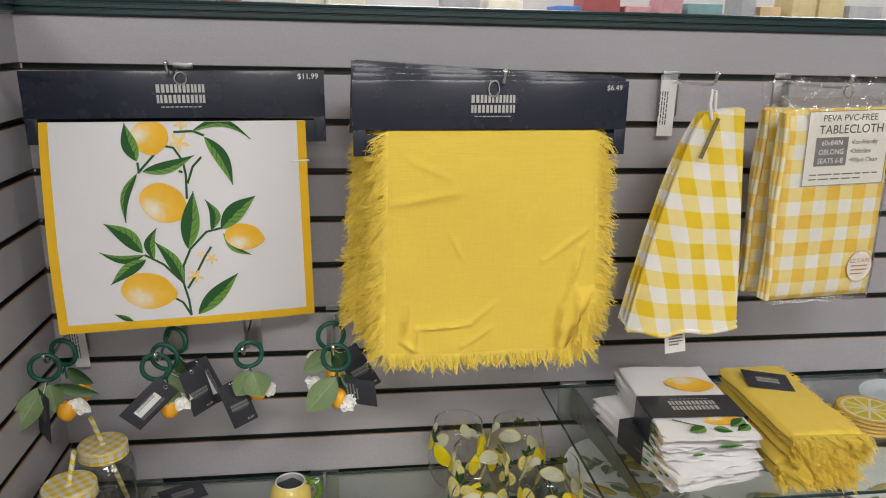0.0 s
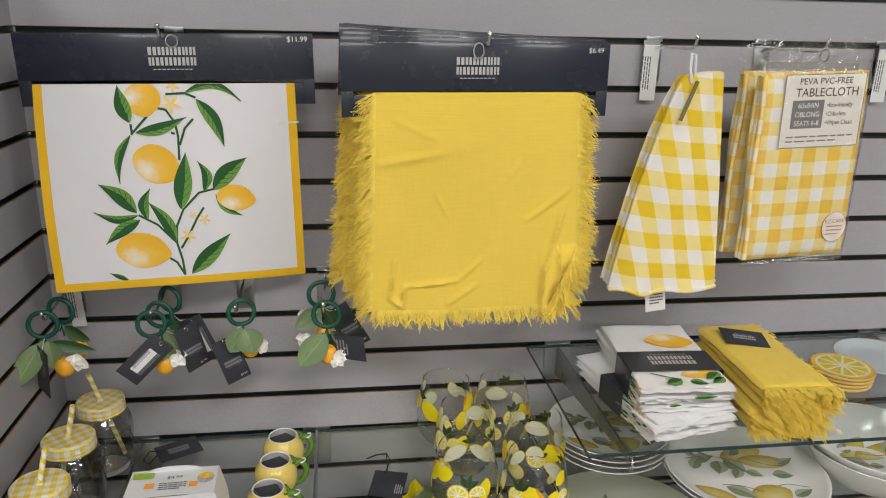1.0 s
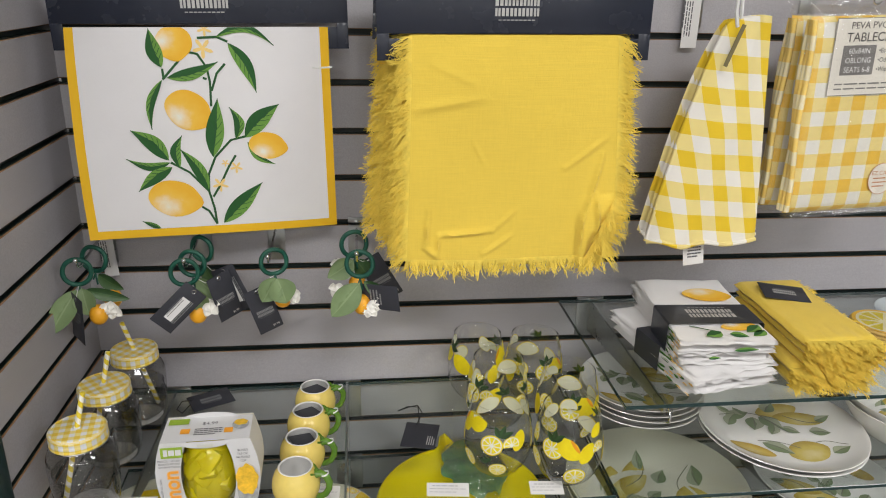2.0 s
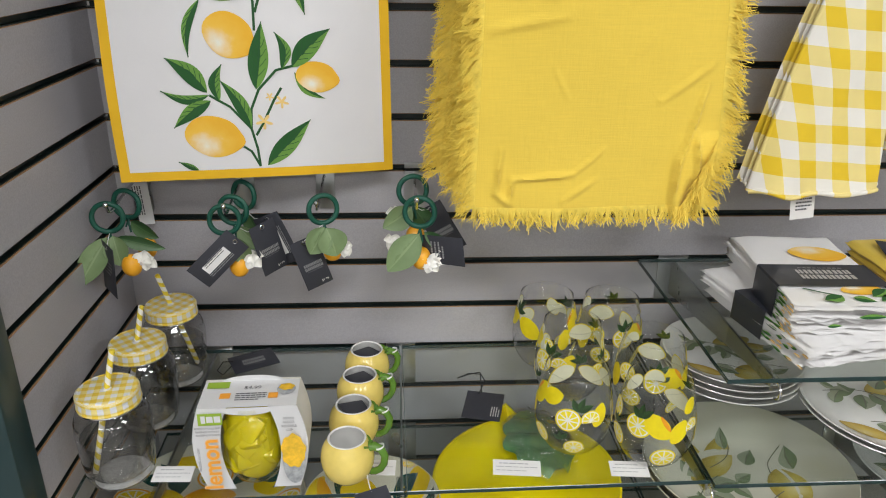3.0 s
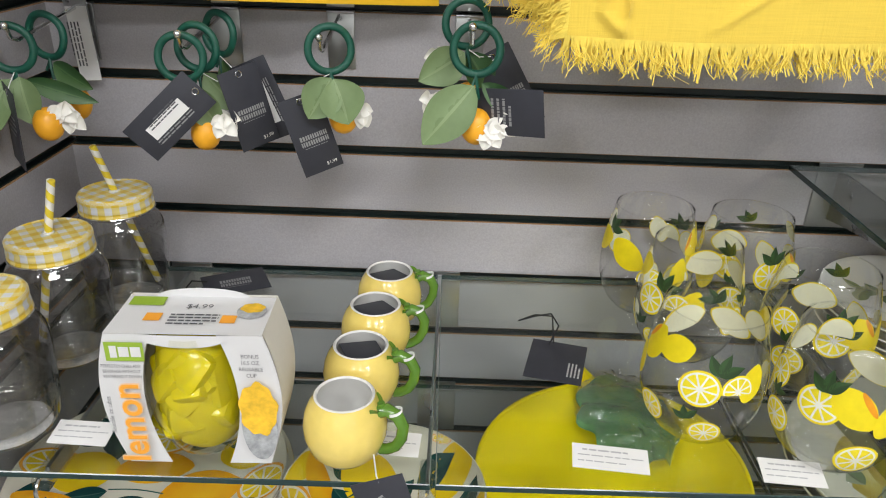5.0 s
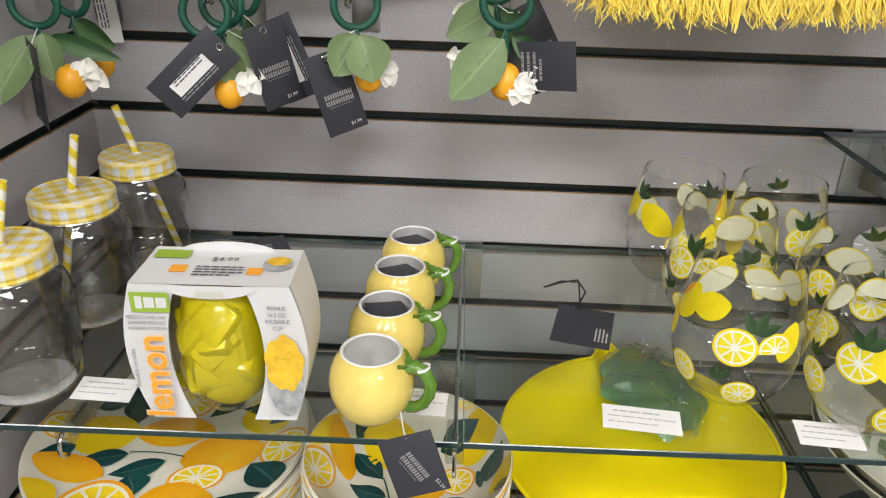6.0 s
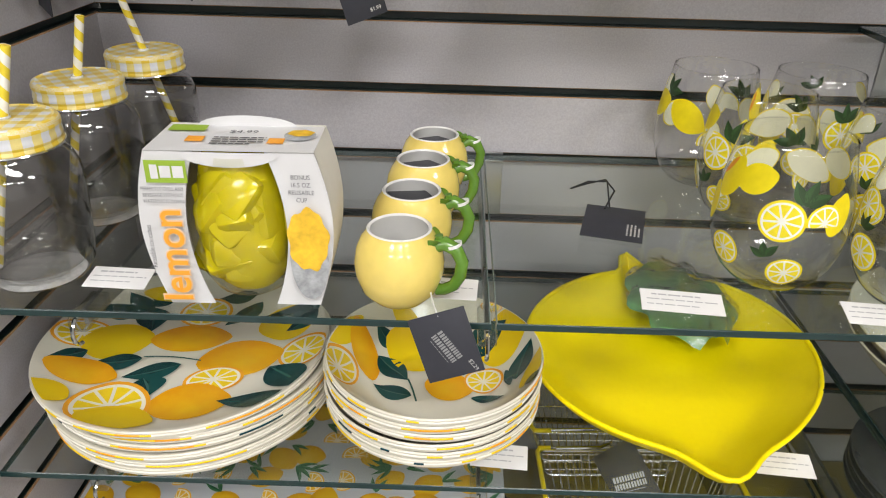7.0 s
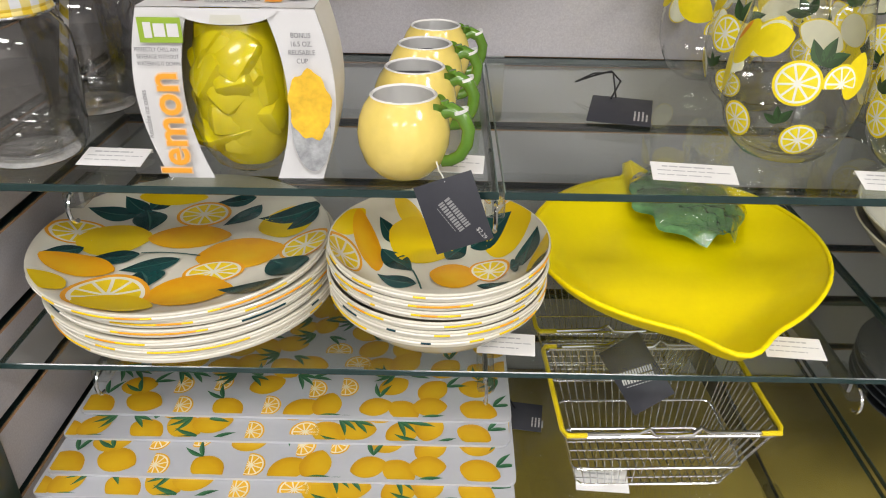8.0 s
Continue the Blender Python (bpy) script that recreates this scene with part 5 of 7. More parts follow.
lemon_mug(0.349, -0.3255, "yellow lemon mug with green handle near shelf edge", -12, "none")
lemon_mug(0.353, -0.2565, "yellow lemon mug with green handle, tag inside", -4, "inside")
lemon_mug(0.358, -0.1865, "yellow lemon mug with green handle, tag inside", 10, "inside")
lemon_mug(0.365, -0.1190, "yellow lemon mug with green handle, tag inside", 14, "inside")
mug_tag = thing("swing_tag", "charcoal swing tag hanging over the glass edge", "swing tag", (0.377, -0.3640, 0.889), (0, 0, 0))
tg = part("tag", Mesh().box((-0.0205, -0.0004, -0.050), (0.0205, 0.0004, 0.0), 0, 0.0002), TAG_CARD, mug_tag)
tg.matrix_basis = pose(0.000, -0.004, -0.008, -10, -20, 0)
brand_bars(tg, pose(0.0, -0.0007, -0.026, 90, 70, 0), 0.024, ink=DIM_INK)
letters("$2.29", 0.0042, MARK_INK, tg, pose(0.014, -0.0007, -0.044, 90, 70, 0), "price")
part("string", Mesh().tube([(-0.006, 0.028, -0.004), (-0.002, 0.010, -0.009), (0.0, -0.002, -0.006), (0.002, -0.0045, -0.010)], 0.0006, 5), WHITE_CORD, mug_tag)

# ---- stemless wine glasses ----
GLASS_PROF = [(0.024, 0.0015), (0.030, 0.004), (0.038, 0.012), (0.0445, 0.024), (0.0485, 0.038), (0.0495, 0.052), (0.0490, 0.066), (0.0470, 0.082), (0.0440, 0.098), (0.0410, 0.112), (0.0398, 0.119)]


def glass_radius(h):
    for (r0, h0), (r1, h1) in zip(GLASS_PROF, GLASS_PROF[1:]):
        if h <= h1:
            return r0 + (r1 - r0) * max(0, h - h0) / (h1 - h0)
    return GLASS_PROF[-1][0]


def on_glass(x, h, lift=0.0003):
    """x is the way round in metres at the belly."""
    a, h = x / 0.049, min(0.115, max(0.004, h))
    r = glass_radius(h) + lift
    return (r * math.cos(a), r * math.sin(a), h)


def wine_glass_data():
    body = Mesh().lathe([(0.0001, 0.0008), (0.018, 0.0010)] + GLASS_PROF + [(0.0392, 0.1195)], 56).data("glass_body", [WINE_GLASS], 50)
    foot = Mesh().lathe([(0.0001, 0.0062), (0.012, 0.0060), (0.022, 0.0066), (0.0285, 0.0095)], 40).data("glass_base", [WINE_GLASS], 50)
    rim = Mesh().tube([(0.0395 * math.cos(a), 0.0395 * math.sin(a), 0.1195) for a in [2 * math.pi * i / 56 for i in range(56)]], 0.0006, 6, closed=True).data("glass_rim", [WINE_GLASS], 50)
    return body, foot, rim


GLASS_BODY, GLASS_FOOT, GLASS_RIM = wine_glass_data()
LEMON_SHAPE = (lambda a: 1 + 0.14 * max(0, math.cos(a)) ** 16 + 0.10 * max(0, -math.cos(a)) ** 12)


def glass_art(motifs):
    """Painted fruit round a glass, yellow outside with a pale backing that shows through the far wall; angles in degrees, heights in metres."""
    m = Mesh()
    for count, (kind, angle, h, r, rot) in enumerate(motifs):
        x = radians(angle) * 0.049
        lift = 0.0003 + 0.00012 * (count % 6)
        fn = (lambda a, b, q=lift: on_glass(a, b, q))
        back = (lambda a, b: on_glass(a, b, -0.0004))
        if kind == "slice":
            m.blob(fn, x, h, r, r * 0.95, rot, 0, 30, 4)
            m.blob(back, x, h, r * 0.92, r * 0.88, rot, 2, 24, 2)
        elif kind == "half":
            m.blob(lambda a, b, q=lift, z=h - r * 0.25: on_glass(a, max(b, z), q), x, h, r, r, 0, 0, 30, 4)
            m.blob(lambda a, b, z=h - r * 0.25: on_glass(a, max(b, z), -0.0004), x, h, r * 0.92, r * 0.92, 0, 2, 24, 2)
        elif kind in ("lemon", "blush"):
            m.blob(fn, x, h, r * 1.18, r * 0.86, rot, 1, 26, 3, LEMON_SHAPE)
            m.blob(back, x, h, r * 1.10, r * 0.80, rot, 2, 24, 2, LEMON_SHAPE)
            if kind == "blush":
                c, q = math.cos(radians(rot)), math.sin(radians(rot))
                m.blob(lambda a, b, k=lift: on_glass(a, b, k + 0.0001), x + r * (0.25 * c - 0.62 * q), h + r * (0.25 * q + 0.62 * c), r * 0.75, r * 0.16, rot - 14, 4, 16, 2)
        else:
            for d in (-52, -4, 46):
                a = radians(rot + d)
                m.leaf(lambda p, q: on_glass(p, q, 0.0012), x, h, x + r * math.cos(a), h + r * math.sin(a), r * 0.46, 3, 0.05, 7)
    return m.data("printed_pattern", [GLASS_SLICE, GLASS_LEMON, GLASS_PALE, GLASS_LEAF, GLASS_BLUSH], 60)


GLASS_BUNCHES = ((("slice", -4, 0.069, 0.0165, 10), ("lemon", 44, 0.074, 0.0125, 70), ("half", 30, 0.070, 0.0135, 0), ("leaf", 12, 0.082, 0.020, 75), ("slice", 8, 0.028, 0.0135, 0), ("leaf", -10, 0.040, 0.013, 110), ("blush", -62, 0.088, 0.0140, 65),
                  ("lemon", -84, 0.062, 0.0130, 80), ("slice", 96, 0.058, 0.0150, 30), ("lemon", 158, 0.082, 0.0155, 20), ("leaf", 176, 0.096, 0.018, 60), ("lemon", 208, 0.078, 0.0165, -30), ("slice", 128, 0.092, 0.0140, 0), ("half", 240, 0.056, 0.0130, 0), ("leaf", 112, 0.076, 0.016, 100), ("lemon", -34, 0.094, 0.0130, 20), ("slice", -50, 0.034, 0.0140, 30)),
                 (("slice", -20, 0.072, 0.0165, 0), ("blush", 8, 0.077, 0.0160, -40), ("leaf", -16, 0.084, 0.019, 95), ("slice", 22, 0.032, 0.0165, -10), ("half", 64, 0.072, 0.0120, 0), ("slice", -58, 0.042, 0.0150, 40), ("leaf", -62, 0.060, 0.012, 80),
                  ("lemon", 62, 0.100, 0.0100, 30), ("lemon", 98, 0.056, 0.0150, 60), ("lemon", 150, 0.066, 0.0165, 10), ("half", 192, 0.088, 0.0150, 0), ("leaf", 182, 0.082, 0.017, 90), ("slice", 226, 0.084, 0.0140, 0), ("lemon", 262, 0.060, 0.0150, 80), ("leaf", 130, 0.092, 0.016, 70), ("slice", -70, 0.076, 0.0140, 10), ("lemon", 40, 0.070, 0.0130, 60)))
GLASS_ART = [glass_art(b) for b in GLASS_BUNCHES]
for i, (x, y, turn) in enumerate(((0.638, -0.065, 20), (0.735, -0.078, -60), (0.658, -0.153, -150), (0.762, -0.197, -80), (0.638, -0.271, -108), (0.736, -0.300, -115))):
    g = thing("wine_glass", "clear stemless wine glass painted with lemons and slices", "wine glass", (x, y, SHELF_A + 0.0002), (0, 0, turn), group="stemless lemon wine glasses")
    part("bowl", GLASS_BODY, None, g)
    part("base", GLASS_FOOT, None, g)
    part("rim", GLASS_RIM, None, g)
    tagged(part("printed_pattern", GLASS_ART[i % 2], None, g, "painted lemons, slices and dark leaves"), kind="stuff")


# ---- price cards and loose tags lying on the glass ----
FAINT_INK = surface("faint_label_ink", (0.42, 0.42, 0.43), 0.7, var=0.1)


def price_card(x, y, z, turn, w=0.048, d=0.024):
    c = thing("price_card", "white printed price card lying on the glass", "price card", (x, y, z), (9, 0, turn), group="price cards on shelves")
    part("card", Mesh().box((-w / 2, -d / 2, 0.0012), (w / 2, d / 2, 0.0017)), PAPER, c, smooth=0)
    text_bars(c, pose(0.002, d * 0.28, 0.0019), 1, w * 0.8, 0.004, seed=int(x * 977), thick=0.42, ink=FAINT_INK)
    text_bars(c, pose(0.0, d * 0.05, 0.0019), 2, w * 0.86, 0.0058, seed=int(x * 577), thick=0.2, ink=FAINT_INK)
    part("fold", Mesh().box((-w / 2, d / 2, -0.0015), (w / 2, d / 2 + 0.0005, 0.0017)), PAPER, c, smooth=0)
    return c


for x, y, z, turn in ((0.134, -0.316, SHELF_A, -2), (0.383, -0.314, SHELF_A, -4), (0.559, -0.322, SHELF_A, -6), (0.700, -0.330, SHELF_A, -5),
                      (0.432, -0.322, SHELF_C, -4), (0.672, -0.318, SHELF_C, -5), (0.528, -0.330, SHELF_D, -3), (1.085, -0.120, SHELF_C, -4)):
    price_card(x, y, z + 0.002, turn, 0.060 if abs(x - 0.559) < 0.01 else 0.048)


def loose_tag(x, y, z, turn, w, d, label, loop, face="brand", lift=4):
    t = thing("swing_tag", label, "swing tag", (x, y, z), (lift, 0, turn))
    part("card", Mesh().box((-w / 2, -d / 2, 0.0004), (w / 2, d / 2, 0.0012), 0, 0.0002), TAG_CARD, t)
    if face == "brand":
        brand_bars(t, pose(0, 0, 0.0014), w * 0.48, ink=DIM_INK)
    else:
        text_bars(t, pose(w * 0.24, -d * 0.18, 0.0014, 0, 0, 90), 4, d * 0.34, 0.0034, ink=MARK_INK, seed=3)
    part("cord", Mesh().tube(loop, 0.0009, 6), CORD, t, "black cord loop")
    return t


loose_tag(0.186, -0.056, SHELF_A + 0.004, 27, 0.070, 0.046, "charcoal swing tag lying flat on the glass", [(-0.030, 0.010, 0.002), (-0.046, 0.004, 0.010), (-0.058, -0.006, 0.004), (-0.052, -0.016, 0.001), (-0.036, -0.004, 0.004)])
loose_tag(0.531, -0.188, SHELF_A + 0.003, -14, 0.054, 0.062, "charcoal swing tag with a black cord loop", [(-0.010, 0.024, 0.002), (-0.004, 0.044, 0.012), (-0.014, 0.058, 0.016), (-0.030, 0.058, 0.010), (-0.046, 0.054, 0.004), (-0.030, 0.056, 0.013), (-0.012, 0.052, 0.017), (-0.006, 0.026, 0.003)], "lines", 3)
loose_tag(0.463, -0.246, SHELF_D + 0.001, -8, 0.036, 0.040, "small charcoal tag lying on the lowest glass", [(-0.010, 0.010, 0.001), (-0.016, 0.020, 0.003), (-0.020, 0.026, 0.001)], "lines", 0)

# ---- plates, bowls and platter on the second glass shelf ----
MELAMINE = surface("cream_melamine", (0.68, 0.645, 0.54), 0.2, var=0.03, coat=0.3)
MEL_LEMON = fruit_print("plate_lemon", (0.76, 0.50, 0.005), (0.80, 0.56, 0.005), (0.80, 0.58, 0.008), 0.25, 0.3, 0.3)
MEL_ORANGE = fruit_print("plate_orange", (0.76, 0.33, 0.006), (0.80, 0.40, 0.008), (0.82, 0.47, 0.012), 0.25, 1.1, 0.3)
MEL_SLICE = slice_print("plate_slice", (0.82, 0.36, 0.02), (0.82, 0.76, 0.60), (0.84, 0.60, 0.015), 10, 0.25, 0.3)
MEL_LEAF = leaf_print("plate_leaf", (0.006, 0.045, 0.045), (0.010, 0.062, 0.058), (0.05, 0.13, 0.11), 0.25, 0.3)
MEL_SET = [MEL_LEMON, MEL_ORANGE, MEL_SLICE, MEL_LEAF]


def dish_prof(r, h, base, lip=0.0016, apron=0.0):
    """Outline of a coupe dish, outside then inside."""
    out = [(0.0001, 0.0), (base, 0.0), (base + 0.004, 0.001)]
    for i in range(1, 9):
        t = i / 8
        if i == 8 and apron:
            out += [(r - 0.0030, h - apron * 0.9), (r - 0.0012, h - apron)]
        out.append((base + 0.004 + (r - base - 0.004) * t, 0.001 + (h - 0.001) * t ** 1.7))
    inn = [(r - lip * 0.4, h + lip * 0.6)]
    for i in range(8, 0, -1):
        t = i / 8
        inn.append((base + 0.003 + (r - lip - base - 0.003) * t, 0.003 + (h - 0.002) * t ** 1.7))
    return out + inn + [(base * 0.8, 0.003), (0.0001, 0.003)]


def dish_height(q, r, h, base):
    t = max(0.0, (q - base - 0.003) / (r - 0.0016 - base - 0.003))
    return 0.003 + (h - 0.002) * t ** 1.7


def dish_art(r, h, base, motifs):
    """Printed fruit and leaves laid into a dish."""
    m = Mesh()

    def surf(lift):
        def fn(x, y):
            q = math.hypot(x, y)
            if q > r - 0.002:
                x, y, q = x * (r - 0.002) / q, y * (r - 0.002) / q, r - 0.002
            return (x, y, dish_height(q, r, h, base) + lift)
        return fn
    for i, (kind, *a) in enumerate(motifs):
        fn = surf(0.0005 + 0.00006 * i)
        if kind == "lemon":
            m.blob(fn, a[0] * r, a[1] * r, a[2] * r, a[3] * r, a[4], 0, 26, 5, LEMON_SHAPE)
        elif kind == "orange":
            m.blob(fn, a[0] * r, a[1] * r, a[2] * r, a[3] * r, a[4], 1, 26, 5, LEMON_SHAPE)
        elif kind == "slice":
            m.blob(fn, a[0] * r, a[1] * r, a[2] * r, a[3] * r, a[4], 2, 26, 5)
        elif kind == "stem":
            m.strip(fn, [((a[0] + (a[2] - a[0]) * t) * r, (a[1] + (a[3] - a[1]) * t + a[4] * math.sin(math.pi * t)) * r) for t in [k / 8 for k in range(9)]], 0.0016, 3)
        else:
            m.leaf(fn, a[0] * r, a[1] * r, a[2] * r, a[3] * r, a[4] * r * 1.65, 3, 0.05, 18)
    return m




def rim_print():
    t = Tree("printed_dish_rim")
    tc = t.nt.nodes.new("ShaderNodeTexCoord").outputs["Object"]
    info = t.nt.nodes.new("ShaderNodeObjectInfo").outputs["Random"]
    s = t.nt.nodes.new("ShaderNodeSeparateXYZ")
    t.nt.links.new(tc, s.inputs[0])
    ang = t.math("ADD", t.math("MULTIPLY", t.math("ARCTAN2", s.outputs[1], s.outputs[0]), 4.0), t.math("MULTIPLY", info, 40.0))
    n = t.nt.nodes.new("ShaderNodeTexNoise")
    n.noise_dimensions = "1D"
    t.put(n.inputs["W"], ang)
    t.put(n.inputs["Scale"], 0.30)
    f = n.outputs["Fac"]
    col = t.mix(t.math("GREATER_THAN", f, 0.52), (0.78, 0.745, 0.66), (0.82, 0.55, 0.012))
    col = t.mix(t.math("GREATER_THAN", f, 0.60), col, (0.82, 0.34, 0.015))
    col = t.mix(t.math("LESS_THAN", f, 0.30), col, (0.008, 0.045, 0.06))
    t.set(Base_Color=col, Roughness=0.25)
    return t.mat


RIM_MIX = rim_print()


def dish(name, x, y, z, r, h, base, label, category, group, mat, motifs=None, set_=None, rim=None, turn=0.0, tilt=(0, 0)):
    d = thing(name, label, category, (x, y, z), (tilt[0], tilt[1], turn), group=group)
    part("body", Mesh().lathe(dish_prof(r, h, base, apron=0.0062 if rim else 0.0), 72), mat, d)
    if rim:
        part("rim_print", Mesh().tube([((r - 0.0007) * math.cos(a), (r - 0.0007) * math.sin(a), h - 0.0026) for a in [2 * math.pi * i / 80 for i in range(80)]], 0.0011, 8, closed=True), rim, d, "printed coloured rim")
    if motifs:
        tagged(part("printed_pattern", dish_art(r, h, base, motifs), set_, d, "painted fruit and leaves", smooth=60), kind="stuff")
    return d


PLATE_ART = [ ("leaf", -0.5, 0.44, -0.85, 0.39, 0.11), ("leaf", -0.43, 0.47, -0.66, 0.62, 0.1), ("leaf", -0.44, 0.52, -0.32, 0.74, 0.1), ("leaf", -0.47, 0.51, -0.34, 0.19, 0.15), ("leaf", 0.32, 0.73, 0.01, 0.66, 0.09), ("leaf", 0.38, 0.63, 0.17, 0.3, 0.1), ("lemon", -0.32, 0.69, 0.23, 0.09, 10), ("slice", -0.8, 0.09, 0.2, 0.15, 25), ("lemon", -0.53, 0.05, 0.23, 0.22, 13), ("orange", -0.02, 0.12, 0.26, 0.17, 7), ("slice", -0.02, 0.47, 0.2, 0.2, 20), ("lemon", 0.64, 0.34, 0.2, 0.21, 29), ("leaf", 0.89, 0.49, 0.4, 0.42, 0.13), ("leaf", 0.86, 0.43, 0.65, 0.24, 0.1), ("slice", 0.84, -0.04, 0.18, 0.2, -10), ("orange", 0.4, -0.1, 0.27, 0.21, 19), ("slice", 0.29, -0.35, 0.2, 0.14, 20), ("leaf", 0.63, -0.19, 0.93, -0.55, 0.17), ("orange", 0.21, -0.61, 0.24, 0.21, 11), ("leaf", 0.86, -0.61, 0.38, -0.58, 0.13), ("stem", -0.27, -0.13, 0.14, -0.15, 0.02), ("leaf", -0.27, -0.15, -0.6, -0.23, 0.11), ("leaf", 0.02, -0.2, -0.33, -0.37, 0.11), ("leaf", -0.18, -0.37, -0.07, -0.55, 0.15), ("leaf", -0.68, -0.09, -0.87, -0.26, 0.09), ("orange", -0.62, -0.33, 0.24, 0.14, -11), ("lemon", -0.7, -0.63, 0.15, 0.13, -19), ("slice", -0.27, -0.69, 0.25, 0.28, 29), ("lemon", -0.17, -0.84, 0.22, 0.17, -4) ]
for i in range(6):
    top = i == 5
    dish("dinner_plate", 0.1475 + 0.0016 * math.sin(i * 2.1) + (0 if top else 0.005), -0.2425 + 0.0015 * math.cos(i * 1.7), SHELF_C + 0.0002 + i * 0.0084, 0.1290 if top else 0.1265, 0.0155, 0.076,
         "cream plate painted with lemons and dark leaves, topmost" if top else "cream plate with a coloured rim in a stack", "plate", "stack of lemon plates", MELAMINE,
         PLATE_ART if top else None, MEL_SET, RIM_MIX, 0 if top else 47 * i)
BOWL_ART = [ ("lemon", -0.87, 0.31, 0.27, 0.07, 63), ("slice", -0.87, -0.17, 0.16, 0.34, -11), ("orange", -0.68, 0.28, 0.26, 0.13, -70), ("leaf", -0.41, 0.49, -0.6, 0.62, 0.11), ("lemon", -0.31, 0.76, 0.15, 0.09, -20), ("lemon", -0.19, 0.49, 0.29, 0.28, -12), ("leaf", -0.56, 0.34, -0.25, 0.07, 0.16), ("leaf", -0.2, -0.16, -0.57, -0.04, 0.13), ("stem", -0.25, 0.09, -0.15, -0.24, 0.02), ("leaf", 0.07, 0.29, 0.27, 0.55, 0.13), ("lemon", 0.65, 0.47, 0.2, 0.24, -2), ("leaf", 0.3, 0.48, 0.69, 0.62, 0.18), ("lemon", 0.91, -0.13, 0.08, 0.25, -29), ("leaf", 0.76, -0.08, 0.91, 0.27, 0.13), ("leaf", 0.81, -0.32, 0.97, -0.33, 0.1), ("orange", 0.14, -0.01, 0.21, 0.21, -11), ("slice", 0.47, 0.08, 0.19, 0.18, -27), ("leaf", 0.66, 0, 0.74, 0.01, 0.15), ("leaf", 0.35, -0.17, 0.65, -0.25, 0.07), ("slice", 0.54, 0.78, 0.12, 0.03, -28) ]
for i in range(6):
    top = i == 5
    dish("bowl", 0.3735 + 0.001 * math.sin(i * 2.7), -0.284 + 0.001 * math.cos(i * 1.9), SHELF_C + 0.0002 + i * 0.0084, 0.0915, 0.043, 0.040,
         "cream bowl painted with lemons and leaves, topmost" if top else "cream bowl with a coloured rim in a stack", "bowl", "stack of lemon bowls", MELAMINE,
         BOWL_ART if top else None, MEL_SET, RIM_MIX, 0 if top else 61 * i)

PLATTER_YELLOW = surface("yellow_platter_glaze", (0.93, 0.74, 0.002), 0.34, var=0.05, scale=8, coat=0.05, spec=0.2)
LEAF_GLAZE = surface("green_leaf_glaze", (0.17, 0.36, 0.15), 0.3, var=0.45, scale=45, coat=0.5, bump=0.5, bscale=60)
platter = thing("lemon_platter", "yellow lemon-shaped serving platter with a green leaf", "platter", (0.606, -0.200, SHELF_C + 0.0005), (0, 0, -26))


def lemon_outline(a):
    """Radius of the platter's rim, with a point at the foot and a stem nub."""
    e = 0.135 * 0.147 / math.hypot(0.147 * math.cos(a), 0.135 * math.sin(a)) - 0.008 * math.cos(a)
    d = math.atan2(math.sin(a + 1.12), math.cos(a + 1.12))
    s = math.atan2(math.sin(a - 2.11), math.cos(a - 2.11))
    return e + 0.025 * math.exp(-(d / 0.16) ** 2) + 0.010 * math.exp(-((d - 0.12) / 0.40) ** 2) + 0.045 * math.exp(-(s / 0.07) ** 2)


def platter_at(share, a, lift=0.0):
    q = lemon_outline(a) * share
    return (q * math.cos(a), q * math.sin(a), 0.004 + 0.031 * max(0, (share - 0.62) / 0.38) ** 1.6 + lift)


m = Mesh()
m.grid(lambda u, v: platter_at(0.0005 + 0.9995 * v, 2 * math.pi * u, 0.003), 120, 14, wrap=True)
m.grid(lambda u, v: platter_at(1.012 - 0.99 * v, 2 * math.pi * u, -0.004 * (1 if v > 0 else -0.4)), 120, 14, wrap=True)
m.tube([platter_at(1.006, 2 * math.pi * i / 120, 0.0022) for i in range(120)], 0.0023, 8, closed=True)
part("dish", m, PLATTER_YELLOW, platter, smooth=60)
leaf = Mesh()
WRAP_FILM = thin_glass("crinkled_wrap", (0.93, 0.94, 0.93), 0.12, 2.5, 1.0, 90.0, 0.08)


def leafy(u, v):
    """Leaf lying over the stem end, tip hanging into the dish."""
    s = 2 * u - 1
    half = 0.053 * math.sin(math.pi * (0.10 + 0.86 * v)) ** 0.6 * (1 + 0.10 * math.sin(19 * v))
    wx, wy = 0.618 + 0.036 * v + s * half, -0.038 - 0.132 * v + 0.35 * s * half
    c, q = math.cos(radians(26)), math.sin(radians(26))
    dx, dy = wx - 0.606, wy + 0.200
    return (dx * c - dy * q, dx * q + dy * c, 0.043 + 0.006 * math.sin(3 * v) - 0.012 * s * s - 0.010 * v + 0.0018 * math.sin(24 * v + 6 * abs(s)))


leaf.grid(leafy, 12, 22)
leaf.grid(lambda u, v: (leafy(u, v)[0], leafy(u, v)[1], leafy(u, v)[2] - 0.003), 12, 22)
lf = part("leaf", leaf, LEAF_GLAZE, platter, "green leaf wrapped in crinkled film", smooth=60)
wrap = Mesh().grid(lambda u, v: (leafy(u, v)[0] * 1.02 + 0.004 * noise.noise(Vector((u * 9, v * 9, 1))), leafy(u, v)[1] * 1.02 - 0.012 * (v > 0.9), leafy(u, v)[2] + 0.004 + 0.005 * noise.noise(Vector((u * 14, v * 14, 2)))), 26, 30)
part("film_wrap", wrap, WRAP_FILM, lf, "clear wrapping film", smooth=60)

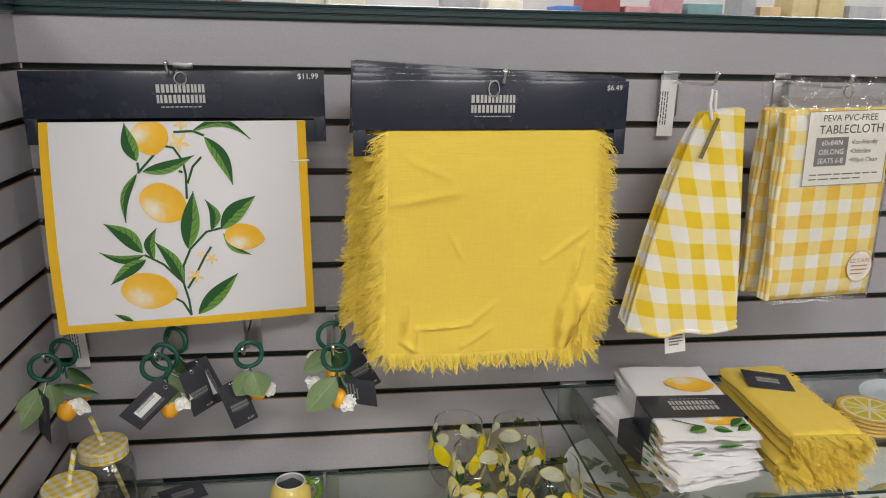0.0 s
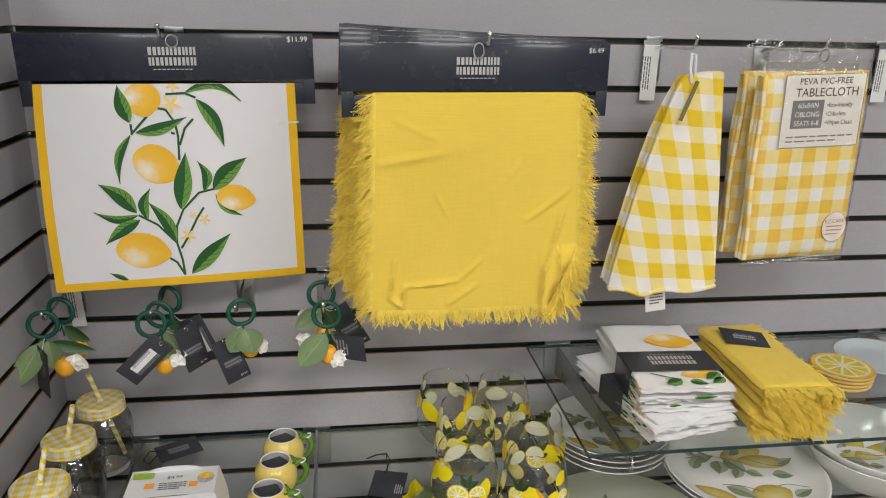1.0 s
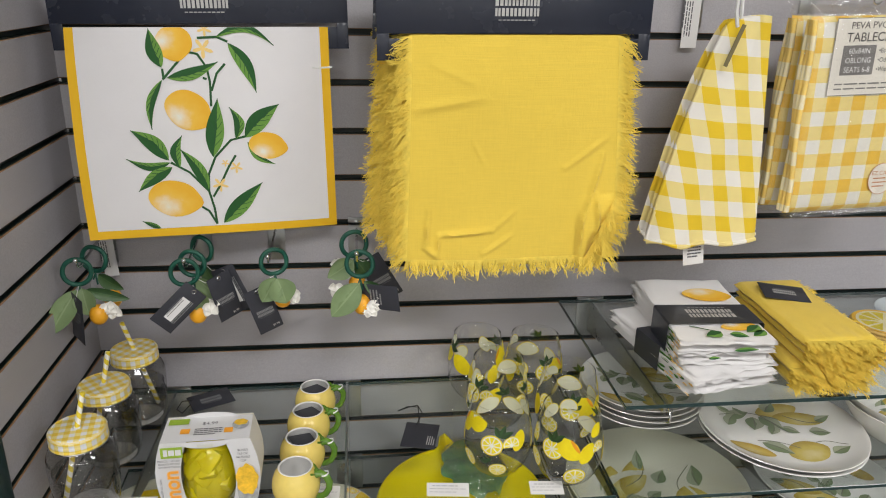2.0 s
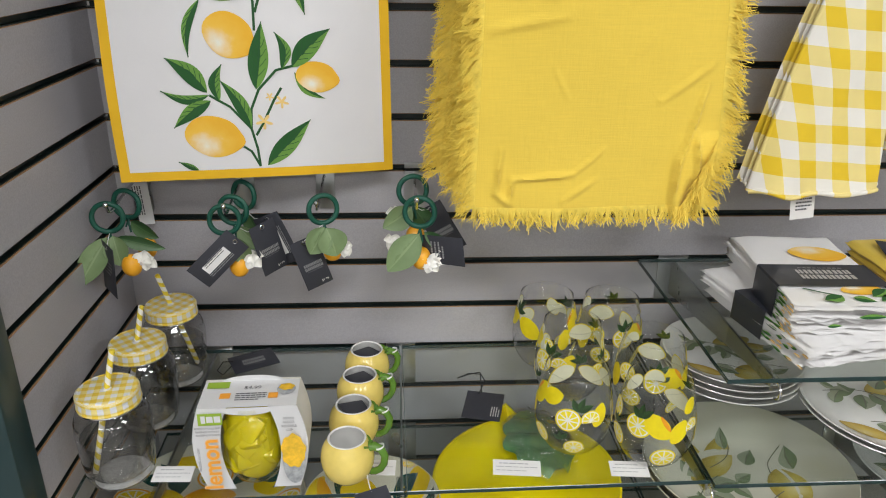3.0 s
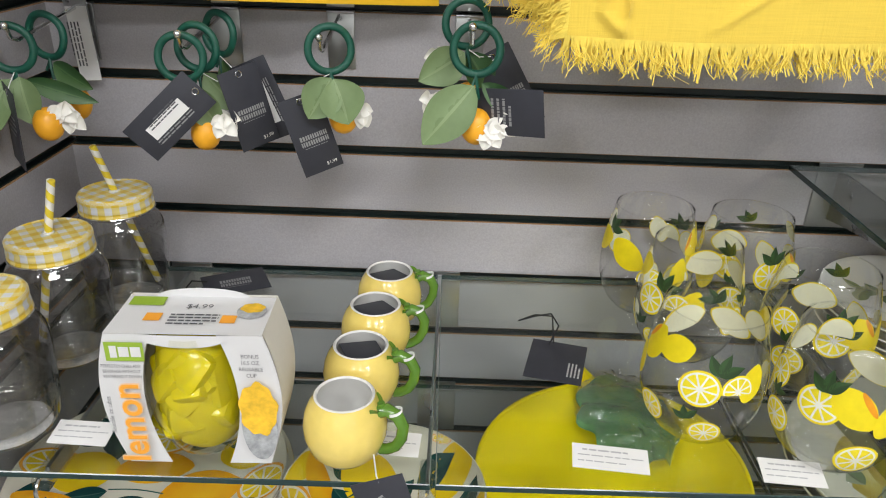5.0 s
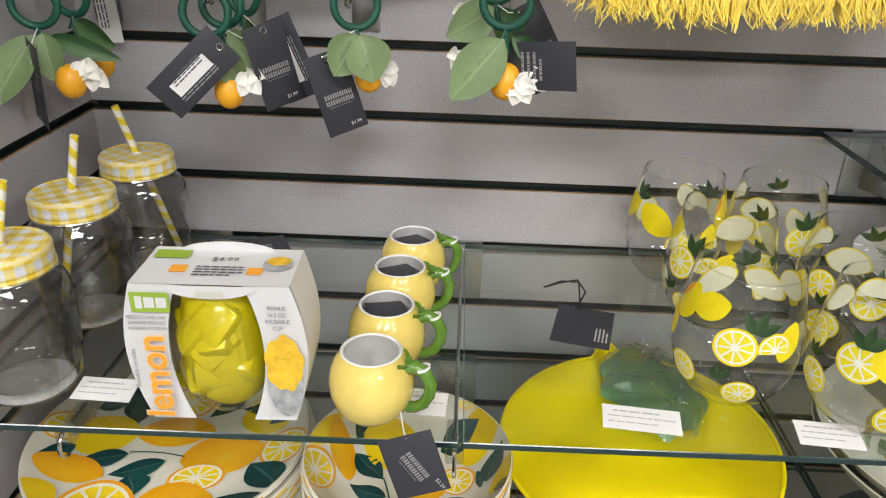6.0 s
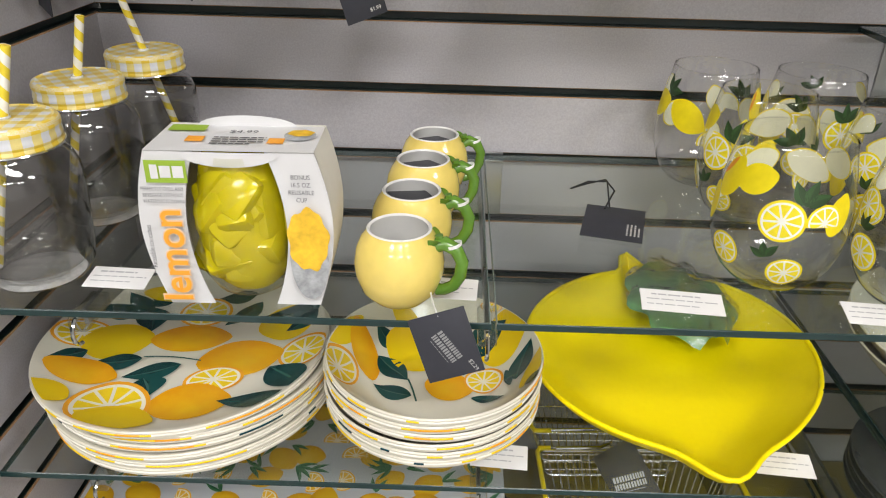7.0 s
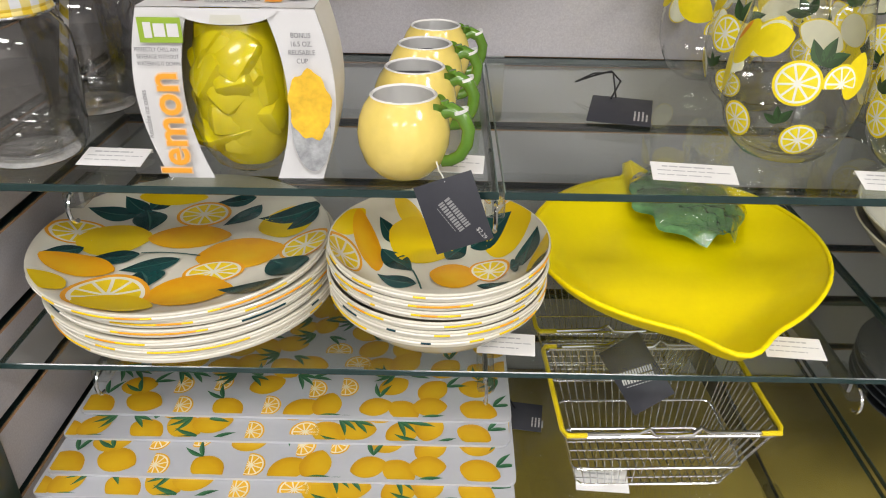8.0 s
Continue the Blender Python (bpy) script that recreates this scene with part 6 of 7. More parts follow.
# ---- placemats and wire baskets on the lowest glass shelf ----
# White boards; the base is greyed to carry the shade under the shelves.
MAT_SHADED_WHITE = surface("shaded_white_placemat", (0.47, 0.48, 0.51), 0.5, var=0.03)
MAT_LEMON = fruit_print("placemat_lemon", (0.56, 0.29, 0.006), (0.64, 0.37, 0.008), (0.68, 0.42, 0.012), 0.5, 0.5)
MAT_SLICE = slice_print("placemat_slice", (0.80, 0.42, 0.015), (0.82, 0.72, 0.50), (0.82, 0.46, 0.02), 10, 0.5)
MAT_LEAF = leaf_print("placemat_leaf", (0.02, 0.11, 0.045), (0.05, 0.17, 0.07), (0.06, 0.16, 0.08), 0.5)


def lemon_mat_art(seed):
    """Loose scatter of lemons, slices and leafy twigs over a board."""
    rnd = random.Random(seed)
    m = Mesh()
    def fruit(x, y, r, rot, lift):
        m.blob(flat(lift), x, y, r * 1.10, r * 0.94, rot, 0, 22, 3, LEMON_SHAPE)

    def spray(x, y, a0, ln, spread, lift=0.0011):
        for d in spread:
            a = radians(a0 + d)
            m.leaf(flat(lift), x, y, x + ln * math.cos(a), y + ln * math.sin(a), 0.0048, 2, 0.06, 7)
    row = 0
    y = -0.128
    while y < 0.132:
        x = -0.200 + (0.030 if row % 2 else 0.0)
        i = row * 3
        while x < 0.205:
            jx, jy = x + rnd.uniform(-0.007, 0.007), y + rnd.uniform(-0.005, 0.005)
            kind = rnd.choice((0, 3, 2, 2, 1, 4))
            rot = rnd.uniform(-50, 50)
            r = rnd.uniform(0.0140, 0.0162)
            if kind in (0, 3):
                fruit(jx, jy, r, rot, 0.0004)
                a0 = rnd.choice((20, 75, 120))
                spray(jx + r * math.cos(radians(a0)), jy + r * math.sin(radians(a0)), a0, 0.023, (-14, 30))
            elif kind == 2:
                fruit(jx - 0.012, jy, r, rot, 0.0004)
                fruit(jx + 0.014, jy + 0.006, r, rot + 40, 0.0007)
                spray(jx + 0.004, jy - 0.012, rnd.choice((-30, 200)), 0.026, (-40, -12, 14, 40))
                spray(jx + 0.020, jy - 0.016, rnd.choice((-30, 10)), 0.022, (-20, 12))
            elif kind == 1:
                m.blob(lambda p, q: (p, max(q, jy - 0.004), 0.0004), jx, jy, 0.0150, 0.0150, 0, 1, 24, 3)
            else:
                m.blob(lambda p, q: (max(p, jx - 0.004), q, 0.0004), jx, jy, 0.0135, 0.0150, 20, 1, 24, 3)
            x += 0.062 if kind == 2 else 0.044
            i += 1
        y += 0.0325
        row += 1
    m.v = [(min(0.213, max(-0.213, p[0])), p[1], p[2]) for p in m.v]
    m.v = [(p[0], min(0.139, max(-0.139, p[1])), p[2]) for p in m.v]
    return m.data("printed_pattern", [MAT_LEMON, MAT_SLICE, MAT_LEAF], 0)


def rounded_rect(w, d, r, t):
    m = Mesh()
    ring = []
    for cx, cy, a0 in ((w / 2 - r, d / 2 - r, 0), (-w / 2 + r, d / 2 - r, 90), (-w / 2 + r, -d / 2 + r, 180), (w / 2 - r, -d / 2 + r, 270)):
        ring += [(cx + r * math.cos(radians(a0 + 18 * i)), cy + r * math.sin(radians(a0 + 18 * i))) for i in range(6)]
    k = len(ring)
    m.add([(x, y, z) for z in (0, t) for x, y in ring], [tuple(range(k - 1, -1, -1)), tuple(range(k, 2 * k))] + [(i, (i + 1) % k, k + (i + 1) % k, k + i) for i in range(k)])
    return m


MAT_BODY = rounded_rect(0.432, 0.285, 0.010, 0.0026).data("board", [MAT_SHADED_WHITE], 0)
MAT_ART = [lemon_mat_art(4), lemon_mat_art(9)]
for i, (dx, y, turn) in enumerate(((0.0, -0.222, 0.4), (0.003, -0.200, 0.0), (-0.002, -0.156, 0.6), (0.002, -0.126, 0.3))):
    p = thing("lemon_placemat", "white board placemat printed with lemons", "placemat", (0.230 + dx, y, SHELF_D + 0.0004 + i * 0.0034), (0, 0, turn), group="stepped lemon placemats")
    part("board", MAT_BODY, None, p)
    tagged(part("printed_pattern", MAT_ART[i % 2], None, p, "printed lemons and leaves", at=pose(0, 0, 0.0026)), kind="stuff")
BASKET_WIRE = surface("chrome_basket_wire", (0.62, 0.63, 0.63), 0.2, 1.0, var=0.08)
GRIP_YELLOW = surface("yellow_grip", (0.72, 0.55, 0.01), 0.35, var=0.06)


def wire_basket(x, y, label, tagged_on):
    b = thing("wire_basket", label, "wire basket", (x, y, SHELF_D + 0.0012), (0, 0, 3), group="small chrome baskets")
    W, D, H = 0.092, 0.060, 0.083
    bw, bd = 0.068, 0.036

    def ring(z, t):
        a, c, r = bw + (W - bw) * t, bd + (D - bd) * t, 0.008
        pts = []
        for cx, cy, a0 in ((a - r, c - r, 0), (-a + r, c - r, 90), (-a + r, -c + r, 180), (a - r, -c + r, 270)):
            pts += [(cx + r * math.cos(radians(a0 + 22.5 * i)), cy + r * math.sin(radians(a0 + 22.5 * i)), z) for i in range(5)]
        return pts
    part("rim", Mesh().tube(ring(H, 1.0), 0.0020, 8, closed=True), BASKET_WIRE, b)
    part("hoop", Mesh().tube(ring(0.001, 0.0), 0.0014, 6, closed=True), BASKET_WIRE, b)
    part("hoop", Mesh().tube(ring(H * 0.36, 0.36), 0.0013, 6, closed=True), BASKET_WIRE, b)
    for n, (p0, p1, q0, q1) in enumerate((((-bw, -bd), (bw, -bd), (-W, -D), (W, -D)), ((-bw, bd), (bw, bd), (-W, D), (W, D)), ((-bw, -bd), (-bw, bd), (-W, -D), (-W, D)), ((bw, -bd), (bw, bd), (W, -D), (W, D)))):
        cnt = 21 if n < 2 else 14
        m = Mesh()
        for i in range(cnt):
            t = 0.05 + 0.90 * i / (cnt - 1)
            m.tube([(p0[0] + (p1[0] - p0[0]) * t, p0[1] + (p1[1] - p0[1]) * t, 0.001), (q0[0] + (q1[0] - q0[0]) * t, q0[1] + (q1[1] - q0[1]) * t, H)], 0.00062, 5)
        part("side_grille", m, BASKET_WIRE, b)
    m = Mesh()
    for i in range(17):
        t = -bw * 0.9 + 1.8 * bw * i / 16
        m.tube([(t, -bd, 0.001), (t, bd, 0.001)], 0.00075, 5)
    for i in range(6):
        t = -bd * 0.8 + 1.6 * bd * i / 5
        m.tube([(-bw, t, 0.0022), (bw, t, 0.0022)], 0.0009, 5)
    part("floor_grille", m, BASKET_WIRE, b)
    for s in (-1, 1):
        m = Mesh().tube([(s * W * 0.80, -D - 0.001, H + 0.003), (s * (W - 0.002), -D - 0.001, H + 0.003), (s * (W + 0.001), -D + 0.006, H + 0.003), (s * (W + 0.001), D - 0.006, H + 0.003), (s * (W - 0.002), D, H + 0.003), (s * W * 0.86, D, H + 0.003)], 0.0023, 8)
        part("grip", m, GRIP_YELLOW, b, "yellow plastic sleeve")
    for s in (-1, 1):
        y0 = s * D
        path = [(-W * 0.8, y0, H + 0.003), (-0.030, y0, H + 0.004), (-0.022, y0, H + 0.009), (-0.016, y0, H + 0.002), (0.0, y0, H + 0.001), (0.016, y0, H + 0.002), (0.022, y0, H + 0.009), (0.030, y0, H + 0.004), (W * 0.8, y0, H + 0.003)]
        part("handle", Mesh().tube(path, 0.0019, 8), BASKET_WIRE, b, "folded wire handle")
    if tagged_on:
        t = part("swing_tag", Mesh().box((-0.021, -0.0004, -0.064), (0.021, 0.0004, 0.0), 0, 0.0002), TAG_CARD, b, "charcoal swing tag")
        t.matrix_basis = pose(-0.026, 0.040, 0.105, -46, -38, 0)
        brand_bars(t, pose(0, -0.0007, -0.034, 90, 12, 0), 0.030)
    return b


wire_basket(0.571, -0.296, "small chrome wire basket with yellow grips and a tag", True)
wire_basket(0.562, -0.150, "small chrome wire basket with yellow grips, set behind", False)

# ---- folded napkins and coasters on the raised glass shelf ----
NAPKIN_PRINT = surface("white_napkin_cotton", (0.77, 0.755, 0.745), 0.85, var=0.04, fine=500, bump=0.3, bscale=900, sheen=0.1)
BAND = surface("charcoal_paper_band", (0.030, 0.033, 0.042), 0.35, var=0.12, coat=0.2)


def folded(w, d, t, seed, sag=0.003):
    """A folded cloth with full rounded folds and a wavy edge, lying flat."""
    m = Mesh()

    def skin(s):
        def fn(u, v):
            a, b = 2 * u - 1, 2 * v - 1
            e = (max(0, 1 - abs(a) ** 12) * max(0, 1 - abs(b) ** 18)) ** 0.5
            x = a * w / 2 * (1 + 0.030 * noise.noise(Vector((b * 2.2, seed, 1.0))))
            y = b * d / 2 * (1 + 0.022 * noise.noise(Vector((a * 2.5, seed, 5.0))))
            lift = sag * 0.8 * noise.noise(Vector((x * 22, y * 16, seed * 1.3))) + sag * 1.6 * noise.noise(Vector((a * 3.2, seed * 1.7, 2.0))) * max(0.0, -b) ** 3
            return (x, y, t * 0.5 + s * t * 0.5 * e + lift)
        return fn
    m.grid(skin(1), 24, 34)
    m.grid(skin(-1), 24, 34)
    return m


def napkin_bundle(x, y, z, turn, layers, t, label, band, tilt=(0, 0), motif=True, band_y=-0.068):
    n = thing("napkin_bundle", label, "napkins", (x, y, z), (tilt[0], tilt[1], turn), group="banded white napkins")
    rnd = random.Random(int(layers * 7 + x * 100))
    w, d = 0.136, 0.234
    for i in range(layers):
        cloth = folded(w, d - 0.004 * (layers - i), t * 0.62, i + layers)
        inner = folded(w * 0.99, d - 0.004 * (layers - i) - rnd.uniform(-0.006, 0.012), t * 0.62, i + layers + 40)
        cloth.add([(x, y, z + t * 0.5) for x, y, z in inner.v], inner.f)
        ob = part("napkin", cloth, NAPKIN_PRINT, n, smooth=70)
        ob.matrix_basis = pose(rnd.uniform(-0.004, 0.004), rnd.uniform(-0.010, 0.006), i * t, rnd.uniform(-0.5, 0.5), rnd.uniform(-0.6, 0.6), rnd.uniform(-2.4, 2.4))
    top = layers * t + 0.0008
    if motif:
        m = Mesh()
        f = flat(top + 0.0016)
        m.blob(f, 0.026, 0.036, 0.034, 0.025, -8, 0, 24, 3, LEMON_SHAPE)
        m.blob(flat(top + 0.0018), 0.028, -0.074, 0.024, 0.014, 10, 0, 24, 3, LEMON_SHAPE)
        for a, b, c, e, wd in ((-0.004, -0.092, -0.030, -0.104, 0.020), (0.006, -0.098, 0.030, -0.107, 0.018), (0.058, -0.072, 0.032, -0.094, 0.020), (0.060, -0.088, 0.036, -0.106, 0.016)):
            m.leaf(flat(top + 0.0022), a, b, c, e, wd, 1, 0.06, 7)
        m.strip(flat(top + 0.0019), [(-0.042, -0.072), (-0.022, -0.084), (-0.004, -0.092)], 0.003, 2)
        for x0, x1, z0, wd in ((0.004, 0.040, top - 0.012, 0.007), (-0.030, -0.012, top - 0.024, 0.005)):
            m.leaf(lambda p, q: (p, -d / 2 - 0.004, q), x0, z0, x1, z0 + 0.001, wd, 1, 0.03, 7)
        tagged(part("printed_pattern", m, [LEMON_PRINT, LEAF_PRINT, STEM_PRINT], n, "printed lemons and leaves", smooth=0), kind="stuff")
    side = Mesh()
    for i in range(layers):
        for k in range(2):
            yy = rnd.uniform(-0.100, band_y - 0.006)
            zz = i * t + t * 0.5
            side.leaf(lambda p, q: (-w / 2 - 0.0012, p, q), yy, zz, yy + rnd.uniform(0.012, 0.03), zz + rnd.uniform(-0.002, 0.002), t * 0.7, 0, 0.0, 5)
            side.leaf(lambda p, q: (-w / 2 - 0.0014, p, q), yy - 0.02, zz, yy - 0.008, zz, t * 0.6, 1, 0.0, 5)
    tagged(part("edge_print", side, [LEAF_PRINT, LEMON_PRINT], n, "printed fold edges", smooth=0), kind="stuff")
    if band:
        b = Mesh()
        hw = w / 2 + 0.0022

        def wrap_band(u, v):
            y0 = band_y + 0.064 * v
            p = u * (2 * hw + 2 * (top + 0.004))
            if p < top + 0.004:
                return (-hw, y0, p - 0.001)
            p -= top + 0.004
            if p < 2 * hw:
                return (-hw + p, y0, top + 0.0032)
            return (hw, y0, top + 0.0032 - (p - 2 * hw))
        b.grid(wrap_band, 60, 4)
        bo = part("paper_band", b, BAND, n, "charcoal paper band", smooth=30)
        brand_bars(bo, pose(0.004, band_y + 0.034, top + 0.0036, 0, 0, 180), 0.068)
    return n


napkin_bundle(0.932, -0.226, SHELF_B + 0.0005, 10.7, 6, 0.0058, "lower white printed napkins with a charcoal band", True, motif=False, band_y=-0.032)
napkin_bundle(0.947, -0.214, SHELF_B + 0.0365, -3, 7, 0.0056, "white napkins printed with lemons in a charcoal band", True)


def yellow_napkins(x, y, z, turn, layers, t, label, tilt=(0, 0), tag=False):
    n = thing("fringed_napkin_stack", label, "napkins", (x, y, z), (tilt[0], tilt[1], turn), group="yellow fringed napkins")
    rnd = random.Random(layers + int(x * 50))
    w, d = 0.108, 0.222
    for i in range(layers):
        ob = part("napkin", folded(w, d, t * 1.15, 20 + i), YELLOW_CLOTH, n, smooth=70)
        ob.matrix_basis = pose(rnd.uniform(-0.003, 0.003), rnd.uniform(-0.004, 0.004), i * t, 0, 0, rnd.uniform(-1.2, 1.2))
    f = Mesh()
    for i in range(layers):
        zz = i * t + t * 0.6
        for j in range(3):
            fringe(f, lambda s: (-w / 2 + w * s, -d / 2 + 0.003, zz + (j - 1) * t * 0.3), lambda s: (0.05, -0.95, 0.15), 210, 0.024, rnd, 0.22, 0.0007)
        fringe(f, lambda s: (w / 2 - 0.003, -d / 2 + d * s, zz), lambda s: (0.9, -0.25, 0.05), 210, 0.015, rnd, 0.3, 0.0006)
    fr = part("fringe", f, YELLOW_THREAD, n, "frayed yellow fringe", smooth=0)
    tagged(fr, kind="stuff")
    if tag:
        t2 = part("swing_tag", Mesh().box((-0.035, -0.026, 0), (0.035, 0.026, 0.0008), 0, 0.0002), TAG_CARD, n, "charcoal swing tag")
        t2.matrix_basis = pose(-0.006, 0.042, layers * t + 0.0056, 4, 4, -12)
        brand_bars(t2, pose(0, 0, 0.0011, 0, 0, 180), 0.034)
    return n


yellow_napkins(1.098, -0.226, SHELF_B + 0.0005, -5, 2, 0.0158, "lower yellow fringed cotton napkins")
yellow_napkins(1.108, -0.222, SHELF_B + 0.0325, -2, 3, 0.0134, "yellow fringed cotton napkins with a charcoal tag", tag=True)
COASTER_SLICE = slice_print("coaster_slice", (0.80, 0.48, 0.02), (0.78, 0.72, 0.50), (0.70, 0.56, 0.010), 10, 0.8)


def beaded(mat):
    """Rows of small beads as relief on a print."""
    nt = mat.node_tree
    cell = nt.nodes.new("ShaderNodeTexVoronoi")
    cell.inputs["Scale"].default_value = 430.0
    nt.links.new(nt.nodes.new("ShaderNodeTexCoord").outputs["Object"], cell.inputs["Vector"])
    relief = nt.nodes.new("ShaderNodeBump")
    relief.invert = True
    relief.inputs["Strength"].default_value, relief.inputs["Distance"].default_value = 1.0, 0.0016
    nt.links.new(cell.outputs["Distance"], relief.inputs["Height"])
    nt.links.new(relief.outputs[0], nt.nodes["Principled BSDF"].inputs["Normal"])
    nt.nodes["Principled BSDF"].inputs["Roughness"].default_value = 0.35
    return mat


beaded(COASTER_SLICE)
COASTER_EDGE = surface("jute_coaster_edge", (0.55, 0.36, 0.10), 0.9, var=0.3, fine=300, bump=0.6, bscale=300)


def coaster(x, y, z, turn):
    c = thing("coaster", "round beaded lemon slice coaster", "coaster", (x, y, z), (0, 0, turn), group="lemon slice coasters")
    part("disc", Mesh().lathe([(0.0001, 0), (0.048, 0), (0.050, 0.003), (0.048, 0.006), (0.0001, 0.0062)], 40), COASTER_EDGE, c)
    part("beading", Mesh().blob(flat(0.0066), 0, 0, 0.047, 0.047, n=36, rings=4), COASTER_SLICE, c, "beaded citrus slice", smooth=0)
    return c


for i in range(4):
    coaster(1.278 + 0.001 * (i % 2), -0.188 - 0.001 * i, SHELF_B + 0.0005 + i * 0.0066, 30 * i)
for i in range(2):
    coaster(1.395, -0.265, SHELF_B + 0.0005 + i * 0.0066, 40 * i)
FROST_PLATE = surface("pale_blue_plate", (0.46, 0.51, 0.52), 0.2, var=0.04, coat=0.3)
dish("side_plate", 1.392, -0.140, SHELF_B + 0.0005, 0.075, 0.012, 0.045, "pale blue-grey plate lying behind the coasters", "plate", "", FROST_PLATE)

# ---- white painted tableware under the raised shelf ----
CREAMWARE = surface("white_creamware", (0.76, 0.75, 0.72), 0.16, var=0.03, coat=0.4)
WARE_LEMON = fruit_print("ware_lemon", (0.40, 0.30, 0.06), (0.56, 0.44, 0.10), (0.68, 0.60, 0.30), 0.2, 0.8, 0.3)
WARE_BLUSH = fruit_print("ware_ochre", (0.42, 0.28, 0.05), (0.55, 0.40, 0.08), (0.62, 0.50, 0.2), 0.2, 0.8, 0.3)
WARE_SLICE = slice_print("ware_slice", (0.6, 0.45, 0.1), (0.75, 0.72, 0.6), (0.62, 0.5, 0.1), 9, 0.2)
WARE_LEAF = leaf_print("ware_leaf", (0.19, 0.24, 0.13), (0.34, 0.37, 0.26), (0.16, 0.14, 0.12), 0.2, 0.3)
WARE_SET = [WARE_LEMON, WARE_BLUSH, WARE_SLICE, WARE_LEAF]
WARE_ART = [("lemon", 0.18, 0.42, 0.28, 0.16, 12), ("lemon", 0.38, 0.22, 0.30, 0.15, -10), ("leaf", -0.55, 0.32, -0.20, 0.42, 0.12), ("leaf", -0.20, 0.30, -0.32, 0.02, 0.14), ("leaf", -0.12, 0.30, 0.06, 0.02, 0.15), ("leaf", 0.02, 0.40, 0.22, 0.60, 0.12),
            ("lemon", 0.12, -0.46, 0.26, 0.20, 15), ("leaf", -0.36, -0.24, -0.08, -0.50, 0.13), ("orange", -0.55, -0.36, 0.24, 0.11, -35), ("leaf", 0.36, -0.06, 0.62, -0.12, 0.11), ("leaf", -0.60, 0.16, -0.40, 0.40, 0.10), ("leaf", 0.40, -0.52, 0.66, -0.44, 0.10)]
WARE_ART += [("stem", -0.62, 0.38, 0.10, 0.22, 0.10), ("stem", -0.10, 0.32, 0.02, 0.02, 0.03), ("stem", 0.20, 0.30, 0.62, 0.10, -0.06), ("stem", -0.40, -0.20, 0.05, -0.40, 0.05), ("stem", 0.30, -0.30, 0.66, -0.40, 0.06),
             ("leaf", -0.44, 0.44, -0.60, 0.56, 0.07), ("leaf", -0.30, 0.34, -0.36, 0.54, 0.07), ("leaf", -0.02, 0.10, -0.16, -0.10, 0.09), ("leaf", 0.56, 0.14, 0.78, 0.20, 0.08), ("leaf", 0.04, 0.04, 0.22, -0.10, 0.09)]
for i in range(4):
    dish("side_plate", 0.916 + 0.002 * math.sin(i * 2), -0.118, SHELF_A + 0.0003 + i * 0.0105, 0.103, 0.016, 0.062, "white plate painted with lemon branches, in a stack", "plate", "stack of white lemon plates", CREAMWARE, WARE_ART if i == 3 else None, WARE_SET, None, 0 if i == 3 else 30 * i)
for i in range(2):
    dish("dinner_plate", 1.108, -0.232, SHELF_A + 0.0003 + i * 0.0080, 0.128, 0.017, 0.078, "large white plate painted with lemon branches", "plate", "large white lemon plates", CREAMWARE, WARE_ART if i == 1 else None, WARE_SET, None, 0)
for i in range(2):
    dish("serving_bowl", 1.325, -0.245, SHELF_A + 0.0003 + i * 0.012, 0.112, 0.062, 0.055, "deep white bowl painted with lemons", "bowl", "white lemon bowls", CREAMWARE, WARE_ART if i == 1 else None, WARE_SET, None, 20)
dish("dinner_plate", 1.262, -0.160, SHELF_C + 0.0003, 0.120, 0.018, 0.075, "white leaf-painted plate on the lower glass", "plate", "lower white plates", CREAMWARE, WARE_ART, WARE_SET, None, 160)
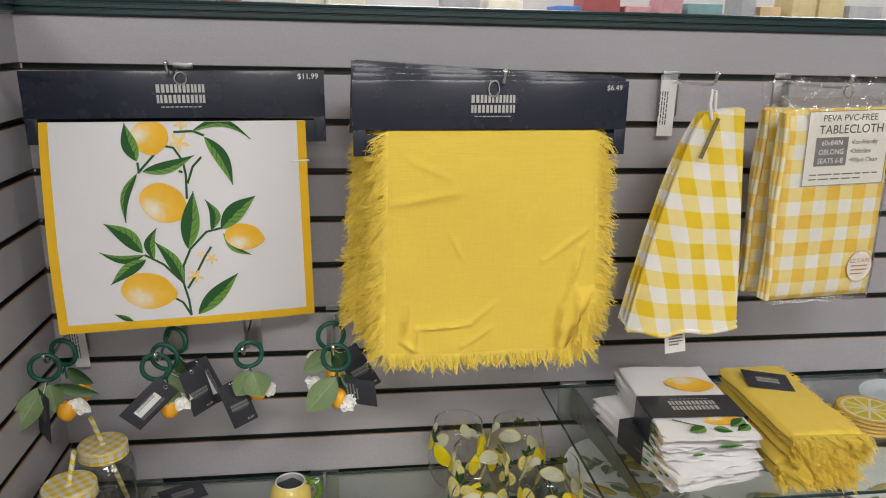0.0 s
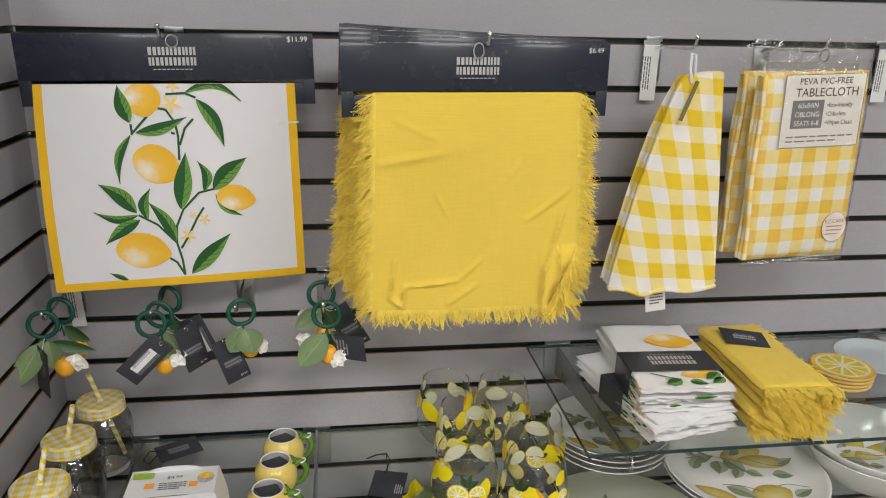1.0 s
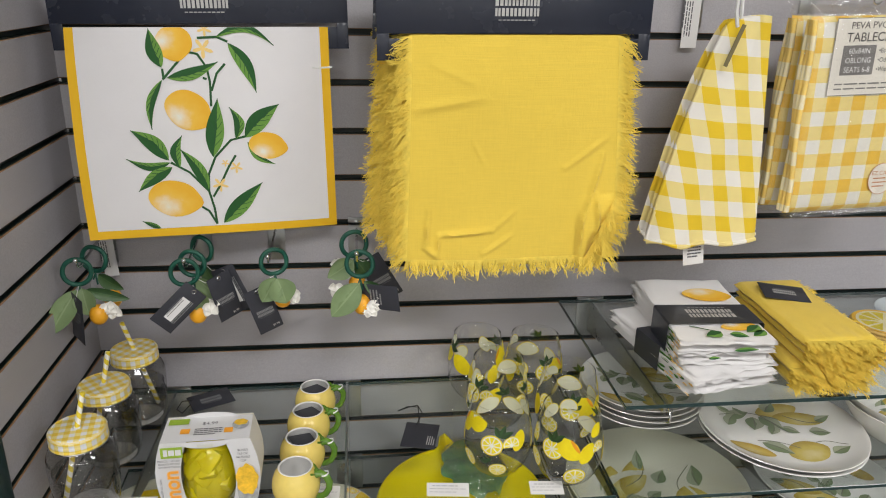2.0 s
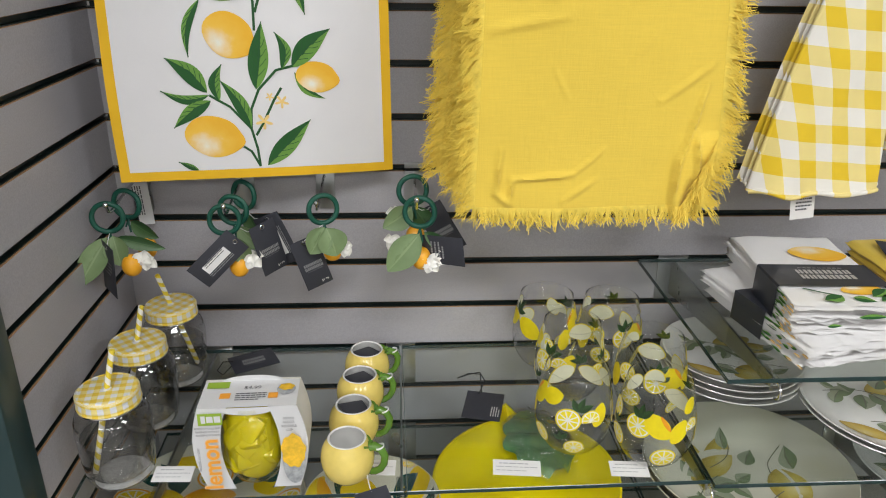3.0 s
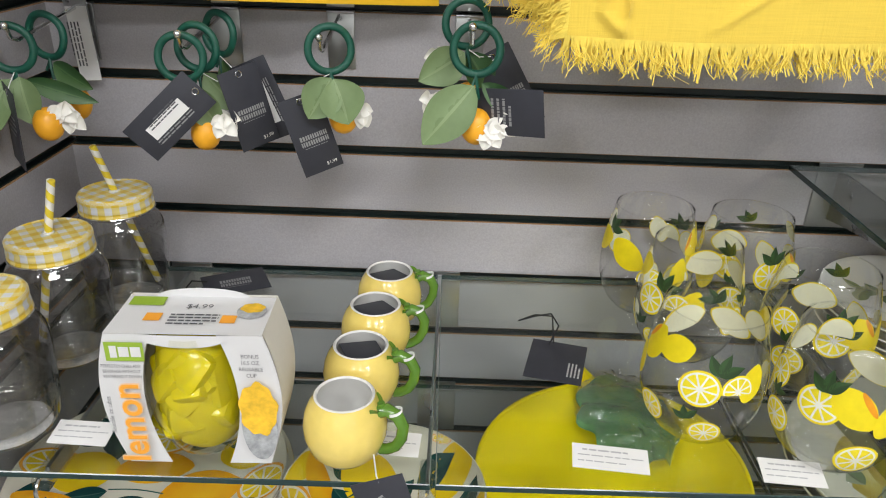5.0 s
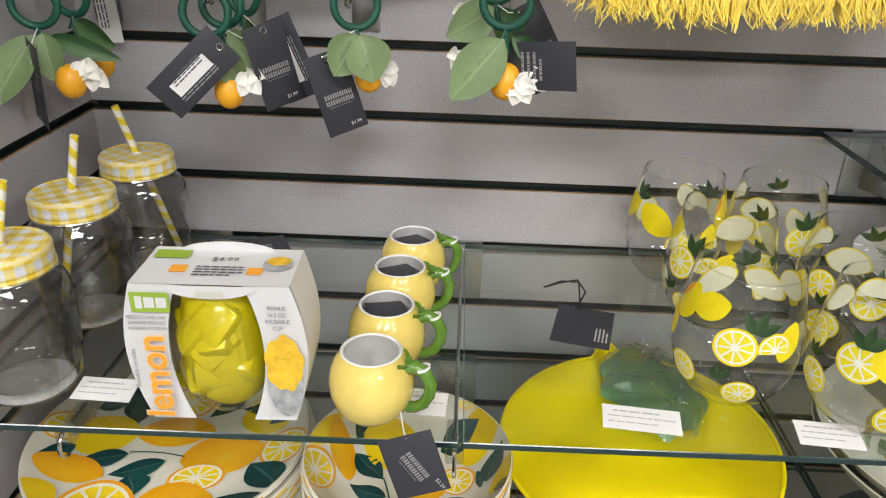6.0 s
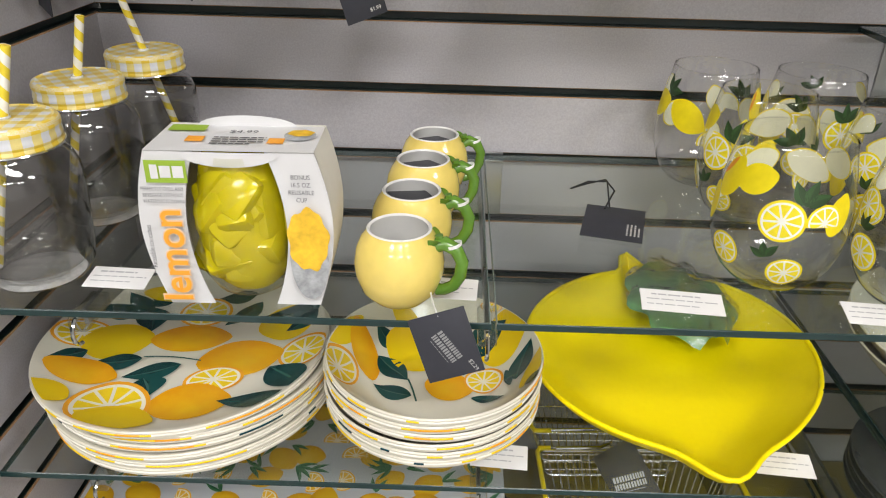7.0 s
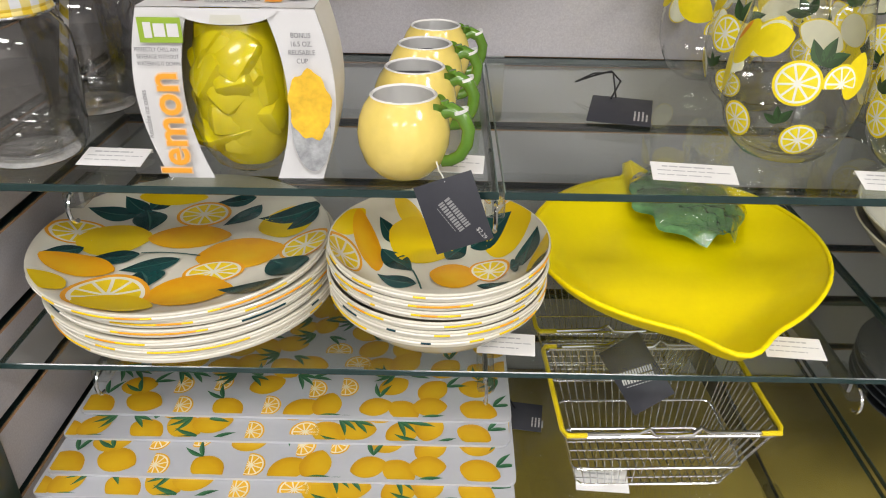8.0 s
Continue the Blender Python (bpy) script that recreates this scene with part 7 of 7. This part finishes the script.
for i in range(2):
    dish("serving_bowl", 0.926, -0.204, SHELF_C + 0.0003 + i * 0.013, 0.150, 0.052, 0.080, "wide cream bowl painted with lemon leaves on the lower glass", "bowl", "wide cream bowls", MELAMINE, WARE_ART if i == 1 else None, WARE_SET, None, 70)
DARKWARE = surface("charcoal_stoneware", (0.045, 0.05, 0.055), 0.3, var=0.2, coat=0.2)
for i in range(4):
    dish("stoneware_plate", 0.925, -0.215, SHELF_D + 0.0003 + i * 0.010, 0.112, 0.020, 0.062, "charcoal stoneware plate in a stack on the lowest glass", "plate", "stack of charcoal plates", DARKWARE)

# ---- the store beyond the slat wall ----
def far_block(x, y, z, w, d, h, color, name, label):
    return solo(name, Mesh().box((-w / 2, -d / 2, 0), (w / 2, d / 2, h), 0, 0.006), color, label, name.replace("_", " "), (x, y, z), group="goods on the far shelves")


FAR_PANEL = surface("far_grey_panel", (0.42, 0.41, 0.40), 0.7, var=0.1)
FAR_COLORS = [surface("far_goods_" + nm, c, 0.6, var=0.25, scale=30) for nm, c in (("cream", (0.62, 0.58, 0.48)), ("red", (0.30, 0.07, 0.07)), ("teal", (0.14, 0.26, 0.26)), ("blue", (0.05, 0.16, 0.45)), ("pink", (0.42, 0.22, 0.24)), ("grey", (0.30, 0.30, 0.31)), ("tan", (0.48, 0.34, 0.18)), ("white", (0.72, 0.72, 0.72)), ("straw", (0.46, 0.38, 0.20)))]
solo("far_gondola", Mesh().box((-1.0, 2.9, 0.0), (6.0, 3.1, 1.95), 0, 0.01).box((-1.0, 2.45, 1.28), (6.0, 2.9, 1.31), 0, 0.004), FAR_PANEL, "grey store gondola beyond the slat wall", "store gondola")
rnd = random.Random(21)
x = -0.6
while x < 5.6:
    w = rnd.uniform(0.06, 0.24)
    c = rnd.choice(FAR_COLORS[:6]) if x < 2.4 else rnd.choice(FAR_COLORS[5:])
    far_block(x + w / 2, 2.66 + rnd.uniform(-0.05, 0.05), 1.31, w * 0.9, 0.18, rnd.uniform(0.32, 0.58), c, "goods_box", "boxed store goods standing on a far shelf")
    x += w + rnd.uniform(0.0, 0.03)
